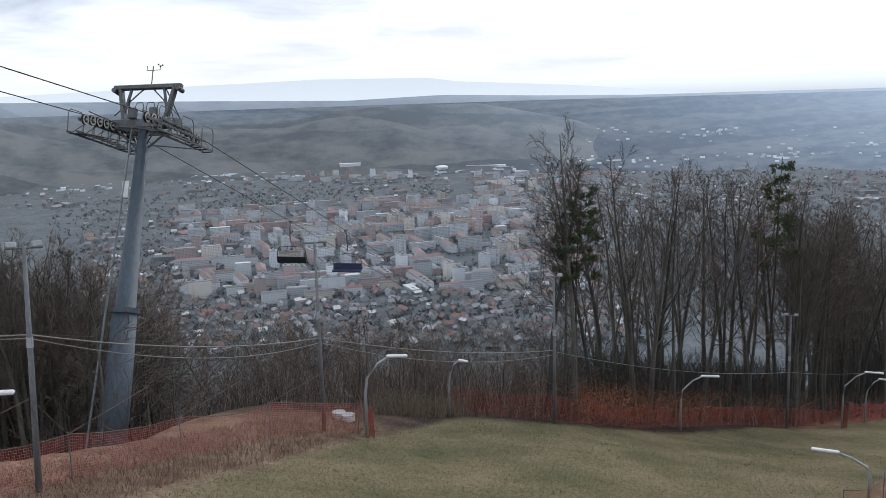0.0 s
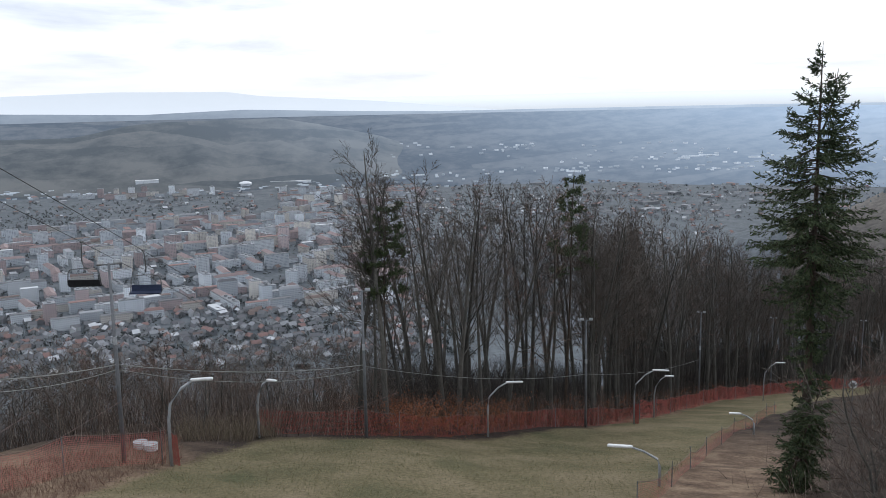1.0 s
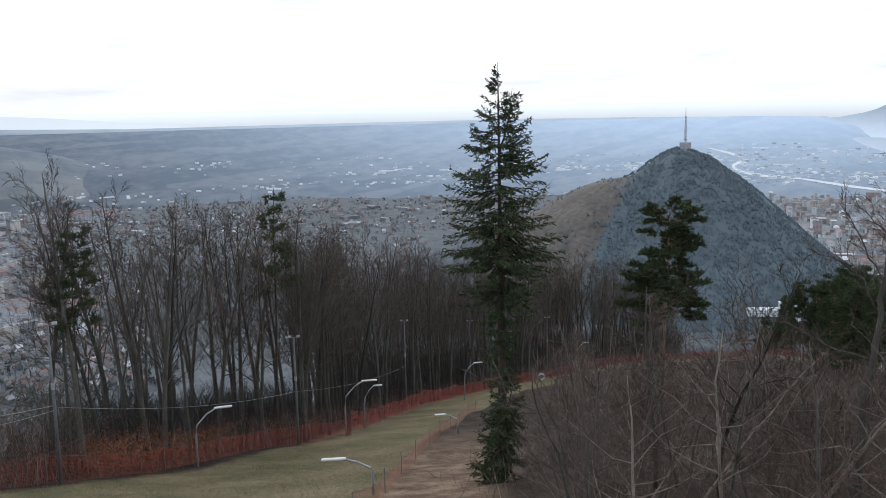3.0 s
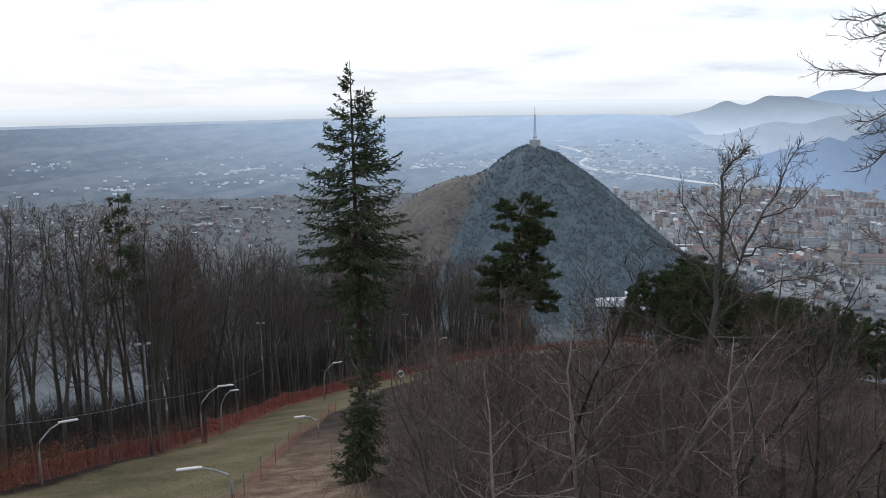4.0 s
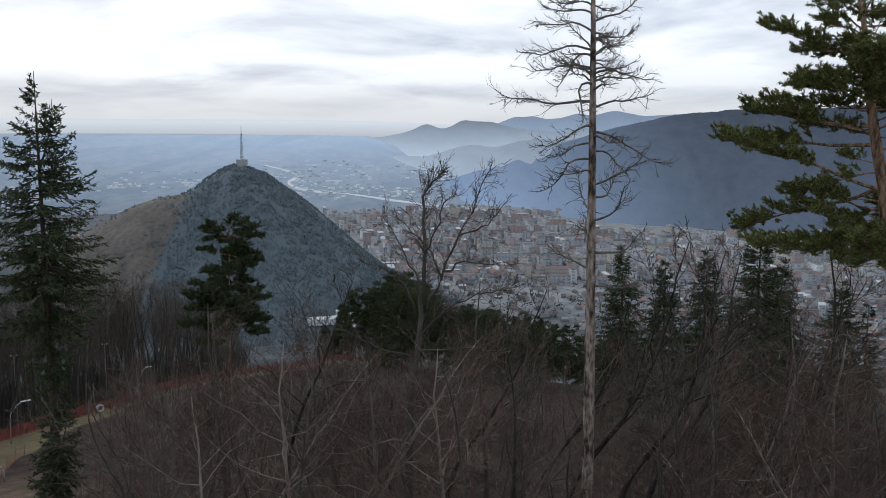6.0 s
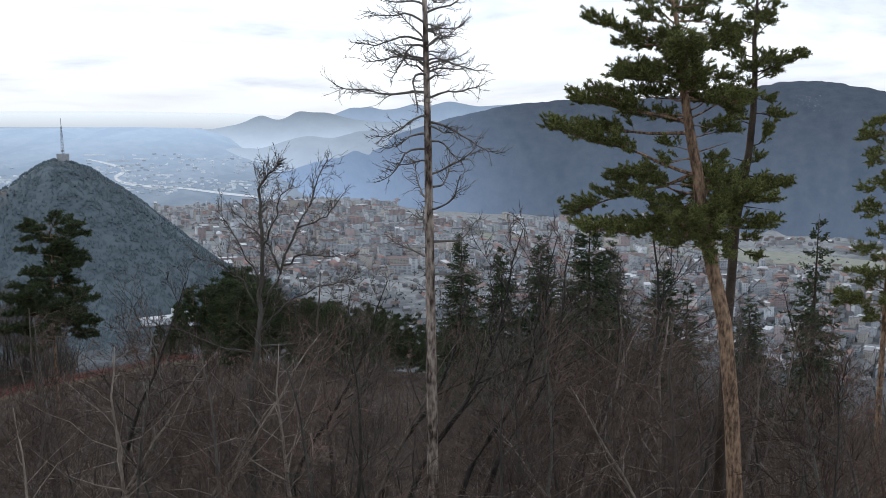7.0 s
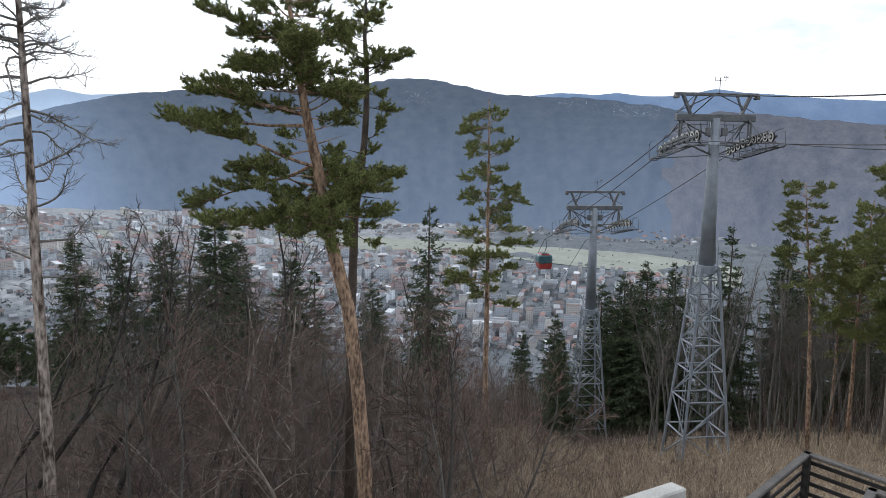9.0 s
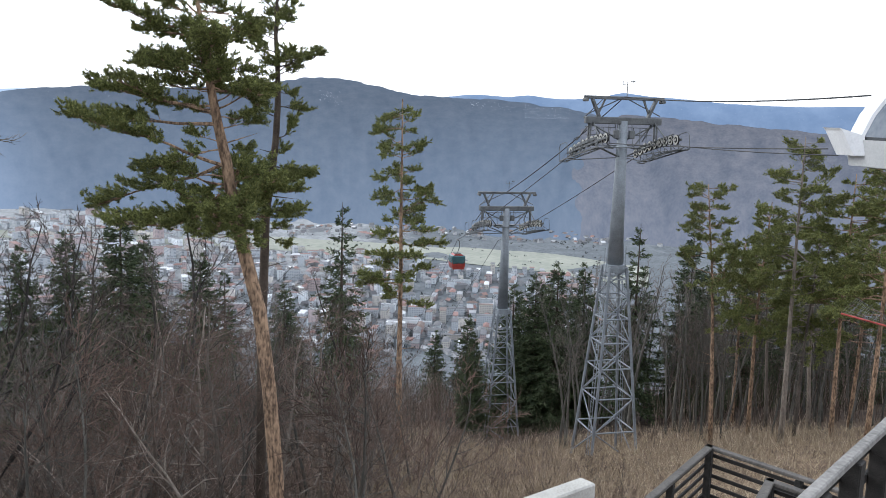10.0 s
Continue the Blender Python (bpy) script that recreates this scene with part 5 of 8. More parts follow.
def pine(name, path, radii, limbs, seed, label, group="", leaf=None, m=None, stubs=6, bark=None, bunches=1.5, twigs=5, shoots=6.0, length=0.20, needle=0.085, needles=30, wide=0.008, start=0.40, spread=1.0):
    """A pine: a bare stem and uneven limbs (share of the stem, compass degrees, length, rise) that fork into bunches of twigs, each ending in shoots set with needles."""
    random.seed(seed)
    ob = thing(name, label, "tree", m, group=group)
    T, B, C = Shape(), Shape(), Shape()
    stem = [Vector(p) for p in path]
    T.tube(stem, radii, 9)
    for t, az, ln, *rise in limbs:
        p, d = along(stem, t)
        a = radians(az)
        pts = limb_path(p, Vector((math.sin(a), math.cos(a), rise[0] if rise else 0.10)), ln, 7, 0.15, 0.0 if rise else 0.05)
        r = 0.011 + ln * 0.011
        B.tube(pts, [r, r * 0.88, r * 0.75, r * 0.62, r * 0.5, r * 0.38, r * 0.25, 0.006], 5, False)
        n = max(1, round(ln * bunches))
        for k in range(n + 1):
            c = 1.0 if k == n else start + (0.95 - start) * (k + random.random()) / n
            size = (0.26 + 0.10 * ln) * (1.25 - 0.5 * c) * spread
            for j in range(twigs):
                q, e = along(pts, min(0.995, max(0.15, c + random.gauss(0, 0.12 / max(ln, 0.5)))))
                side = e.cross(Vector((0, 0, 1))).normalized() * random.choice((-1, 1)) * random.uniform(0.2, 1.1)
                w = (e * random.uniform(0.3, 1.0) + side + Vector((0, 0, random.uniform(-0.10, 0.45)))).normalized()
                l2 = size * random.uniform(0.6, 1.4)
                sub = limb_path(q, w, l2, 2, 0.18, 0.12)
                B.spike(sub[0], sub[1], 0.009)
                for i in range(max(2, round(l2 * shoots))):
                    u, g = along(sub, min(0.98, 0.35 + 0.65 * random.random()))
                    x = aside(g, random.uniform(8, 55))
                    x.z = x.z * 0.6 + 0.22
                    x.normalize()
                    shoot(C, u, x, length * random.uniform(0.7, 1.2), needle, needles, wide)
    for _ in range(stubs):
        p, d = along(stem, random.uniform(0.25, 0.6))
        B.spike(p, p + aside(d, 85) * random.uniform(0.3, 1.2), 0.025)
    part("trunk", T, bark or PINE_BARK, ob, smooth=True)
    dual("crown", [(C, leaf or PINE_LEAF), (B, bark or PINE_BARK)], ob, "bunches of long green needles")
    return ob


def pine_limbs(n, first, reach, seed, taper=0.6, favour=None):
    random.seed(seed)
    out = []
    level = first
    for k in range(n):
        if k % 4 == 0:
            level = first + (0.985 - first) * (k + random.random()) / n
        t = min(0.985, level + random.uniform(0, 0.018))
        az = random.uniform(0, 360) if favour is None or random.random() < 0.45 else random.gauss(favour, 40)
        out.append((t, az, reach * random.uniform(0.45, 1.15) * (1 - taper * (t - first) / (1 - first)), random.uniform(-0.12, 0.30)))
    return out


def height_for(az, r, el):
    p = at(az, r)
    return EYE_Z + r * math.tan(radians(el)) - p.z


def place(ob, az, r, turn=0.0, size=1.0):
    p = at(az, r)
    m = pose(p.x, p.y, p.z, 0, 0, turn)
    ob.matrix_basis = m @ Matrix.Scale(size, 4)
    return ob


# the tall spruce beside the ski run
TALL = [(0, 0.9), (0.10, 1.15), (0.17, 0.95), (0.25, 0.6), (0.40, 0.8), (0.46, 1.35), (0.52, 1.9), (0.60, 2.4), (0.66, 2.25), (0.74, 1.85), (0.80, 1.5), (0.86, 1.15), (0.90, 0.8), (0.95, 0.45), (1.0, 0.08)]
place(spruce(height_for(34.7, 38, 3.15), 11, clear=0.05, boughs=780, whorl=0.55, label="tall dark spruce with a ragged foot beside the ski run", ragged=0.12, outline=TALL, leaders=2), 34.66, 38)
# a younger conifer leaning at its foot
YOUNG = [(0, 0.8), (0.4, 1.1), (0.8, 0.6), (1, 0.1)]
foot_tree = spruce(5.2, 12, clear=0.10, boughs=230, label="young spruce leaning at the foot of a tall spruce", ragged=0.45, outline=YOUNG)
p = at(33.7, 37.2)
foot_tree.matrix_basis = pose(p.x, p.y, p.z, 0, 14, -32)


def dead_tree():
    h = height_for(68.1, 25, 9.6)
    random.seed(21)
    p = at(68.15, 25)
    ob = thing("dead_tree", "bare dead pine with peeling grey-brown trunk", "tree", pose(p.x, p.y, p.z))
    T, B, C = Shape(), Shape(), Shape()
    stem = limb_path(Vector((0, 0, -0.4)), Vector((-0.004, 0.0, 1)), h + 0.4, 10, 0.008, 0)
    T.tube(stem, [0.165 * (1 - 0.74 * (i / 10) ** 1.6) + 0.01 for i in range(11)], 9)

    def twiggy(pts, ln, r):
        B.tube(pts, [r * (1 - 0.85 * i / (len(pts) - 1)) + 0.004 for i in range(len(pts))], 5, False)
        n = int(6 + ln * 7)
        for j in range(n):
            u, e = along(pts, min(0.30 + 0.70 * (j + random.random()) / n, 0.99))
            w = aside(e, random.uniform(22, 55))
            w.z = w.z * 0.5 + random.uniform(-0.2, 0.3)
            l2 = random.uniform(0.25, 0.7) * (0.45 + ln / 3.5)
            sub = limb_path(u, w, l2, 4, 0.24, 0.04)
            C.tube(sub, [0.011, 0.009, 0.007, 0.006, 0.004], 3, False)
            for _ in range(4):
                v, g = along(sub, random.uniform(0.15, 0.98))
                d = aside(g, random.uniform(20, 50))
                C.spike(v, v + (d + Vector((0, 0, 0.15))) * l2 * random.uniform(0.2, 0.5), 0.007)

    # limbs by height above eye level, side, and length
    view = 68.0
    rows = [(8.9, 1, 0.8), (8.6, -1, 0.9), (8.0, 1, 1.2), (7.6, -1, 1.4), (7.1, 1, 1.5), (6.5, -1, 1.7), (6.0, 1, 1.7), (5.4, -1, 1.9), (4.9, 1, 1.8), (4.3, -1, 1.9), (3.9, 1, 1.7), (3.3, -1, 2.0), (2.9, 1, 1.8), (2.2, -1, 2.6), (1.8, 1, 1.7), (0.7, -1, 2.0), (0.35, 1, 2.3), (0.1, 1, 1.5), (-0.4, -1, 1.5), (-0.9, 1, 1.2), (-1.4, -1, 1.9), (-2.2, -1, 1.1), (-3.1, 1, 1.6), (-3.9, 1, 1.9), (-4.6, -1, 1.6), (-5.3, 1, 1.7), (-5.9, -1, 1.8), (-6.6, -1, 0.9), (-7.4, 1, 2.0), (-8.5, -1, 1.5), (-9.6, 1, 1.3)]
    rows += [(random.uniform(3.0, 9.2), random.choice((-1, 1)), random.uniform(0.6, 1.5)) for _ in range(26)]
    for el, side, ln in rows:
        z = EYE_Z + 25 * math.tan(radians(el)) - p.z
        q, _ = along(stem, min((z + 0.4) / (h + 0.8), 0.985))
        a = radians(view + 90 * side + random.gauss(0, 34))
        rise = 0.55 if el > 2.6 else (0.35 if el > 1 else 0.1)
        bend = -0.16 if el > 2.6 else (-0.20 if el > -3 else 0.10)
        pts, d = [q.copy()], Vector((math.sin(a), math.cos(a), rise)).normalized()
        for i in range(8):
            d = (d + rv(0.17) + Vector((0, 0, bend if i < 4 else 0.10))).normalized()
            q = q + d * ln / 8
            pts.append(q.copy())
        twiggy(pts, ln, 0.018 + 0.008 * ln)
    for _ in range(30):
        q, d = along(stem, random.uniform(0.10, 0.62))
        w = aside(d, 95)
        B.spike(q, q + w * random.uniform(0.12, 0.5) + Vector((0, 0, -0.05)), 0.022)
    part("trunk", T, DEAD_BARK, ob, "peeling grey-brown trunk", smooth=True)
    dual("crown", [(C, BARK_PALE), (B, BARK_PALE)], ob, "brittle leafless limbs and twigs")


dead_tree()


def toward(stem, base, r, t, az, el):
    """A limb from the share t of the stem towards a direction seen from the eye: (share, compass, length, rise)."""
    p, _ = along(stem, t)
    q = at(az, r, el=el) - base
    d = q - p
    return (t, math.degrees(math.atan2(d.x, d.y)), d.length * 0.92, d.z / max(0.3, math.hypot(d.x, d.y)))


def share(rows, el):
    """The share of a stem, given by (direction, height angle) rows, at that height angle."""
    e = [q[1] for q in rows]
    return float(np.interp(el, e, np.linspace(0, 1, len(e))))


def big_pines():
    # the leaning pine: a bent reddish stem whose boughs reach out to one side
    r = 22.0
    random.seed(29)
    rows = [(87.7, -27.0), (87.45, -22.5), (87.0, -17.4), (86.4, -12.6), (85.78, -10.15), (84.87, -6.66), (84.46, -3.57), (83.94, -1.18), (83.44, 1.53), (83.25, 3.21), (83.03, 4.87), (82.71, 6.51), (82.32, 8.14)]
    base = at(87.7, r)
    stem = [at(az, r, el=el) - base for az, el in rows]
    stem[0].z = min(stem[0].z, -0.3)
    # height angle on the stem; direction and height angle of the tip
    reach = [(-1.03, 74.34, -0.21), (-3.62, 75.12, -2.65), (-3.32, 74.97, -4.31), (-0.39, 75.51, 0.43), (0.03, 77.55, 0.28), (1.51, 79.19, 2.4), (2.13, 79.62, 3.45), (2.96, 79.4, 2.51), (3.99, 77.69, 5.86), (4.4, 79.44, 4.86), (5.01, 80.87, 5.95), (2.34, 84.55, 3.03), (3.18, 84.98, 5.13), (1.3, 85.17, 1.57), (0.24, 86.02, 1.49), (-0.6, 85.8, -0.56), (-1.25, 85.8, -1.64), (-2.1, 82.41, -1.71), (-2.54, 81.57, -2.15), (-4.05, 85.79, -3.82), (-4.27, 81.12, -3.87), (-4.71, 79.46, -4.73), (-5.14, 81.52, -5.37), (-5.8, 76.56, -7.25), (-5.91, 78.6, -6.65), (-6.23, 81.08, -6.45), (-6.01, 85.36, -5.57), (-6.89, 82.33, -8.41), (-7.33, 83.62, -7.76), (-6.45, 85.78, -7.33), (0.88, 81.41, 1.24), (1.09, 79.77, 0.97), (-0.18, 80.77, -0.04), (-0.6, 82.84, -0.41), (5.01, 84.15, 5.92), (5.4, 79.49, 7.26), (6.2, 82.31, 7.44)]
    limbs = []
    for el0, az, el in reach:
        limbs.append(toward(stem, base, r + random.uniform(-1.3, 1.3), share(rows, el0), az, el))
    for _ in range(46):
        el0 = random.choice((random.uniform(-0.5, 6.8), random.uniform(0.5, 6.8), random.uniform(-7.5, -4.5)))
        limbs.append((share(rows, el0), random.choice((random.gauss(84, 40), random.gauss(264, 40), random.uniform(0, 360))), random.uniform(0.7, 1.7), random.uniform(0.0, 0.4)))
    pine("pine", stem, [0.205, 0.19, 0.18, 0.17, 0.165, 0.15, 0.135, 0.115, 0.095, 0.08, 0.065, 0.045, 0.02], limbs, 32,
         "large leaning pine with reddish trunk and uneven boughs", "large pines", m=Matrix.Translation(base), bunches=2.0, twigs=10, shoots=12, length=0.15, needle=0.082, needles=26, wide=0.010, start=0.42)
    # the straight, darker pine behind it
    r = 25.0
    rows = [(86.4, -26.0), (86.5, -18), (86.55, -13), (86.66, -10.15), (86.77, -6.44), (87.1, -4.24), (87.36, -2.04), (87.48, 0.14), (87.48, 2.28), (87.35, 4.39), (87.41, 6.06), (87.41, 7.3)]
    base = at(86.4, r)
    stem = [at(az, r, el=el) - base for az, el in rows]
    stem[0].z = min(stem[0].z, -0.3)
    reach = [(2.49, 90.11, 2.9), (2.28, 89.03, 3.19), (4.61, 88.59, 5.07), (4.19, 86.24, 4.35), (3.13, 86.13, 3.3), (1.96, 86.02, 2.02), (1.0, 88.17, 1.23), (0.13, 89.04, 0.39), (-0.52, 86.23, -0.55), (-1.82, 88.84, -1.57), (-2.91, 87.75, -2.91), (-3.57, 89.51, -3.76), (-4.45, 89.52, -4.86), (-6.22, 88.86, -6.65), (-7.76, 87.98, -8.21), (-6.0, 87.54, -5.99), (-4.67, 86.01, -4.47), (-6.22, 86.01, -6.01), (-7.32, 85.78, -7.33), (5.86, 86.88, 6.25), (5.86, 88.37, 6.31), (1.43, 86.88, 1.19), (3.34, 88.38, 3.59)]
    limbs = []
    for el0, az, el in reach:
        limbs.append(toward(stem, base, r + random.uniform(-0.6, 0.6), share(rows, el0), az, el))
    for _ in range(16):
        el0 = random.choice((random.uniform(0.0, 6.6), random.uniform(-8, -4)))
        limbs.append((share(rows, el0), random.uniform(0, 360), random.uniform(0.35, 0.9), random.uniform(0.1, 0.4)))
    pine("pine", stem, [0.14, 0.135, 0.13, 0.125, 0.115, 0.105, 0.095, 0.085, 0.07, 0.055, 0.04, 0.02], limbs, 34, "straight dark-stemmed pine close behind a leaning pine", "large pines",
         m=Matrix.Translation(base), bunches=2.6, twigs=8, shoots=12, length=0.15, needle=0.082, needles=26, wide=0.010, bark=SPRUCE_BARK)


big_pines()


def straight_pine(az, r, el, seed, first=0.5, n=26, reach=1.9, label="slender pine with a bare reddish stem", thick=0.0095, leaf=None, bark=None, detail=1.0, taper=0.55, **kw):
    """A pine with a straight stem. detail: coarser needles for a larger number."""
    h = height_for(az, r, el)
    p = at(az, r)
    random.seed(seed)
    stem = limb_path(Vector((0, 0, -0.4)), Vector((random.gauss(0, 0.015), random.gauss(0, 0.015), 1)), h + 0.3, 7, 0.02, 0.02)
    return pine("pine", stem, [h * thick * (1 - 0.9 * i / 7) + 0.01 for i in range(8)], pine_limbs(n, first, reach, seed + 1, taper), seed + 2, label, "slender pines",
                m=pose(p.x, p.y, p.z), leaf=leaf, bark=bark, length=0.22 * detail, needle=0.13 * detail, needles=16, wide=0.017 * detail, **kw)


straight_pine(95.55, 47, 0.96, 41, 0.46, 56, 2.3, bunches=1.8, twigs=8, shoots=8)
for az, r, el, first, n, reach in ((115.4, 56, -3.6, 0.62, 34, 2.5), (119.5, 54, -0.6, 0.50, 44, 2.9), (122.3, 56, -2.6, 0.46, 42, 2.9), (117.6, 60, -4.4, 0.50, 40, 2.5), (124.2, 52, -0.6, 0.45, 42, 2.9), (121.0, 62, -4.2, 0.42, 40, 2.7), (118.6, 66, -5.4, 0.42, 36, 2.6), (123.2, 64, -4.0, 0.38, 40, 2.7), (116.6, 68, -7.0, 0.45, 34, 2.4), (120.2, 58, -6.0, 0.5, 34, 2.4)):
    straight_pine(az, r, el, int(az * 7), first, int(n * 1.25), reach, "tall pine with yellowish-green needles at the wood's edge", bunches=1.7, twigs=8, shoots=7, bark=BARK_MID if int(r) % 4 else None)
straight_pine(45.0, 74, -6.0, 79, 0.44, 90, 3.4, "broad-crowned pine above the bare scrub", leaf=FAR_LEAF, detail=1.5, taper=0.38, bunches=1.8, twigs=8, shoots=6)
for az, r, el in ((19.9, 62, -4.4), (8.3, 50, -6.3)):
    straight_pine(az, r, el, int(r), 0.60, 36, 1.6, "slim pine standing in the bare wood", leaf=FAR_LEAF, bark=SPRUCE_BARK, thick=0.006, detail=1.3)

# dark pine grove beyond the scrub
grove = [straight_pine(55.5 + 0.7 * k, 165 - 12 * k, -9.2 - 0.5 * k, 90 + k, 0.30, 54, reach, "dark uneven pine of the grove below", leaf=FAR_LEAF, detail=3.2, taper=taper, bunches=0.8, twigs=5, shoots=2.6, spread=1.3) for k, (reach, taper) in enumerate(((4.2, 0.5), (3.4, 0.72), (4.8, 0.62)))]
grove_tall = [height_for(55.5 + 0.7 * k, 165 - 12 * k, -9.2 - 0.5 * k) for k in range(3)]
random.seed(5)
for k in range(115):
    az = random.uniform(50.6, 72.0)
    r = random.uniform(205, 235) if az < 53.0 else random.uniform(112, 185)
    p = at(az, r)
    el = float(np.interp(az, [50, 51, 52, 53.2, 54.2, 55.6, 58.4, 60, 62, 65, 68, 72], [-12.8, -12.2, -11.2, -9.6, -9.9, -9.2, -10.4, -11.2, -11.4, -12.1, -12.6, -13.2])) - abs(random.gauss(0, 0.9 if k < 60 else 1.8))
    want = EYE_Z + r * math.tan(radians(el)) - p.z
    if want < 3.0:
        continue
    j = random.randrange(3)
    ob = copy_thing(grove[j], Matrix.Identity(4))
    ob.matrix_basis = pose(p.x, p.y, p.z - 0.3, 0, 0, random.uniform(0, 360)) @ Matrix.Scale(min(want, 26) / grove_tall[j], 4)

# spruces down the slope
sp = [spruce(16, 51, 0.21, 0.05, 900, "dark spruce standing below in the bare wood", ragged=0.03, fine=0.62), spruce(16, 52, 0.155, 0.12, 520, "slim spruce rising out of the bare scrub", ragged=0.15, fine=0.6)]
spots = [(75.05, 64, -7.3, 0), (91.5, 60, -5.6, 1), (70.0, 62, -7.25, 0), (72.6, 66, -8.1, 0), (78.1, 60, -5.95, 0), (79.4, 66, -7.6, 0), (82.7, 62, -8.75, 0), (84.2, 64, -9.8, 1), (102.6, 86, -10.5, 0), (104.0, 84, -9.8, 0), (105.4, 82, -9.0, 0), (107.1, 86, -8.9, 0), (104.7, 92, -10.4, 0), (100.2, 78, -13.8, 0),
         (110.3, 76, -6.3, 1), (99.7, 118, -12.5, 0), (97.6, 120, -13.6, 0), (114.6, 84, -8.6, 0), (119.4, 84, -7.6, 0), (87.9, 72, -10.8, 0), 
         (113.6, 80, -6.6, 0), (117.2, 90, -7.6, 0), (120.6, 88, -8.2, 0), (122.8, 86, -7.8, 0), (125.6, 84, -7.0, 0)]
for k, (az, r, el, kind) in enumerate(spots):
    ob = sp[kind] if k == kind else copy_thing(sp[kind], Matrix.Identity(4))
    place(ob, az, r, 37 * k, height_for(az, r, el) / 16)
    broad = 1.4 if 102 < az < 106 else (1.35 if az in (78.1, 82.7, 87.9) else 1.15)
    ob.matrix_basis = ob.matrix_basis @ Matrix.Diagonal((broad, broad, 1.0, 1.0))

# bare woods: a few shapes, each standing many times
BEECH = [bare_tree(16, 101, label="tall leafless beech in the dense bare wood", first=0.36, limbs=21, reach=0.26, angle=44, curl=0.13, fine=3, twigs=5, lean=0.015, stem=0.035),
         bare_tree(16, 102, label="leafless tree with a forked crown in the wood", first=0.30, limbs=21, reach=0.27, angle=46, lean=0.02, stem=0.04, curl=0.13, fine=3, twigs=5),
         bare_tree(16, 103, label="slender leafless tree in the wood", first=0.40, limbs=18, reach=0.22, angle=40, lean=0.02, stem=0.035, thick=0.008, curl=0.13, fine=3, twigs=5),
         bare_tree(16, 104, label="leafless tree with low limbs at the wood's edge", twig=TWIG_RED, first=0.22, limbs=18, reach=0.23, angle=38, thick=0.009)]
SPRAWL = [bare_tree(12, 121, label="wide-limbed leafless tree standing in the scrub", twig=TWIG_RED, bark=BARK_PALE, first=0.18, limbs=18, reach=0.34, angle=52, thick=0.010, curl=0.05, lean=0.04),
          bare_tree(12, 122, label="crooked leafless tree standing in the scrub", twig=TWIG, first=0.30, limbs=15, reach=0.32, angle=44, thick=0.010, curl=0.10, lean=0.08)]
SPRAWL += [bare_tree(12, 123, label="leafless tree with long spreading limbs in the scrub", twig=TWIG_RED, bark=BARK_MID, first=0.14, limbs=14, reach=0.46, angle=64, thick=0.011, curl=0.07, wander=0.22, stem=0.09, branches=7, limb=0.45),
           bare_tree(12, 124, label="leafless tree with crossing sinuous limbs in the scrub", twig=TWIG_RED, bark=BARK_MID, first=0.20, limbs=12, reach=0.52, angle=58, thick=0.010, curl=0.10, wander=0.26, stem=0.12, branches=7, lean=0.12, limb=0.45)]
FORKED = [bare_tree(14, 132, label="thin forked leafless tree beside the dead pine", bark=BARK_DARK, first=0.36, limbs=10, reach=0.34, angle=36, thick=0.0095, curl=0.12, wander=0.24, stem=0.10, branches=6, twigs=4, limb=0.5, hair=1.3)]
SHRUB = [bare_tree(7, 111, label="leafless young tree among brown scrub", twig=TWIG_RED, first=0.08, limbs=13, reach=0.50, angle=56, thick=0.009, wander=0.24, stem=0.12),
         bare_tree(7, 112, label="bushy leafless sapling on the slope", twig=TWIG_RED, first=0.05, limbs=14, reach=0.58, angle=50, thick=0.008, lean=0.14, wander=0.24, stem=0.12)]


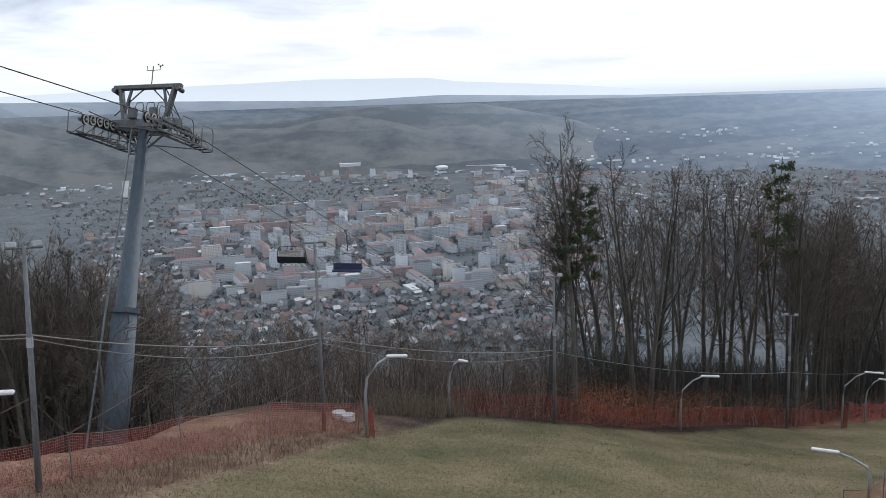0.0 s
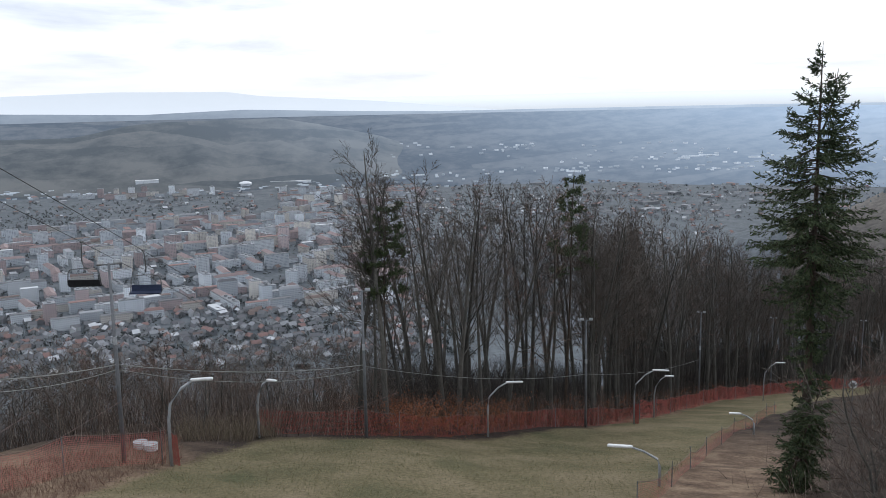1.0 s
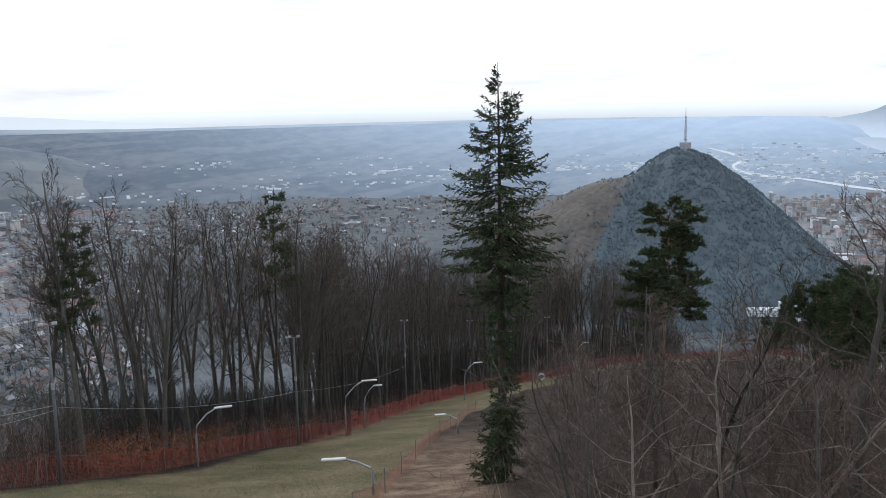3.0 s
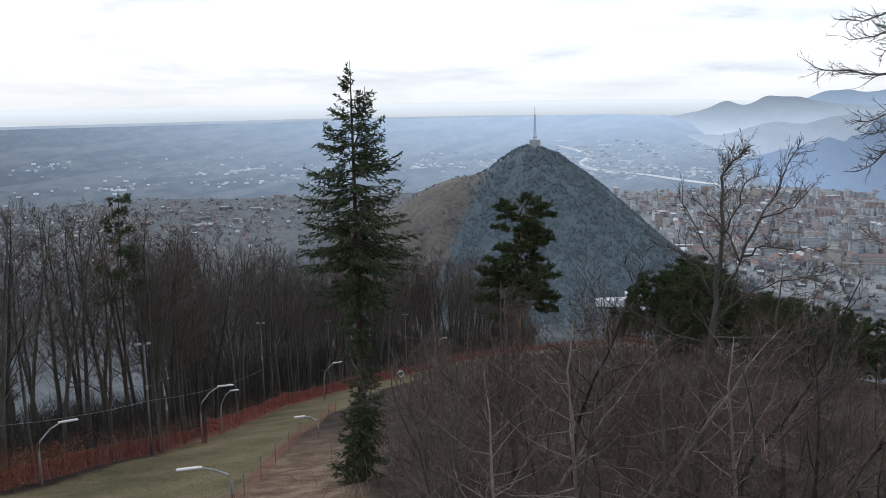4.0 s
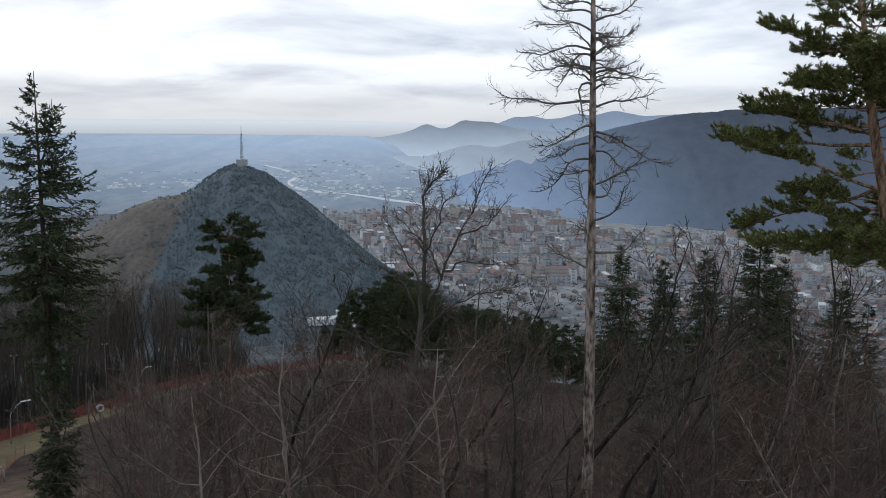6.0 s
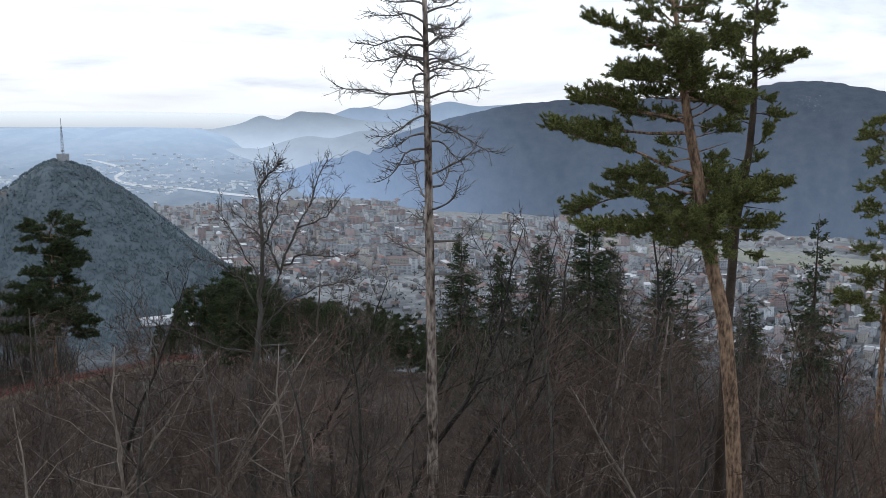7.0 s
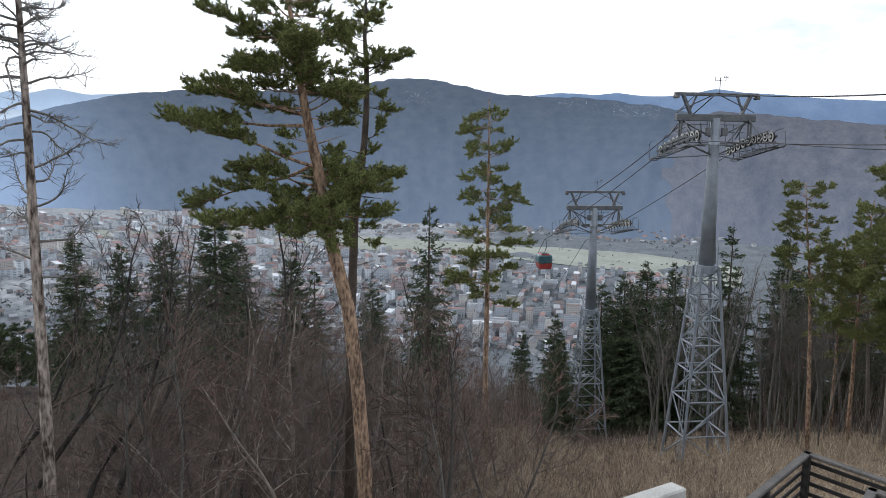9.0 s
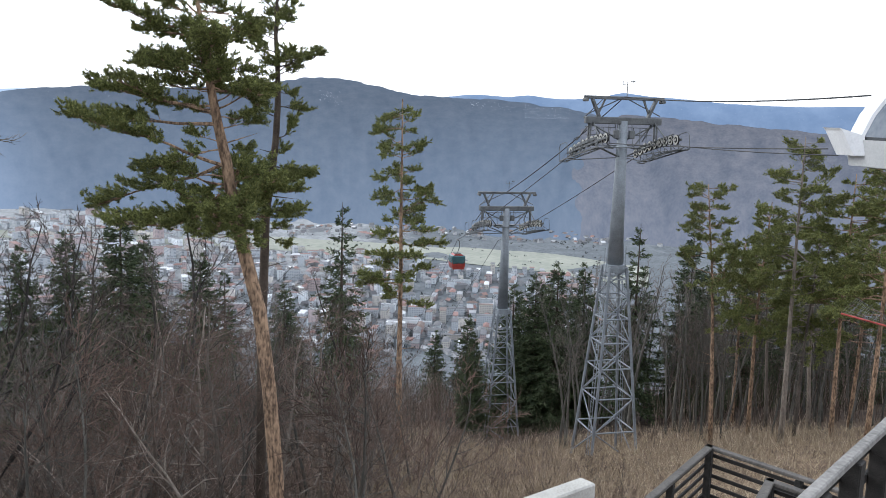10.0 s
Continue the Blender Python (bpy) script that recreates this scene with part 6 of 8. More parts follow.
def forked_tree():
    """A dark leafless tree whose stem splits low into sinuous limbs. Limbs by direction and height angle, 28 m away."""
    random.seed(137)
    base = at(56.4, 28)
    ob = thing("bare_tree", "dark leafless tree forking into sinuous limbs above the scrub", "tree", Matrix.Translation(base), group="bare trees")
    T, C = Shape(), Shape()
    lines = [[(56.48, -16.28), (56.99, -14.22), (57.08, -12.98), (57.36, -10.07), (57.42, -6.95), (57.28, -4.47), (57.89, -3.54), (58.59, -2.92)], [(57.12, -12.77), (57.59, -11.52), (58.5, -9.63), (59.68, -6.72), (60.48, -5.47), (61.04, -3.63), (61.62, -2.4)], [(57.36, -10.48), (56.4, -8.83), (55.55, -6.97), (54.74, -5.72)], [(59.59, -6.93), (60.7, -6.6), (61.7, -5.87), (62.48, -4.84)], [(57.04, -13.39), (58.74, -11.7), (60.79, -10.61), (63.43, -10.12)], [(56.89, -11.74), (56.2, -10.08), (54.93, -9.06), (53.24, -8.44)], [(58.7, -9.22), (59.93, -8.57), (61.36, -8.75), (62.99, -8.81)], [(57.39, -7.99), (58.04, -6.74), (58.63, -4.87), (59.43, -4.25)], [(56.68, -14.63), (54.97, -14.25), (53.25, -13.44), (51.97, -12.83)], [(57.2, -14.21), (59.2, -14.15), (61.28, -13.87), (63.3, -12.87)], [(58.5, -9.63), (57.85, -7.98), (56.59, -6.75), (55.75, -5.92)]]
    for k, line in enumerate(lines):
        off = 0.0 if k == 0 else random.uniform(-1.6, 1.6)
        pts = [at(az, 28 + off * i / (len(line) - 1), el=el) - base for i, (az, el) in enumerate(line)]
        if k == 0:
            pts.insert(0, Vector((0, 0, -0.4)))
        # a smoother, slightly crooked line through those places
        fine = []
        for a, b in zip(pts, pts[1:]):
            for i in range(3):
                fine.append(a.lerp(b, i / 3) + (rv(0.035) if i else Vector((0, 0, 0))))
        fine.append(pts[-1])
        r0 = 0.125 if k == 0 else (0.055 if k == 1 else 0.030)
        n = len(fine)
        T.tube(fine, [r0 * (1 - 0.9 * (i / (n - 1)) ** 0.8) + 0.006 for i in range(n)], 7)
        total = sum((b - a).length for a, b in zip(fine, fine[1:]))
        count = int(total * 7)
        for j in range(count):
            tt = (0.42 if k == 0 else 0.15) + (0.58 if k == 0 else 0.85) * (j + random.random()) / count
            u, e = along(fine, min(tt, 0.99))
            l2 = random.uniform(0.35, 1.15) * (1.15 - 0.5 * tt)
            sub = limb_path(u, (aside(e, random.uniform(25, 60)) + Vector((0, 0, 0.25))).normalized(), l2, 4, 0.24, 0.08)
            C.tube(sub, [0.012, 0.009, 0.007, 0.006, 0.004], 3, False)
            for _ in range(5):
                v, g = along(sub, random.uniform(0.15, 0.98))
                w = aside(g, random.uniform(20, 55)) + Vector((0, 0, 0.15))
                end = v + w * l2 * random.uniform(0.25, 0.55)
                C.spike(v, end, 0.008)
                for _ in range(2):
                    v2 = v.lerp(end, random.uniform(0.3, 0.9))
                    C.spike(v2, v2 + aside(w.normalized(), 35) * l2 * 0.2, 0.006)
    part("trunk", T, BARK, ob, smooth=True)
    part("crown", C, TWIG, ob, "fine dark leafless twigs")


forked_tree()
used = set()


def stand(kinds, k, az, r, size, turn):
    ob = kinds[k]
    if ob.name in used:
        ob = copy_thing(ob, Matrix.Identity(4))
    used.add(kinds[k].name)
    place(ob, az, r, turn, size)


random.seed(61)
# the tall wood behind the ski run
top_az = [4, 5.8, 8.28, 10, 12, 16, 20, 24, 26.5, 29.5, 33, 39.6, 44, 50]
top_el = [-12, -3.4, -1.9, -3.6, -3.4, -4.5, -5.2, -6.6, -6.7, -8.0, -8.4, -7.9, -9.2, -12]
front = [(6.3, 49, -3.5), (8.2, 48.5, -1.9), (7.3, 50, -4.4), (9.2, 52, -3.8), (12.0, 54, -3.4), (13.2, 56, -4.6), (14.5, 57, -5.4), (16.1, 58, -4.4), (17.6, 60, -5.2), (19.0, 62, -5.6), (21.4, 66, -5.5), (22.8, 70, -6.6)]
for k, (az, r, el) in enumerate(front):
    stand(BEECH, k % 4, az, r, height_for(az, r, el) / 16, 50 * k)
for k in range(46):
    az = 7.5 + 36.5 * random.random() ** 0.75
    r = np.interp(az, PISTE_AZ, PISTE_OUT) + random.uniform(3.5, 24)
    el = np.interp(az, top_az, top_el) - abs(random.gauss(0.3, 1.1))
    stand(BEECH, random.randrange(4), az, r, max(7, min(21, height_for(az, r, el))) / 16, random.uniform(0, 360))
for k in range(80):
    az = random.uniform(21, 45)
    r = np.interp(az, PISTE_AZ, PISTE_OUT) + random.uniform(3, 32)
    el = np.interp(az, top_az, top_el) - abs(random.gauss(0.2, 1.2))
    stand(BEECH, random.randrange(4), az, r, max(7, min(22, height_for(az, r, el))) / 16, random.uniform(0, 360))
# low bare wood behind the lift tower
for k in range(46):
    az = random.uniform(-33, 7) if k % 3 else random.uniform(-33, -19)
    r = random.uniform(37, 46) if az < -22 else random.uniform(46, 56)
    el = np.interp(az, [-33, -26.5, -24.8, -23, -18, -14, -8.6, -5.3, -1, 4, 7], [-6.0, -6.6, -7.4, -9.2, -12.1, -13, -14.6, -13.4, -15, -14.3, -13]) - abs(random.gauss(0, 0.8))
    h = height_for(az, r, el)
    stand(SHRUB if h < 9 else BEECH, random.randrange(2), az, r, max(3.0, min(14, h)) / (7 if h < 9 else 16), random.uniform(0, 360))
# single bare trees in the scrub
for az, r, el, k in ((58.9, 31, -7.5, 1), (66.2, 27, -3.8, 1), (69.4, 27, -4.6, 1), (71.4, 30, -5.2, 1), (79.3, 33, -2.6, 1), (48.6, 31, -6.4, 1), (76.8, 30, -7.6, 1), (64.6, 31, -7.6, 1), (92.6, 33, -9.0, 1)):
    stand(FORKED, 0, az, r, height_for(az, r, el) / 14, 80 * k + 3 * az)
for az, r, el, k in ((51.6, 34, -9.5, 0), (44.5, 32, -10.0, 2), (77.6, 27, -10.5, 3), (90.4, 32, -11.0, 2), (61.5, 33, -8.5, 2), (86.0, 30, -12, 1), (72.0, 30, -10.0, 3), (40.0, 38, -12, 0), (53.5, 26, -10.5, 3), (83.0, 27, -11.0, 2), (46.6, 26, -11.5, 3), (58.8, 24, -13.0, 2), (63.4, 25, -11.8, 3), (80.2, 25, -12.5, 2), (87.9, 26, -12.0, 3)):
    stand(SPRAWL, k, az, r, height_for(az, r, el) / 12, 80 * k + az)
random.seed(66)
for k in range(38):
    az, r = random.uniform(39, 97), random.uniform(21, 42)
    if on_piste(*at(az, r, 0).xy) > 0.1:
        continue
    stand(SPRAWL, k % 4, az, r, max(3.5, min(8.5, height_for(az, r, random.uniform(-16.5, -10.5) - (1.5 if az > 86 else 0)))) / 12, random.uniform(0, 360))
for k in range(58):
    az = random.uniform(38, 100)
    r = random.uniform(20, 60)
    if on_piste(*at(az, r, 0).xy) > 0.2 or (az > 97 and r < 62) or (az < 48 and r > 60):
        continue
    el = -12.5 - 5.0 * random.random() - (1.5 if az > 88 else 0)
    stand(SHRUB, k % 2, az, r, max(2.0, min(8, height_for(az, r, el))) / 7, random.uniform(0, 360))
for k in range(30):
    az, r = random.uniform(96, 114), random.uniform(31, 62)
    stand(SHRUB, k % 2, az, r, (random.uniform(0.8, 1.7) if az > 98.5 else random.uniform(1.8, 4.0)) / 7, random.uniform(0, 360))
for k in range(10):
    az, r = random.uniform(90, 97), random.uniform(30, 48)
    stand(SPRAWL, k % 4, az, r, random.uniform(3.0, 5.5) / 12, random.uniform(0, 360))
for k in range(24):
    az, r = random.uniform(109, 127), random.uniform(56, 85)
    stand(BEECH, k % 4, az, r, height_for(az, r, random.uniform(-12.5, -8.5)) / 16, random.uniform(0, 360))


def deep_woods():
    """The rest of the bare woods, tree behind tree."""
    tall = [bare_shapes(16, 201, first=0.36, limbs=13, reach=0.20, angle=30, fine=1, branches=4, twigs=3, hair=1.9, plain=True), bare_shapes(16, 202, first=0.28, limbs=14, reach=0.22, angle=34, fine=1, branches=4, twigs=3, lean=0.05, thick=0.008, hair=1.9, plain=True)]
    low = [bare_shapes(7, 203, first=0.05, limbs=12, reach=0.55, angle=54, wander=0.22, stem=0.12, fine=1, branches=4, twigs=3, thick=0.009, hair=1.4, plain=True)]
    random.seed(64)
    spots = []
    for _ in range(250):
        az = random.uniform(22, 46) if random.random() < 0.93 else random.uniform(9, 17)
        r = np.interp(az, PISTE_AZ, PISTE_OUT) + random.uniform(14, 62)
        el = np.interp(az, top_az, top_el) - 0.7 - abs(random.gauss(0, 1.6))
        p = at(az, r)
        spots.append((random.randrange(2), p, random.uniform(0, 360), max(6, min(22, height_for(az, r, el))) / 16))
    for _ in range(100):
        az, r = random.uniform(106, 128), random.uniform(60, 110)
        spots.append((random.randrange(2), at(az, r), random.uniform(0, 360), max(5, min(20, height_for(az, r, random.uniform(-12.5, -8.0)))) / 16))
    for _ in range(140):
        az = random.uniform(-34, 7) if random.random() < 0.6 else random.uniform(-34, -18)
        r = random.uniform(44, 58) if az < -22 else random.uniform(52, 84)
        el = np.interp(az, [-33, -26.5, -23, -18, -14, -5, 4, 7], [-6.5, -7.0, -9.8, -12.6, -13.5, -14.2, -14.8, -13.5]) - abs(random.gauss(0, 0.9))
        spots.append((2, at(az, r), random.uniform(0, 360), max(3, min(14, height_for(az, r, el))) / 7))
    for _ in range(70):
        az, r = random.uniform(-15, 8), random.uniform(50, 70)
        spots.append((2, at(az, r), random.uniform(0, 360), max(2.5, min(9, height_for(az, r, random.uniform(-16.5, -14.0)))) / 7))
    for _ in range(240):
        az, r = random.uniform(38, 108), random.uniform(26, 105)
        if on_piste(*at(az, r, 0).xy) > 0.1 or (az > 96 and r < 86):
            continue
        el = -12.6 - 5.5 * random.random() - (1.6 if az > 88 else 0)
        spots.append((2, at(az, r), random.uniform(0, 360), max(2.2, min(11, height_for(az, r, el))) / 7))
    wood_mesh("deep_woods", "dense leafless woods, tree behind tree, on the slopes", tall + low, spots, [BARK, TWIG])


deep_woods()


# ---- undergrowth that nobody could count ----
def stems(name, label, category, count, spot, low, high, material, radius=0.009, twigs=2, lean=0.25):
    S = Shape()
    for _ in range(count):
        az, r = spot()
        p = at(az, r, 0)
        if on_piste(p.x, p.y) > 0.35:
            continue
        p.z = ground_z(p.x, p.y) - 0.05
        h = random.uniform(low, high)
        d = Vector((random.gauss(0, lean), random.gauss(0, lean), 1)).normalized()
        S.spike(p, p + d * h, radius * random.uniform(0.8, 1.6))
        for _ in range(twigs):
            q = p + d * h * random.uniform(0.25, 0.85)
            S.spike(q, q + aside(d, random.uniform(18, 45)) * h * random.uniform(0.2, 0.45), radius * 0.7)
    ob = new(name, S.mesh(name, material))
    return tagged(ob, label, category, kind="stuff")


def patches(a0, a1, r0, r1, count):
    """Spots gathered in loose clumps."""
    centres = [(random.uniform(a0, a1), r0 + (r1 - r0) * random.random() ** 0.8, random.uniform(0.6, 2.2)) for _ in range(count)]

    def spot():
        a, r, w = random.choice(centres)
        return random.gauss(a, math.degrees(w / r)), abs(random.gauss(r, w)) + 0.1
    return spot


random.seed(71)
SCRUB_A = island_mat("scrub_brown", (0.030, 0.022, 0.018), (0.150, 0.110, 0.088), pale=(0.38, 0.32, 0.27))
SCRUB_D = island_mat("brush_dark", (0.026, 0.024, 0.022), (0.080, 0.071, 0.063))
STRAW = island_mat("dry_grass", (0.17, 0.13, 0.085), (0.52, 0.43, 0.30))
RUST = island_mat("rust_leaves", (0.15, 0.055, 0.03), (0.32, 0.135, 0.065))
stems("scrub", "dense leafless brown scrub on the slope", "scrub", 15000, patches(36, 106, 19, 80, 520), 0.4, 2.4, SCRUB_A, twigs=2, lean=0.75)
stems("undergrowth", "leafless brushwood under the trees", "scrub", 7000, lambda: (random.uniform(-36, 8), random.uniform(42, 70)), 0.7, 3.6, SCRUB_A)
stems("brushwood", "brown brushwood among the tall bare trees", "scrub", 9000, lambda: ((lambda a: (a, np.interp(a, PISTE_AZ, PISTE_OUT) + random.uniform(2, 26)))(random.uniform(4, 48))), 0.6, 2.8, SCRUB_A)
stems("thicket", "brown brush and tall weeds on the clearing", "scrub", 8500, patches(90, 122, 24, 66, 190), 0.4, 1.5, island_mat("thicket_brown", (0.080, 0.060, 0.044), (0.33, 0.26, 0.185), pale=(0.62, 0.52, 0.39)), 0.009, 2, 0.45)
stems("wood_thicket", "dark thin trunks standing close in the bare wood", "scrub", 6500, lambda: ((lambda a: (a, np.interp(a, PISTE_AZ, PISTE_OUT) + random.uniform(10, 75)))(random.uniform(23, 46))), 3.5, 8.5, SCRUB_D, 0.035, 3, 0.10)
stems("low_thicket", "dark saplings and brush behind the front trees", "scrub", 2600, lambda: ((lambda a: (a, np.interp(a, PISTE_AZ, PISTE_OUT) + random.uniform(8, 50)))(random.uniform(7, 22))), 1.5, 4.6, SCRUB_D, 0.026, 4, 0.22)
stems("slope_brush", "tall leafless brush down the slope", "scrub", 5000, lambda: ((lambda a: (a, random.uniform(86 if 98 < a < 112 else 66, 112)))(random.uniform(88, 127))), 2.0, 5.5, SCRUB_A, 0.014, 1, 0.15)
stems("run_brush", "tall leafless brush beside the far end of the run", "scrub", 2600, patches(38, 60, 55, 175, 90), 1.0, 3.4, SCRUB_A, 0.014, 2, 0.3)
stems("dry_grass", "long pale dry grass on the slope", "grass", 22000, lambda: (random.uniform(92, 128), random.uniform(17, 62)), 0.25, 0.85, STRAW, 0.009, 1, 1.0)
stems("tall_weeds", "pale reeds and weeds beside the ski run", "weeds", 1500, lambda: (random.uniform(-5.2, 1.0), random.uniform(43, 47)), 0.5, 1.4, island_mat("reeds_dry", (0.09, 0.07, 0.05), (0.28, 0.23, 0.165)), 0.009, 1, 0.35)
stems("bank_grass", "reddish dry grass on the bank by the net", "grass", 9000, lambda: ((lambda a: (a, np.interp(a, PISTE_AZ, PISTE_OUT) + random.uniform(-1, 8)))(random.uniform(-34, -5))), 0.15, 0.5, island_mat("dry_grass_reddish", (0.13, 0.08, 0.06), (0.29, 0.20, 0.15)), 0.010, 1, 0.6)


def turf():
    """Short, rough turf of the ski run, blade by blade where the eye is near."""
    S = Shape()
    for _ in range(26000):
        az, r = random.uniform(-27, 31), 22 + 30 * random.random() ** 1.2
        p = at(az, r, 0)
        if on_piste(p.x, p.y) < 0.4:
            continue
        p.z = ground_z(p.x, p.y) - 0.01
        S.spike(p, p + Vector((random.gauss(0, 0.05), random.gauss(0, 0.05), random.uniform(0.04, 0.12))), 0.012)
    tagged(new("turf", S.mesh("turf", island_mat("turf_blades", (0.075, 0.08, 0.035), (0.27, 0.225, 0.13)))), "short yellowish-green turf on the ski run", "grass", kind="stuff")


turf()


def rust_bushes():
    S = Shape()
    for _ in range(230):
        az = random.choice((random.gauss(9.5, 1.4), random.uniform(8, 24), random.gauss(14, 2.5), random.uniform(24, 46)))
        p = at(az, np.interp(az, PISTE_AZ, PISTE_OUT) + random.uniform(0.6, 5))
        for _ in range(10):
            clump(S, p + Vector((random.gauss(0, 0.5), random.gauss(0, 0.5), random.uniform(0.3, 2.0))), random.uniform(0.2, 0.5), 6, 0.3)
    tagged(new("rust_bushes", S.mesh("rust_bushes", RUST)), "beech saplings with rust-brown dry leaves behind the net", "bushes", kind="stuff")


rust_bushes()


# ---- lifts: towers, ropes, chairs, cabins ----
def frame_of(origin, az, slope=0.0):
    """Axes with y along compass az (tilted down by slope), x to its right."""
    a = radians(az)
    y = Vector((math.sin(a), math.cos(a), -slope)).normalized()
    x = Vector((math.cos(a), -math.sin(a), 0))
    z = x.cross(y)
    m = Matrix((x, y, z)).transposed().to_4x4()
    m.translation = origin
    return m


def hoop(s, c, w, h, axis, r=0.025):
    """A guard hoop that stands on c."""
    pts = [c - axis * w / 2, c - axis * w / 2 + Vector((0, 0, h * 0.8)), c - axis * w * 0.35 + Vector((0, 0, h)), c + axis * w * 0.35 + Vector((0, 0, h)), c + axis * w / 2 + Vector((0, 0, h * 0.8)), c + axis * w / 2]
    s.tube(pts, [r] * 6, 5)


def wheel(name, parent, c, radius, width, m):
    """A sheave with a rubber tread and pale flanges; its axle lies along m's x."""
    s = Shape()
    s.tube([(c[0] - width / 2, c[1], c[2]), (c[0] + width / 2, c[1], c[2])], [radius, radius], 14)
    w = part("sheave", s, RUBBER, parent)
    f = Shape()
    for k in (-1, 1):
        x0 = c[0] + k * (width / 2 + 0.006)
        ring = 14
        i = len(f.v)
        for q in range(ring):
            a = 2 * math.pi * q / ring
            for rr in (radius * 1.02, radius * 0.62):
                f.v.append(Vector((x0, c[1] + rr * math.cos(a), c[2] + rr * math.sin(a))))
        for q in range(ring):
            a, b = i + 2 * q, i + 2 * ((q + 1) % ring)
            f.f.append((a, b, b + 1, a + 1))
        f.rod((x0, c[1], c[2]), (x0 + k * 0.05, c[1], c[2]), radius * 0.25, 8)
    part("flange", f, SHEAVE, w, "pale worn rim")
    return w


def tower_head(ob, top, gauge, bar_w, bar_h, battery, count, steel, slope=0.0, drop=0.0):
    """Crossarm, upper lifting frame, sheave batteries with walkways, guard hoops and weather station, in the tower's axes."""
    g = gauge / 2
    z = top
    part("crossarm", Shape().box((gauge + 0.5, 0.38, 0.42), pose(0, 0, z), 0.04), steel, ob)
    # raised lifting frame
    up = z + bar_h
    part("lifting_beam", Shape().box((bar_w, 0.26, 0.2), pose(0, 0, up), 0.03), steel, ob)
    for k in (-1, 1):
        leg = Shape()
        leg.beam((k * bar_w * 0.30, 0, z + 0.15), (k * bar_w * 0.40, 0, up - 0.08), 0.30, 0.16, 0.02)
        leg.beam((k * bar_w * 0.34, 0, z + 0.15), (k * bar_w * 0.24, 0, up - 0.08), 0.10, 0.10)
        part("frame_leg", leg, steel, ob)
        part("end_roller", Shape().tube([(k * (bar_w / 2 - 0.1), -0.25, up - 0.16), (k * (bar_w / 2 - 0.1), 0.25, up - 0.16)], [0.11, 0.11], 10), STEEL_DARK, ob)
        part("brace", Shape().rod((k * bar_w * 0.46, 0.0, z + bar_h * 0.25), (k * 0.15, 0.05, up), 0.035, 5), steel, ob)
        part("brace", Shape().rod((k * g, 0.9, z + 0.1), (k * bar_w * 0.25, 0, up), 0.03, 5), steel, ob)
    for x in (-0.55, 0.0, 0.55):
        s = Shape()
        hoop(s, Vector((x, 0.35, z + 0.2 - drop)), 0.42, 0.95, Vector((1, 0, 0)))
        part("guard_hoop", s, steel, ob)
    for k in (-1, 1):
        b = thing_part("sheave_battery", ob, pose(k * g, 0, z - 0.18 - drop, -math.degrees(math.atan(slope))))
        n = Shape()
        n.beam((0.16 * k, -battery / 2, -0.10), (0.16 * k, battery / 2, -0.10), 0.05, 0.12)
        n.beam((0.16 * k, -battery / 4, 0.12), (0.16 * k, battery / 4, 0.12), 0.06, 0.16)
        for q in range(5):
            y = -battery / 2 + battery * (q + 0.5) / 5
            n.beam((0.16 * k, y, -0.10), (0.16 * k, y * 0.5, 0.12), 0.04, 0.06)
        part("rocker", n, steel, b)
        for q in range(count):
            y = -battery / 2 + battery * (q + 0.5) / count
            wheel("sheave", b, (0, y, 0.10 - 0.22 * (2 * y / battery) ** 2), battery / count * 0.44, 0.10, None)
        # grating steps below the battery, each tread by itself in the walkway
        w = Shape()
        for q in range(14):
            y = -battery / 2 + battery * (q + 0.5) / 14
            w.box((0.44, battery / 14 * 0.5, 0.03), pose(k * 0.44, y, -0.50 - 0.22 * (2 * y / battery) ** 2), 0.008)
        for x in (0.22, 0.68):
            w.beam((k * x, -battery / 2, -0.62), (k * x, battery / 2, -0.62), 0.05, 0.08)
        for q in range(7):
            y = -battery / 2 + battery * (q + 0.5) / 7
            w.rod((k * 0.22, y, -0.6), (k * 0.16, y * 0.9, -0.05), 0.025, 4)
            w.rod((k * 0.68, y, -0.6), (k * 0.2, y + battery / 14, -0.1), 0.018, 4)
        w.rod((-k * 0.2, -battery * 0.46, 0.25), (-k * 0.1, battery * 0.46, 0.2), 0.03, 5)
        part("walkway", w, steel, b)
        for q in range(3):
            h = Shape()
            hoop(h, Vector((k * 0.68, -battery * 0.38 + battery * 0.38 * q, -0.6)), battery * 0.22, 1.0, Vector((0, 1, 0)), 0.022)
            part("guard_rail", h, steel, b)
        for q in (-1, 1):
            part("hanger_brace", Shape().rod((0.3 * k, q * battery * 0.42, -0.6), (-k * (g - 0.3), q * 0.2, -0.75), 0.03, 5), steel, b)
    grid = Shape()
    for q in range(8):
        grid.box((1.9, 0.07, 0.035), pose(0, -0.63 + 0.18 * q, z - 0.32 - drop), 0.005)
    for k in (-1, 1):
        grid.beam((k * 0.9, -0.75, z - 0.38 - drop), (k * 0.9, 0.75, z - 0.38 - drop), 0.06, 0.08)
    part("platform", grid, steel, ob)
    for k in (-1, 1):
        part("cable_box", Shape().box((0.34, 0.24, 0.5), pose(k * 0.5, -0.2, z + 0.45 - drop), 0.03), steel, ob)
        part("knee_brace", Shape().rod((k * g, 0, z - 0.15), (k * 0.28, 0, z - 1.1), 0.05, 6), steel, ob)
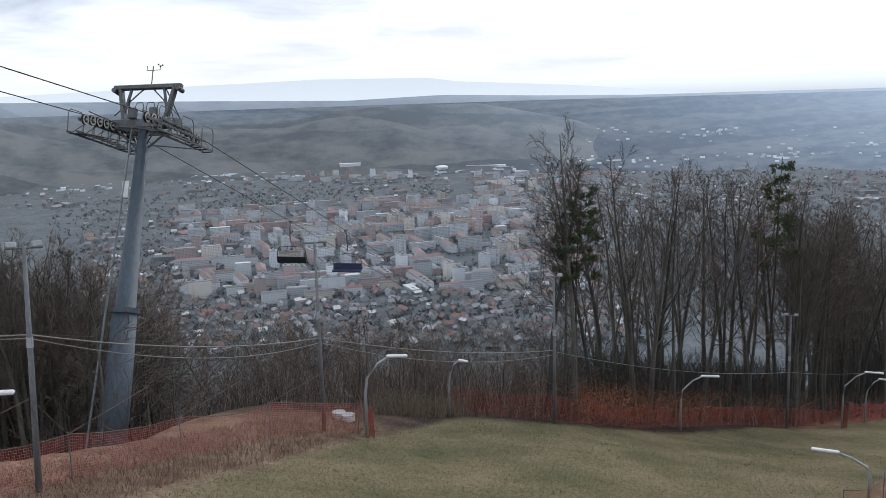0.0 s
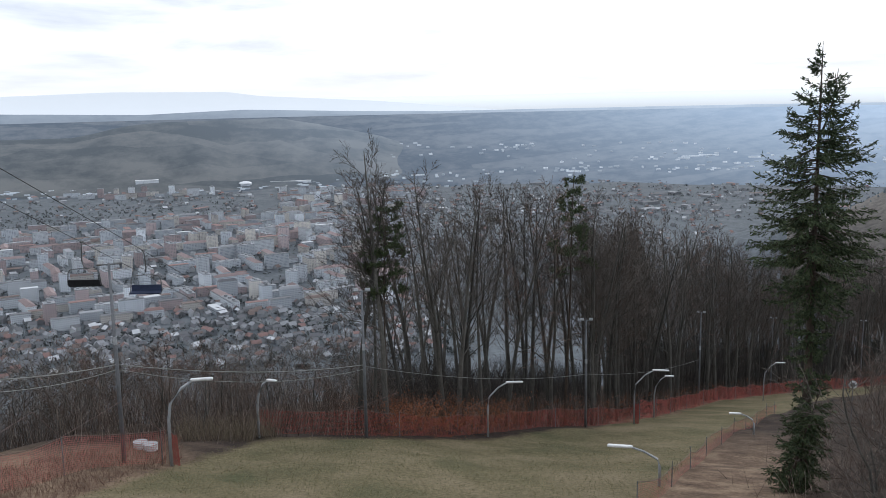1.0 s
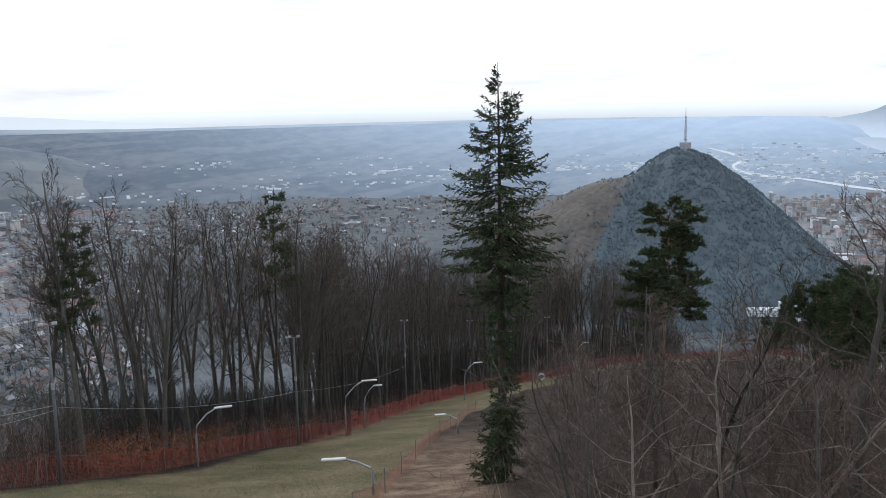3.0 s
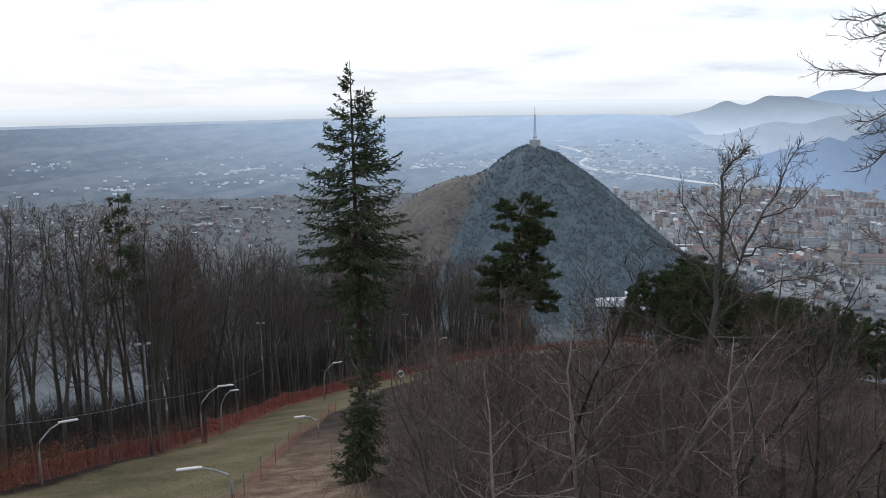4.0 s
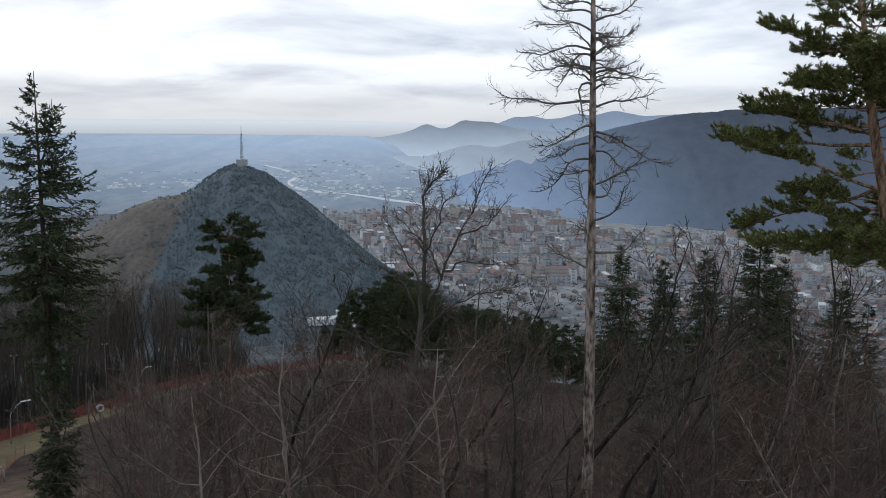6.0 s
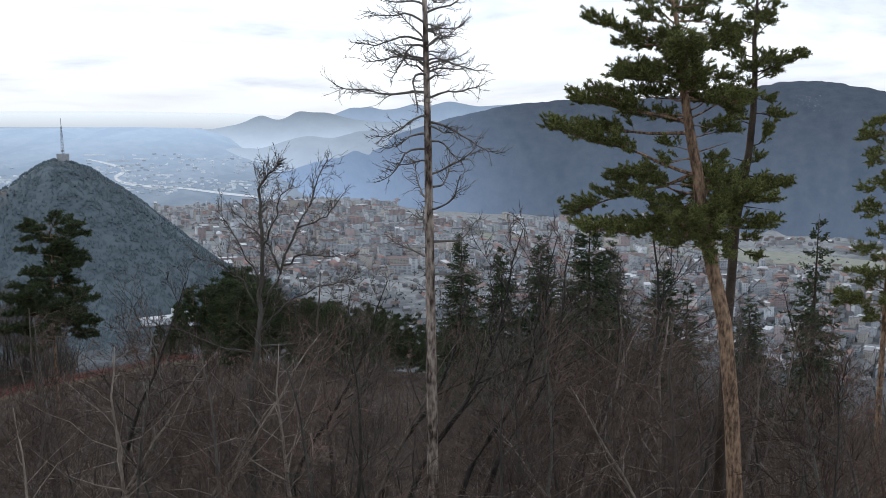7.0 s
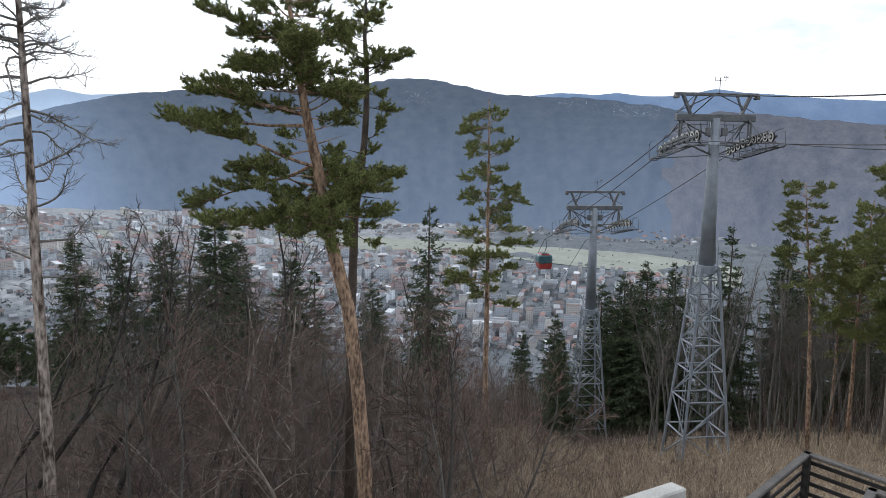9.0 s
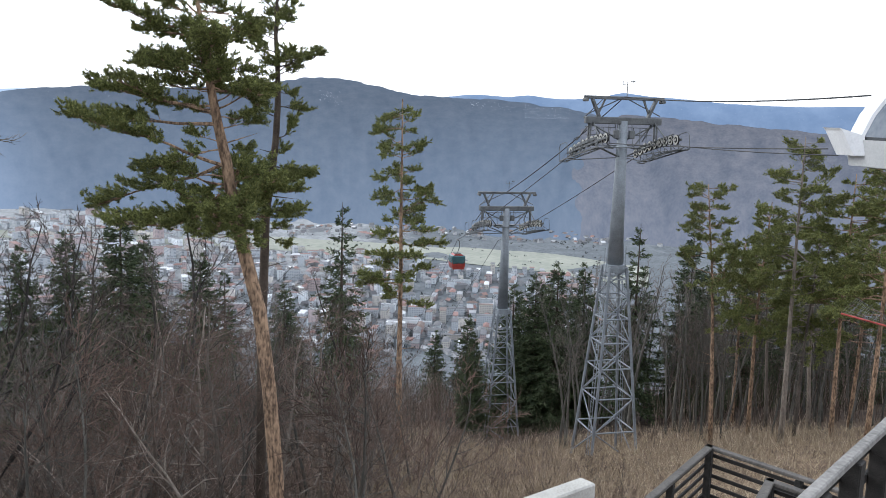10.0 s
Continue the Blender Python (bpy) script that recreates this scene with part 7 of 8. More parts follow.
    if drop:
        # hangers, rails and braces between the crossarm and the batteries below it
        for k in (-1, 1):
            for y in (-0.16, 0.16):
                part("hanger_post", Shape().beam((k * (g - 0.05), y, z - 0.15), (k * (g - 0.05), y, z - drop), 0.10, 0.10, 0.01), steel, ob)
            part("brace", Shape().rod((k * g * 0.35, 0.1, z - drop - 0.3), (k * g * 0.9, 0.1, z - 0.1), 0.045, 6), steel, ob)
            part("brace", Shape().rod((k * g * 0.95, 0.0, z - drop - 0.1), (k * 0.25, 0.0, z - drop - 0.9), 0.05, 6), steel, ob)
            part("brace", Shape().rod((k * g, battery * 0.3, z - drop), (k * g * 0.9, 0.1, z - 0.05), 0.04, 6), steel, ob)
            part("brace", Shape().rod((k * g, -battery * 0.3, z - drop), (k * g * 0.9, -0.1, z - 0.05), 0.04, 6), steel, ob)
            for q in range(4):
                x = k * g * (0.25 + 0.2 * q)
                part("rail_post", Shape().rod((x, 0.62, z - drop - 0.2), (x, 0.62, z - drop + 0.85), 0.022, 5), steel, ob)
            for h in (0.4, 0.85):
                part("hand_rail", Shape().rod((k * 0.2, 0.62, z - drop + h), (k * g, 0.62, z - drop + h), 0.022, 5), steel, ob)
        part("catwalk", Shape().box((2 * g, 0.5, 0.06), pose(0, 0.42, z - drop - 0.22), 0.01), steel, ob)
    # weather station
    s = Shape()
    s.rod((0.15, 0, up), (0.15, 0, up + 1.0), 0.025, 6)
    s.rod((-0.15, 0, up + 0.8), (0.5, 0, up + 0.8), 0.018, 5)
    s.rod((-0.15, 0, up + 0.8), (-0.15, 0, up + 1.0), 0.018, 5)
    s.rod((0.5, 0, up + 0.8), (0.5, 0, up + 1.02), 0.018, 5)
    for a in range(3):
        d = Vector((math.cos(a * 2.1), math.sin(a * 2.1), 0)) * 0.12
        s.tube([Vector((0.5, 0, up + 1.02)) + d * 0.5, Vector((0.5, 0, up + 1.02)) + d], [0.02, 0.05], 6)
    part("wind_gauge", s, STEEL_DARK, ob)


def thing_part(name, parent, m):
    """A part that carries parts of its own."""
    s = Shape().box((0.10, 0.5, 0.10), pose(0, 0, 0.18), 0.01)
    p = part(name, s, STEEL_DARK, parent)
    p.matrix_basis = m
    return p


LIFT_AZ, LIFT_FALL = 12.0, 0.365
FOOT = at(-21.85, 38.5)
HEAD = at(-18.12, 43.0, el=-1.40)


def chairlift_tower():
    ob = thing("lift_tower", "grey-blue tubular chairlift tower leaning over the brown bank", "lift tower")
    axis = HEAD - FOOT
    h = axis.length
    z = axis.normalized()
    a = radians(LIFT_AZ)
    y = Vector((math.sin(a), math.cos(a), 0))
    x = y.cross(z).normalized()
    y = z.cross(x)
    m = Matrix((x, y, z)).transposed().to_4x4()
    m.translation = FOOT
    ob.matrix_basis = m
    part("shaft", Shape().tube([(0, 0, -0.8), (0, 0, h * 0.42), (0, 0, h * 0.42), (0, 0, h)], [0.68, 0.52, 0.45, 0.21], 20), TOWER_BLUE, ob, "tapered grey-blue tube", smooth=True)
    part("flange_ring", Shape().tube([(0, 0, h * 0.415), (0, 0, h * 0.43)], [0.60, 0.60], 20), TOWER_BLUE, ob)
    s = Shape()
    for k in (-1, 1):
        s.tube([(k * 0.2, -0.98, 0.3), (k * 0.2, -0.78, h * 0.42), (k * 0.2, -0.5, h - 0.4)], [0.03] * 3, 5)
    n = int(h / 0.32)
    for i in range(2, n):
        zz = i * 0.32
        yy = np.interp(zz, [0.3, h * 0.42, h - 0.4], [-0.98, -0.78, -0.5])
        s.rod((-0.2, yy, zz), (0.2, yy, zz), 0.018, 4)
    ladder = part("ladder", s, GALV, ob)
    ladder.matrix_basis = pose(0, 0, 0, 0, 0, -62)
    part("sign_plate", Shape().box((0.30, 0.03, 0.75), pose(-0.35, -0.42, h - 3.2), 0.005), LAMP_WHITE, ob)
    tower_head(ob, h - 0.1, 2.9, 3.35, 1.75, 5.0, 10, HEAD_STEEL, -0.10)
    return m, h


TOWER_M, TOWER_H = chairlift_tower()


def cable(name, label, pts, r, material=None, sag=0.0, n=14):
    """A rope through pts, each span hanging a little."""
    line = []
    for a, b in zip(pts, pts[1:]):
        a, b = Vector(a), Vector(b)
        for i in range(n):
            t = i / n
            line.append(a.lerp(b, t) - Vector((0, 0, sag * 4 * t * (1 - t))))
    line.append(Vector(pts[-1]))
    s = Shape().tube(line, [r] * len(line), 6)
    return solid(name, s, material or CABLE, label, "cable")


def rope_point(side, d):
    """A place on the chairlift's rope, d metres down from the tower."""
    c = TOWER_M @ Vector((side * 1.45, 0, TOWER_H - 0.02))
    a = radians(LIFT_AZ)
    return c + Vector((math.sin(a) * d, math.cos(a) * d, -LIFT_FALL * d - 0.00018 * d * d if d > 0 else -0.20 * d))


for side in (-1, 1):
    cable("haul_rope", "dark steel haul rope of the chairlift", [rope_point(side, d) for d in (-46, -24, -2.2, 0, 2.2, 20, 45, 80, 130, 190)], 0.022)


def chair(seat_material, label, name="lift_chair"):
    """A four-seat chair: grip, bent hanger, bail frame, seat, back and folded bar."""
    ob = thing(name, label, "lift chair", group="chairs of the lift")
    part("grip", Shape().box((0.14, 0.42, 0.16), pose(0, 0, 0.02), 0.03), STEEL_DARK, ob)
    part("hanger", Shape().tube([(0, 0, 0), (0.06, 0, -0.5), (0.10, 0, -1.35), (0.06, 0, -1.75), (-0.12, 0.1, -1.98), (-0.30, 0.12, -2.05)], [0.045] * 6, 8), STEEL_DARK, ob, smooth=True)
    f = Shape()
    f.tube([(-1.05, -0.35, -3.55), (-1.08, 0.1, -3.3), (-1.0, 0.12, -2.35), (-0.85, 0.12, -2.1), (-0.3, 0.12, -2.03), (0.3, 0.12, -2.03), (0.85, 0.12, -2.1), (1.0, 0.12, -2.35), (1.08, 0.1, -3.3), (1.05, -0.35, -3.55)], [0.035] * 10, 7)
    part("bail_frame", f, STEEL_DARK, ob, smooth=True)
    b = Shape()
    for k in (-1, 1):
        b.tube([(k * 0.25, 0.1, -2.08), (k * 0.55, -0.1, -2.45), (k * 0.42, -0.3, -2.75)], [0.02] * 3, 5)
    b.rod((-0.9, -0.25, -2.5), (0.9, -0.25, -2.5), 0.018, 5)
    part("safety_bar", b, GALV, ob)
    part("seat", Shape().box((2.1, 0.55, 0.11), pose(0, -0.12, -3.42, 8), 0.04), seat_material, ob)
    part("backrest", Shape().box((2.1, 0.08, 0.52), pose(0, 0.20, -3.12, -12), 0.03), seat_material, ob)
    return ob


c1 = chair(SEAT_DARK, "black chairlift seat hanging from the rope")
c1.matrix_basis = pose(*rope_point(-1, 20.2), 0, 0, -LIFT_AZ + 180) @ Matrix.Diagonal((1, 1, 0.84, 1))
c2 = chair(SEAT_BLUE, "navy blue chairlift seat hanging from the rope")
c2.matrix_basis = pose(*rope_point(1, 23.2), 0, 0, -LIFT_AZ) @ Matrix.Diagonal((1, 1, 0.84, 1))
c3 = copy_thing(c1, pose(*rope_point(1, 88), 0, 0, -LIFT_AZ))


# the gondola lift
def gondola_tower(foot, az, total, label):
    """A lattice tower of four tapering legs under a tube, with its head."""
    ob = thing("gondola_tower", label, "lift tower", pose(foot.x, foot.y, foot.z, 0, 0, -az), group="gondola towers")
    lat, tube_top = total * 0.56, total * 0.962
    w0, w1 = total * 0.070, total * 0.025
    corners = ((1, 1), (-1, 1), (-1, -1), (1, -1))

    def leg_at(k, z):
        f = w0 + (w1 - w0) * z / lat
        return Vector((corners[k][0] * f, corners[k][1] * f, z))

    for k in range(4):
        part("leg", Shape().rod(leg_at(k, -1.0), leg_at(k, lat), 0.095, 8), GALV, ob)
    levels = [0.0, 0.17, 0.34, 0.49, 0.62, 0.74, 0.85, 0.94]
    for i, t in enumerate(levels):
        z = t * lat
        for k in range(4):
            a, b = leg_at(k, z), leg_at((k + 1) % 4, z)
            if i:
                part("strut", Shape().rod(a, b, 0.048, 6), GALV, ob)
            zn = lat * (levels[i + 1] if i + 1 < len(levels) else 1.0)
            top = leg_at((k + 1) % 4, zn) if (i + k) % 2 else leg_at(k, zn)
            low = leg_at(k, z) if (i + k) % 2 else leg_at((k + 1) % 4, z)
            part("diagonal", Shape().rod(low, top, 0.042, 6), GALV, ob)
    part("head_plate", Shape().tube([(0, 0, lat - 0.35), (0, 0, lat + 0.1)], [w1 * 1.2, w1 * 1.15], 12), GALV, ob)
    part("shaft", Shape().tube([(0, 0, lat), (0, 0, lat + 0.2 * total), (0, 0, tube_top)], [0.48, 0.38, 0.28], 16), GALV, ob, smooth=True)
    for side in (0, 2):
        s = Shape()
        off = Vector((0.32, 0.05, 0)) if side == 0 else Vector((-0.32, -0.05, 0))
        lo, hi = leg_at(side, 0.3) + off, leg_at(side, lat + 1.2) + off * 1.2
        for k in (-1, 1):
            d = Vector((0, 0.18 * k, 0))
            s.rod(lo + d, hi + d, 0.025, 4)
        for q in range(int(lat / 0.3)):
            p = lo.lerp(hi, (q + 1) * 0.3 / (lat + 1.2))
            s.rod(p - Vector((0, 0.18, 0)), p + Vector((0, 0.18, 0)), 0.016, 4)
        part("ladder", s, GALV, ob)
    tower_head(ob, tube_top, total * 0.20, total * 0.235, total * 0.061, total * 0.27, 9, HEAD_STEEL, 0.20, total * 0.057)
    return ob


GOND_AZ = 84.0
foot_a, foot_b = at(108.85, 56.0, el=-20.85), at(101.9, 80.0, el=-20.6)
TOT_A = EYE_Z + 56 * math.tan(radians(0.75)) - foot_a.z
TOT_B = EYE_Z + 80 * math.tan(radians(-5.2)) - foot_b.z
gondola_tower(foot_a, GOND_AZ, TOT_A, "galvanised lattice gondola tower on the dry grass slope")
gondola_tower(foot_b, GOND_AZ, TOT_B, "galvanised lattice gondola tower farther down the slope")


def gond_point(foot, total, side):
    a = radians(GOND_AZ)
    g = total * 0.1025
    return Vector((foot.x + side * g * math.cos(a), foot.y - side * g * math.sin(a), foot.z + total * 0.905 - 0.02))


GA = [gond_point(foot_a, TOT_A, s) for s in (-1, 1)]
GB = [gond_point(foot_b, TOT_B, s) for s in (-1, 1)]
CABIN_AT = at(98.85, 97.0, el=-7.9)
far_l = at(94.7, 190, el=-16.9)
far_r = far_l + Vector((0.4, -4.6, 0))
down = [[GA[0], GB[0], CABIN_AT, far_l], [GA[1], GB[1], CABIN_AT + Vector((0.5, -4.6, -0.1)), far_r]]
up_l, up_r = at(120.6, 36, el=-1.35), at(121.2, 39, el=-1.7)
for k in (0, 1):
    cable("haul_rope", "dark steel haul rope of the gondola lift", [(up_l, up_r)[k]] + down[k], 0.026, sag=0.12)
cable("signal_cable", "dark communication cable above the gondola rope", [at(122.6, 37, el=1.75), gond_point(foot_a, TOT_A, 0) + Vector((0, 0, TOT_A * 0.123)), gond_point(foot_b, TOT_B, 0) + Vector((0, 0, TOT_B * 0.123))], 0.035, sag=0.25)


def cabin(label):
    """A gondola cabin: hanger, roof rail, red shell, tinted windows, skids."""
    ob = thing("gondola_cabin", label, "gondola", group="gondola cabins")
    part("grip", Shape().box((0.16, 0.7, 0.2), pose(0, 0, 0), 0.04), STEEL_DARK, ob)
    part("hanger", Shape().tube([(0, 0, 0), (0.28, 0, -0.25), (0.32, 0, -1.2), (0.15, 0, -1.7), (0, 0, -1.95)], [0.06] * 5, 8), STEEL_DARK, ob, smooth=True)
    z = -3.15
    shell = Shape()
    prof = [(-0.80, -1.12), (-0.96, -0.70), (-1.0, -0.12), (-0.93, 0.45), (-0.78, 0.92), (-0.55, 1.10)]
    rings = prof + [(-a, b) for a, b in prof[::-1]]
    i = 0
    for y in (-1.05, 1.05):
        for a, b in rings:
            k = 1.0 if abs(y) < 1 else 1.0 - 0.06 * (b > 0.3)
            shell.v.append(Vector((a * k, y * (1 - 0.10 * (b > 0.8) - 0.06 * (b < -0.9)), z + b)))
    n = len(rings)
    for j in range(n):
        shell.f.append((j, (j + 1) % n, n + (j + 1) % n, n + j))
    shell.f += [tuple(range(n))[::-1], tuple(range(n, 2 * n))]
    part("shell", shell, CABIN_RED, ob, "red shell")
    part("glazing_band", Shape().box((2.02, 2.14, 1.25), pose(0, 0, z + 0.30), 0.12), CABIN_TEAL, ob, "teal tinted glazing")
    for k in (-1, 1):
        part("end_window", Shape().box((1.5, 0.05, 0.8), pose(0, k * 1.075, z + 0.36), 0.02), CABIN_TEAL, ob, "teal tinted pane")
        part("side_window", Shape().box((0.05, 1.65, 0.75), pose(k * 1.012, 0, z + 0.36), 0.02), CABIN_TEAL, ob, "teal tinted pane")
        part("skid", Shape().rod((k * 0.6, -0.8, z - 1.18), (k * 0.6, 0.8, z - 1.18), 0.05, 6), STEEL_DARK, ob)
    part("roof_rack", Shape().box((1.0, 1.3, 0.14), pose(0, 0, z + 1.14), 0.04), STEEL_DARK, ob)
    return ob


g1 = cabin("red gondola cabin with teal windows on the rope")
g1.matrix_basis = pose(*CABIN_AT, 0, 0, -GOND_AZ) @ Matrix.Scale(0.74, 4)
# a second cabin far down the line
p = CABIN_AT.lerp(far_l, 0.86)
copy_thing(g1, pose(p.x, p.y, p.z - 0.1, 0, 0, -GOND_AZ))


# ---- lamp posts, poles and wires along the ski run ----
def tall_pole(az, r, el, lean=0.0, heads=2):
    p = at(az, r)
    h = EYE_Z + r * math.tan(radians(el)) - p.z
    ob = thing("floodlight_pole", "tall grey steel floodlight pole beside the ski run", "lamp post", pose(p.x, p.y, p.z, 0, lean, -az), group="floodlight poles")
    part("pole", Shape().tube([(0, 0, -0.3), (0, 0, h * 0.5), (0, 0, h)], [0.095, 0.08, 0.05], 10), POLE_GREY, ob, smooth=True)
    part("bracket", Shape().rod((-0.45, 0, h - 0.05), (0.45, 0, h - 0.05), 0.03, 6), POLE_GREY, ob)
    for k in range(heads):
        x = -0.3 + 0.6 * k
        part("floodlight", Shape().box((0.26, 0.13, 0.17), pose(x, -0.12, h + 0.05, -25), 0.03), LAMP_GREY, ob)
    part("sleeve", Shape().tube([(0, 0, h * 0.60), (0, 0, h * 0.64)], [0.095, 0.095], 10), LAMP_GREY, ob, "white band")
    return p, h, ob


POLES = {}
for key, az, r, el, lean in (("a", -25.95, 25.2, -8.2, 2.4), ("b", -8.45, 36.5, -9.2, 0), ("c", 6.8, 45.2, -11.8, 0), ("d", 21.25, 60.3, -13.8, 0), ("e", 28.35, 92, -13.1, 0), ("f", 37.6, 140, -13.0, 0), ("g", 32.6, 118, -13.2, 0)):
    POLES[key] = tall_pole(az, r, el, lean)


def curved_lamp(az, r, h, turn, reach=1.5, low=False):
    """A bent lamp post: stem, swept arm and a flat white head. turn: compass degrees of the arm."""
    p = at(az, r)
    ob = thing("curved_lamp", "pale bent lamp post with a flat white head", "lamp post", pose(p.x, p.y, p.z, 0, 0, 90 - turn), group="curved lamps")
    part("post", Shape().tube([(0, 0, -0.2), (0, 0, h * 0.55), (0.10, 0, h * 0.74), (reach * 0.35, 0, h * 0.91), (reach * 0.62, 0, h * 0.985)], [0.065, 0.06, 0.055, 0.05, 0.045], 8), LAMP_GREY, ob, smooth=True)
    part("lamp_head", Shape().box((reach * 0.55, 0.20, 0.10), pose(reach * 0.86, 0, h * 0.99, 0, 2), 0.03), LAMP_WHITE, ob, "flat white lamp head")
    return ob


for az, r, el, turn, reach in ((-5.65, 36.4, -16.6, 85, 1.6), (-0.15, 44.5, -16.9, 120, 1.0), (14.85, 52.0, -17.8, 95, 1.9), (24.35, 65.5, -16.8, 105, 2.2), (25.6, 74, -17.1, 105, 1.4), (26.0, 36.5, -21.5, -60, 1.9), (-28.9, 25, -16.2, 78, 0.9), (31.7, 60, -19.0, -60, 1.4), (32.2, 100, -15.9, 100, 2.0), (39.5, 145, -14.6, 100, 2.0)):
    p = at(az, r)
    curved_lamp(az, r, EYE_Z + r * math.tan(radians(el)) - p.z, turn, reach)


def wire_pt(key, f):
    p, h, ob = POLES[key]
    return ob.matrix_basis @ Vector((0, 0, h * f))


away = at(-48, 30, el=-8)
cable("power_line", "pale sagging power line between floodlight poles", [away, wire_pt("a", 0.65), wire_pt("b", 0.50), wire_pt("c", 0.50)], 0.02, LINE_PALE, 0.35)
cable("power_line", "pale sagging power line between floodlight poles", [away + Vector((0, 1, 0.7)), wire_pt("a", 0.635), wire_pt("b", 0.475), wire_pt("c", 0.47)], 0.014, LINE_PALE, 0.6)
cable("power_line", "thin pale line along the ski run", [wire_pt("c", 0.49), wire_pt("d", 0.5), wire_pt("e", 0.5)], 0.014, LINE_PALE, 0.5)


# ---- safety nets ----
def net_fence(pts, height, material, label, posts=4.0, mesh=0.075, rope_up=0.5, tattered=0.0, strand=0.0042):
    """A plastic safety net on posts along pts of (direction, distance): knotted strands as real ribbons, top rope and stays."""
    ob = thing("safety_net", label, "net fence", group="safety nets of the ski run")
    line = []
    for (a0, r0), (a1, r1) in zip(pts, pts[1:]):
        p, q = at(a0, r0), at(a1, r1)
        n = max(1, int((q - p).length / mesh))
        for i in range(n):
            w = p.lerp(q, i / n)
            line.append(Vector((w.x, w.y, ground_z(w.x, w.y))))
    n = len(line)
    top = []
    for i in range(n):
        sag = 0.16 * math.sin(math.pi * ((i * mesh) % posts) / posts)
        top.append(height - sag - tattered * abs(math.sin(i * 0.013)))
    s = Shape()
    rows = int(height / mesh)
    bulge = [0.10 * math.sin(i * mesh * 0.9) for i in range(n)]
    for i in range(0, n, 1):
        g = line[i]
        k = len(s.v)
        d = (line[min(i + 1, n - 1)] - line[max(i - 1, 0)]).normalized() * strand
        for z in (0.03, top[i]):
            c = g + Vector((bulge[i] * (1 - z / height), bulge[i] * (1 - z / height), z))
            s.v += [c - d, c + d]
        s.f.append((k, k + 1, k + 3, k + 2))
    for j in range(rows + 1):
        k = len(s.v)
        for i in range(n):
            z = 0.03 + (top[i] - 0.03) * j / rows
            c = line[i] + Vector((bulge[i] * (1 - z / height), bulge[i] * (1 - z / height), z))
            s.v += [c - Vector((0, 0, strand)), c + Vector((0, 0, strand))]
        for i in range(n - 1):
            s.f.append((k + 2 * i, k + 2 * i + 2, k + 2 * i + 3, k + 2 * i + 1))
    part("netting", s, material, ob)
    rope = Shape().tube([line[i] + Vector((0, 0, top[i])) for i in range(0, n, 6)], [0.016] * len(range(0, n, 6)), 5)
    part("top_rope", rope, ROPE, ob)
    step = int(posts / mesh)
    for i in range(0, n, step):
        g = line[i]
        part("post", Shape().tube([g + Vector((0, 0, -0.2)), g + Vector((0, 0, height + 0.05))], [0.022, 0.018], 6), POLE_GREY, ob)
        if rope_up and i + step // 2 < n:
            m = line[i + step // 2] + Vector((0.5, 0.9, height + rope_up))
            part("stay", Shape().tube([line[i] + Vector((0, 0, height)), m, line[min(i + step, n - 1)] + Vector((0, 0, height))], [0.011] * 3, 4), ROPE, ob)
    return ob


net_fence([(-33, 23.5), (-29, 24.2), (-26, 25.4), (-20.8, 28.2), (-15, 31.5), (-10.4, 34.8), (-5.8, 37.0)], 1.45, NET_PINK, "faded pink safety net along the brown bank", 5.0, 0.085, 0.9, strand=0.0055)
net_fence([(-5.75, 36.9), (-5.2, 36.2)], 1.5, NET_RED, "red safety net bundled round a lamp post", 1.0, 0.05, 0, strand=0.010)
net_fence([(-0.1, 45.3), (6.8, 45.8), (9, 47.5)], 1.45, NET_RED, "red safety net in front of the bare wood", 5.0, 0.075, 0.7)
net_fence([(9, 47.5), (14.8, 53), (18, 57), (21.25, 61), (24.3, 66.5)], 1.4, NET_RED, "red safety net in front of the bare wood", 5.0, 0.075, 0.5, 0.1, strand=0.0055)
net_fence([(24.35, 66), (24.65, 65.2)], 1.7, NET_RED, "red safety net bundled round a lamp post", 1.0, 0.06, 0, strand=0.014)
net_fence([(24.7, 70), (27, 84), (29.5, 98), (31.5, 110), (34, 122), (37, 134), (42, 158)], 1.7, NET_RED, "orange-red safety net along the curve of the ski run", 6.0, 0.12, 0, 0.2, strand=0.014)
net_fence([(42, 158), (47, 178), (52, 198), (57, 208)], 1.5, NET_RED, "red safety net at the far end of the ski run", 8.0, 0.16, 0, strand=0.022)
net_fence([(24.6, 31), (26.4, 35), (28.5, 46), (30.8, 62), (33, 84)], 1.1, NET_PINK, "faded pink safety net along the inner edge of the run", 6.0, 0.085, 0, 0.25, strand=0.0055)


# white drums and a round sign by the run
def drum(az, r):
    p = at(az, r)
    ob = thing("plastic_drum", "white plastic drum lying by the net", "drum", pose(p.x, p.y, p.z + 0.16), group="white drums")
    part("body", Shape().tube([(0, 0, -0.16), (0, 0, -0.12), (0, 0, 0.12), (0, 0, 0.16)], [0.26, 0.30, 0.30, 0.26], 18), LAMP_WHITE, ob, smooth=False)
    part("rim", Shape().tube([(0, 0, 0.145), (0, 0, 0.175)], [0.31, 0.31], 18), LAMP_GREY, ob)


drum(-7.45, 40.0)
drum(-6.85, 39.5)


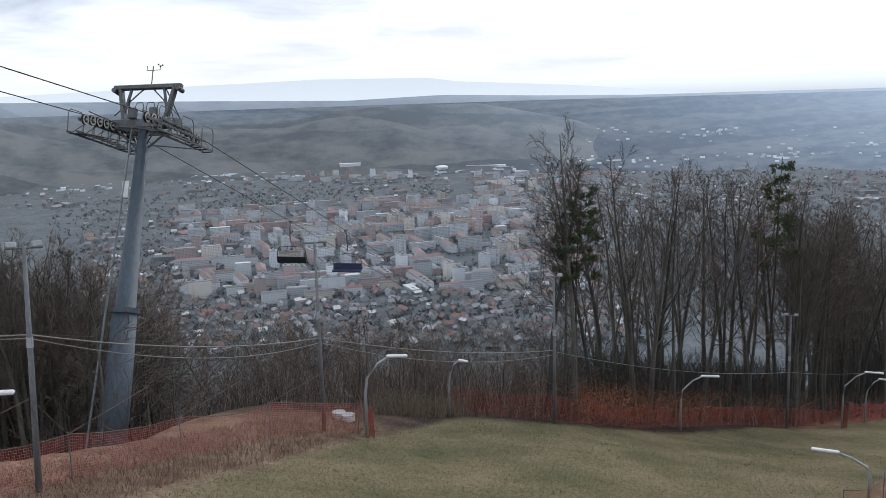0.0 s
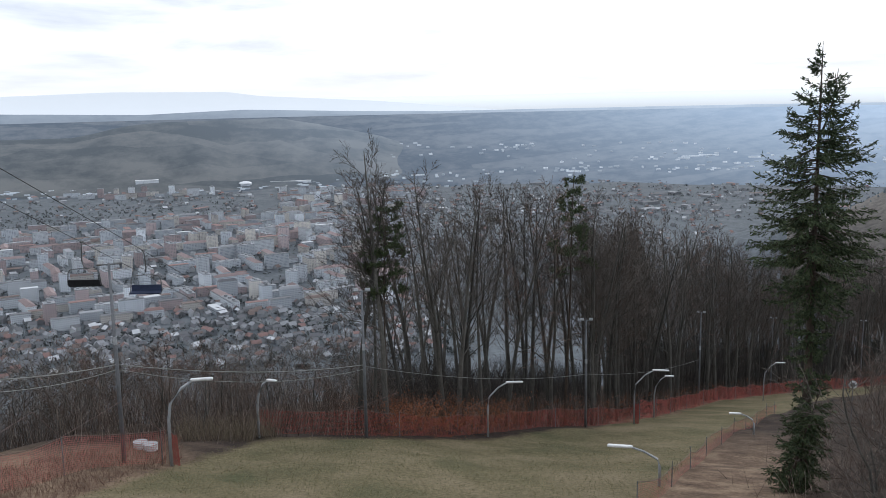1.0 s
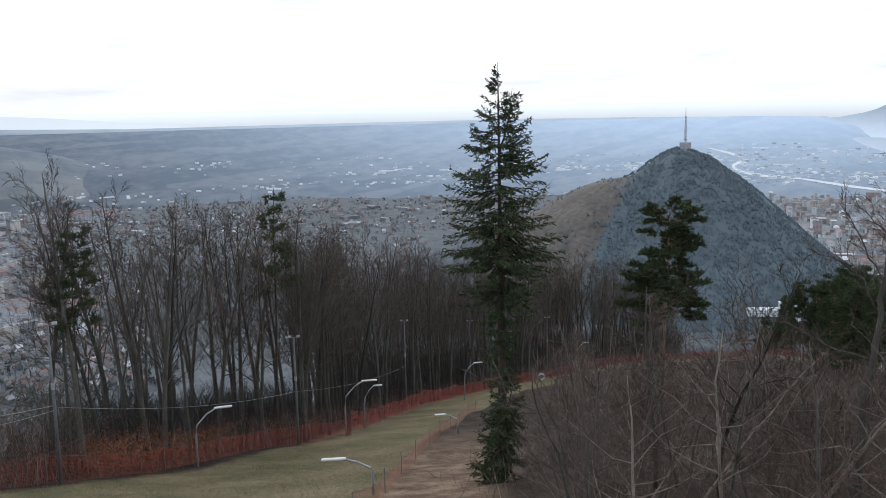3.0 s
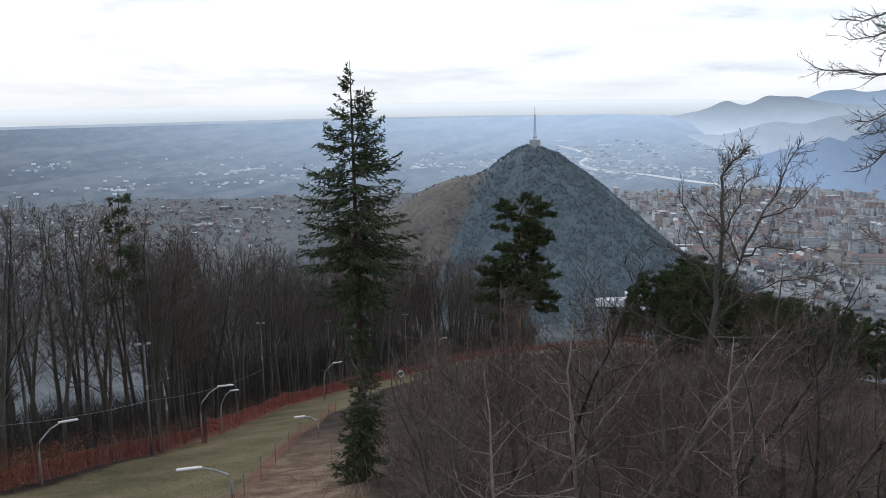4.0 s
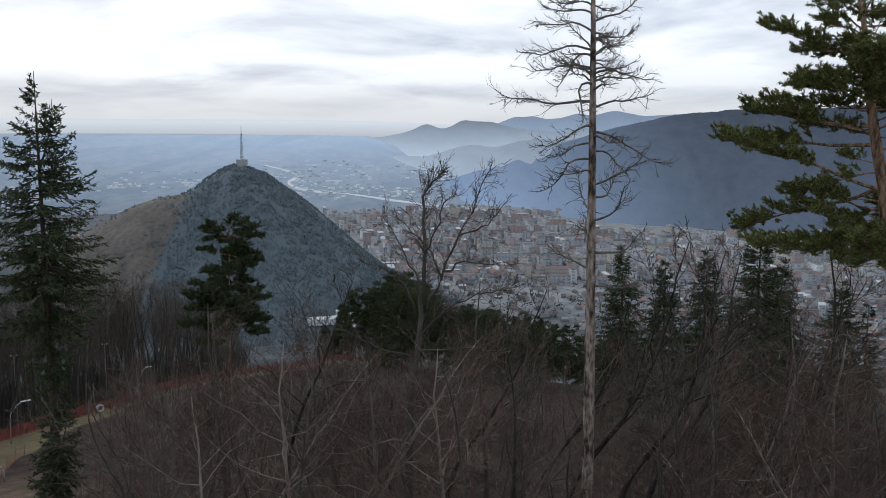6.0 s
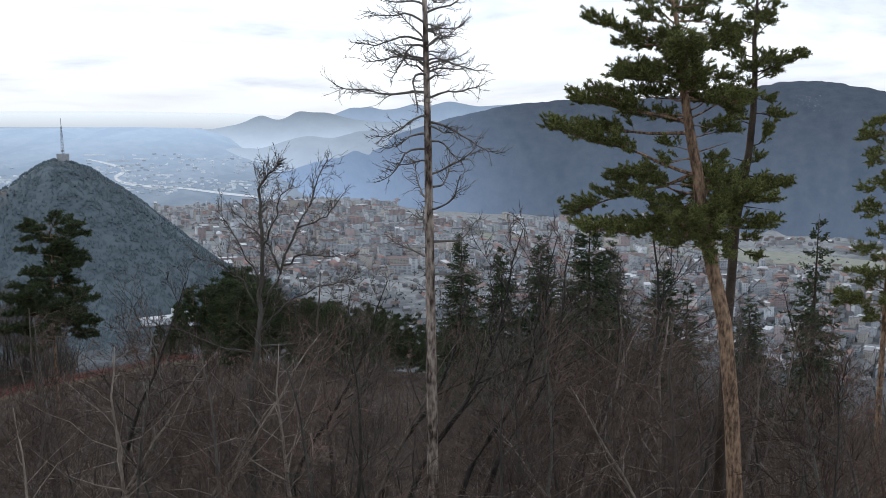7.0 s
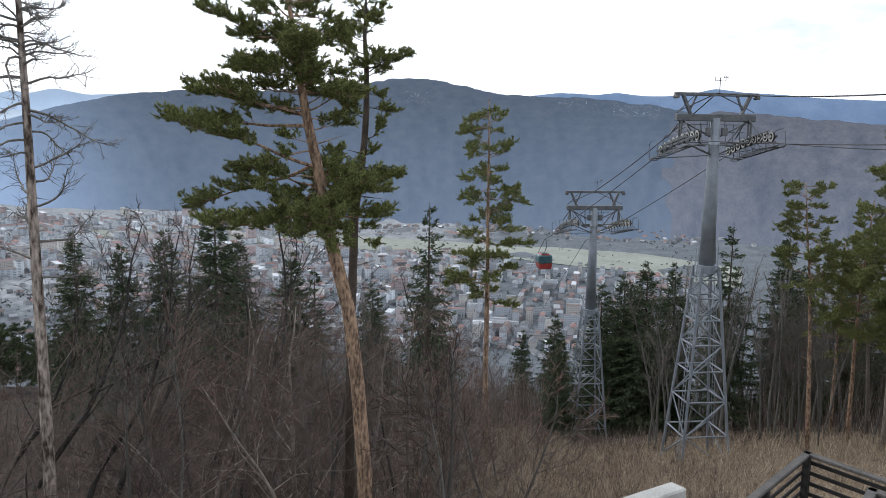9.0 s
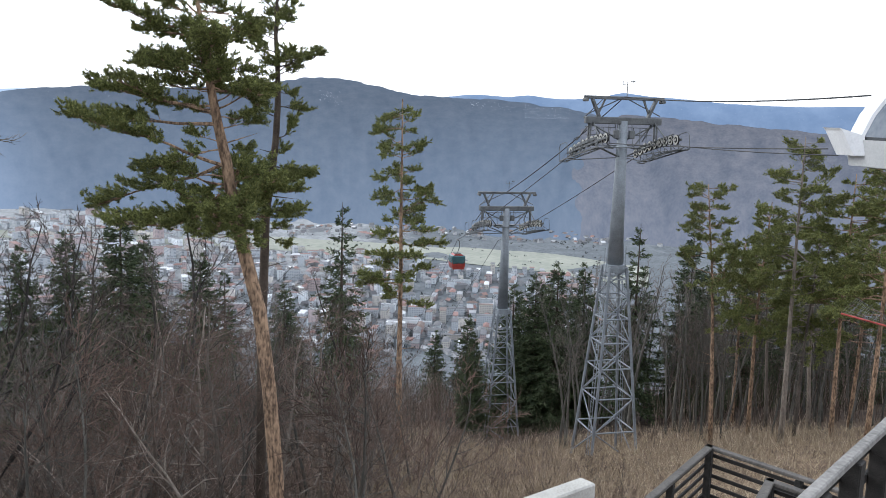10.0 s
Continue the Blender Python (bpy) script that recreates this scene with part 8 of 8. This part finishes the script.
def round_sign(az, r, h):
    p = at(az, r)
    ob = thing("round_sign", "small white round sign on a thin post", "sign", pose(p.x, p.y, p.z, 0, 0, -az))
    part("post", Shape().rod((0, 0, -0.2), (0, 0, h), 0.03, 6), POLE_GREY, ob)
    part("disc", Shape().tube([(0, -0.05, h - 0.1), (0, -0.02, h - 0.1)], [0.30, 0.30], 18), LAMP_WHITE, ob)
    part("inner_disc", Shape().tube([(0, -0.058, h - 0.1), (0, -0.052, h - 0.1)], [0.16, 0.16], 16), POLE_GREY, ob)


round_sign(37.2, 70, 3.4)


# ---- decks and railings by the lookout ----
def railing(points, z_top, height, label, slats=7, post=0.09, spacing=1.35, cap=0.16, name="railing", top=None):
    """A wooden railing: square posts, level slats, a wide weathered top board, over its deck."""
    ob = thing(name, label, "railing")
    for a, b in zip(points, points[1:]):
        a, b = Vector((*a, 0)), Vector((*b, 0))
        n = max(1, round((b - a).length / spacing))
        for i in range(n + 1):
            c = a.lerp(b, i / n)
            part("post", Shape().box((post, post, height), pose(c.x, c.y, z_top - height / 2 - 0.03, 0, 0, math.degrees(math.atan2((b - a).y, (b - a).x))), 0.008), WOOD_DARK, ob)
        d = (b - a).normalized() * (cap / 2)
        part("top_board", Shape().beam(a + Vector((0, 0, z_top)) - d, b + Vector((0, 0, z_top)) + d, cap, 0.045, 0.008), top or WOOD_TOP, ob, "weathered grey top board")
        side = Vector((-(b - a).y, (b - a).x, 0)).normalized() * (post / 2 + 0.012)
        for k in range(slats):
            z = z_top - 0.13 - (height - 0.22) * k / (slats - 1)
            part("slat", Shape().beam(a + side + Vector((0, 0, z)), b + side + Vector((0, 0, z)), 0.025, 0.055, 0.005), WOOD_DARK, ob)
    return ob


RAIL_TOP = mat("railing_top_dark", (0.04, 0.037, 0.034), (0.11, 0.10, 0.092), 3, 0.75, bump=0.004, fine=30)


def decks():
    zt = EYE_Z - 13 * math.tan(radians(19.75))

    def flat(az, el, z):
        r = (EYE_Z - z) / math.tan(radians(-el))
        return at(az, r, 0).xy

    corner = flat(115.25, -19.55, zt)
    left_end = flat(110.2, -24.5, zt)
    right_end = flat(122.0, -20.75, zt)
    railing([left_end, corner, right_end + (right_end - corner) * 0.6], zt, 1.15, "dark wooden railing with level slats round the lower deck", cap=0.11, top=RAIL_TOP)
    # lower deck boards
    deck = thing("deck", "dark wooden deck boards behind the railing", "deck")
    u = (right_end - corner).normalized()
    w = (left_end - corner).normalized()
    for k in range(22):
        a = corner + w * (0.10 + 0.16 * k)
        b = a + u * 5.2
        part("board", Shape().beam((a.x, a.y, zt - 1.2), (b.x, b.y, zt - 1.2), 0.145, 0.04), WOOD_TOP, deck)
    for k in range(4):
        c = corner + w * (0.3 + 1.0 * k) + u * 0.4
        g = ground_z(c.x, c.y)
        part("support", Shape().box((0.16, 0.16, zt - 1.22 - g + 0.2), pose(c.x, c.y, (zt - 1.22 + g - 0.2) / 2), 0.01), WOOD_DARK, deck)
    # the nearer railing, higher up
    zn = EYE_Z - 6.0 * math.tan(radians(15.75))
    far_end, near_end = flat(125.6, -15.5, zn), flat(119.0, -23.5, zn)
    more = far_end + (far_end - near_end) * 0.5
    railing([near_end, more], zn, 1.1, "near dark wooden railing with a broad weathered top board", slats=6, post=0.10, spacing=0.62, cap=0.06)
    # stair rail between the two
    zs = zt + 0.35
    p, q = flat(118.9, -21.0, zs), flat(117.6, -24.0, zs)
    railing([q, p], zs, 1.1, "short dark stair railing below the lookout", slats=5, cap=0.11, top=RAIL_TOP)
    s2 = p + (right_end - corner) * 0.5
    railing([p, s2], zs, 1.1, "short dark stair railing below the lookout", slats=5, cap=0.11, top=RAIL_TOP)
    # pale concrete wall end
    zc = EYE_Z - 14.5 * math.tan(radians(22.75))
    a, b = flat(107.9, -22.3, zc), flat(104.0, -23.9, zc)
    ob = solid("concrete_wall", Shape().beam((a.x, a.y, zc - 0.9), (b.x, b.y, zc - 0.9), 0.35, 1.8, 0.03), CONCRETE, "pale concrete retaining wall in dry grass", "wall")


decks()


def barrier():
    """A red rail with a slack grey net above it, at the edge of the wood."""
    ob = thing("barrier", "faded red rail with a slack grey net at the wood's edge", "barrier")
    rail = [at(az, 34 + k, el=el) for k, (az, el) in enumerate([(122.16, -10.83), (124.7, -11.27), (126.82, -11.62)])]
    part("rail", Shape().tube(rail, [0.035] * 3, 8), NET_RED, ob, "faded red rail")
    edge = [at(az, 35 + k, el=el) for k, (az, el) in enumerate([(122.92, -9.86), (124.65, -10.76), (126.23, -11.45)])]
    s = Shape()
    for i in range(40):
        a, c = along(edge, i / 40)[0], along(rail, i / 40)[0]
        s.rod(a, a.lerp(c, 0.9) + rv(0.06), 0.006, 3)
    for j in range(6):
        s.tube([a.lerp(c, j / 6) + Vector((0, 0, -0.1 * math.sin(math.pi * j / 6))) for a, c in zip(edge, rail)], [0.007] * 3, 3)
    part("netting", s, POLE_GREY, ob)
    for p in rail[2:]:
        g = ground_z(p.x, p.y)
        part("post", Shape().rod((p.x, p.y, g - 0.2), (p.x, p.y, p.z + 0.1), 0.05, 8), POLE_GREY, ob)


barrier()


# ---- the gondola station's roof ----
def station():
    ob = thing("gondola_station", "white curved roof end of the gondola station with tinted glass", "building")
    c = at(121.65, 38, el=-1.3)
    # axes: u to the right in the view, w away from the eye along the lift line
    u = Vector((math.cos(radians(121.65 + 4)), -math.sin(radians(121.65 + 4)), 0))
    w = Vector((math.sin(radians(GOND_AZ)), math.cos(radians(GOND_AZ)), 0))
    px = 38 / 1597.0 / math.cos(radians(24))

    def spot(x, y, back=0.0):
        return c + u * ((x - 1490) * px) + Vector((0, 0, (282 - y) * px)) - w * back

    rim = [(1488, 268), (1502, 232), (1522, 200), (1546, 172), (1576, 148), (1612, 128), (1656, 114), (1706, 108)]
    inner = [(1508, 268), (1520, 240), (1538, 212), (1560, 188), (1588, 168), (1622, 150), (1662, 138), (1706, 132)]
    s = Shape()
    n = len(rim)
    for back in (0.0, 0.7):
        for q in (rim, inner):
            for x, y in q:
                s.v.append(spot(x, y, back))
    for i in range(n - 1):
        a, b, d, e = i, n + i, 2 * n + i, 3 * n + i
        s.f += [(a, a + 1, b + 1, b), (d, e, e + 1, d + 1), (a, d, d + 1, a + 1), (b, b + 1, e + 1, e)]
    s.f += [(0, n, 3 * n, 2 * n)]
    part("roof_arch", s, WHITE_SHEET, ob, "white curved roof edge", smooth=False)
    # glazed barrel roof behind the white rim
    skin = [((x * 3 + p) / 4, (y * 3 + q) / 4) for (x, y), (p, q) in zip(rim, inner)]
    for k in range(4):
        g = Shape()
        for x, y in skin:
            g.v += [spot(x, y, 0.7 + 1.3 * k), spot(x, y, 1.9 + 1.3 * k)]
        for i in range(n - 1):
            g.f.append((2 * i, 2 * i + 1, 2 * i + 3, 2 * i + 2))
        part("glass", g, GLASS_TINT, ob, "tinted curved glazing", smooth=True)
        r = Shape()
        r.tube([spot(x, y, 1.95 + 1.3 * k) for x, y in skin], [0.06] * n, 6)
        part("glazing_bar", r, FRAME_DARK, ob)
    part("glazing_bar", Shape().beam(spot(1494, 266, 0.7), spot(1494, 266, 6.0), 0.12, 0.12), FRAME_DARK, ob)
    f = Shape()
    f.v += [spot(1486, 268), spot(1712, 282), spot(1712, 322), spot(1494, 306), spot(1486, 268, 6), spot(1712, 282, 6), spot(1712, 322, 6), spot(1494, 306, 6)]
    f.f += [(0, 1, 2, 3), (4, 7, 6, 5), (0, 4, 5, 1), (3, 2, 6, 7), (0, 3, 7, 4)]
    part("fascia", f, GREY_SHEET, ob, "grey sheet fascia")
    v = Shape()
    v.v += [spot(1454, 252), spot(1488, 262), spot(1490, 290), spot(1476, 291), spot(1458, 256), spot(1454, 252, 1), spot(1488, 262, 1), spot(1490, 290, 1), spot(1476, 291, 1), spot(1458, 256, 1)]
    v.f += [(0, 1, 2, 3, 4), (5, 9, 8, 7, 6)] + [(i, 5 + i, 5 + (i + 1) % 5, (i + 1) % 5) for i in range(5)]
    part("rope_guide", v, WHITE_SHEET, ob, "white wedge-shaped rope guide")
    part("pipe", Shape().rod(spot(1508, 282, -0.3), spot(1516, 271, -0.3), 0.06, 8), LAMP_WHITE, ob)
    # hall below, hidden by the trees and the view's edge, down to the ground
    b0 = spot(1620, 322, 2.0)
    gz = ground_z(b0.x, b0.y)
    part("hall", Shape().box((4.5, 4.0, b0.z - gz + 0.4), pose(b0.x + 1.0, b0.y - 2.0, (b0.z + gz) / 2 - 0.1, 0, 0, -30), 0.05), GREY_SHEET, ob)


station()
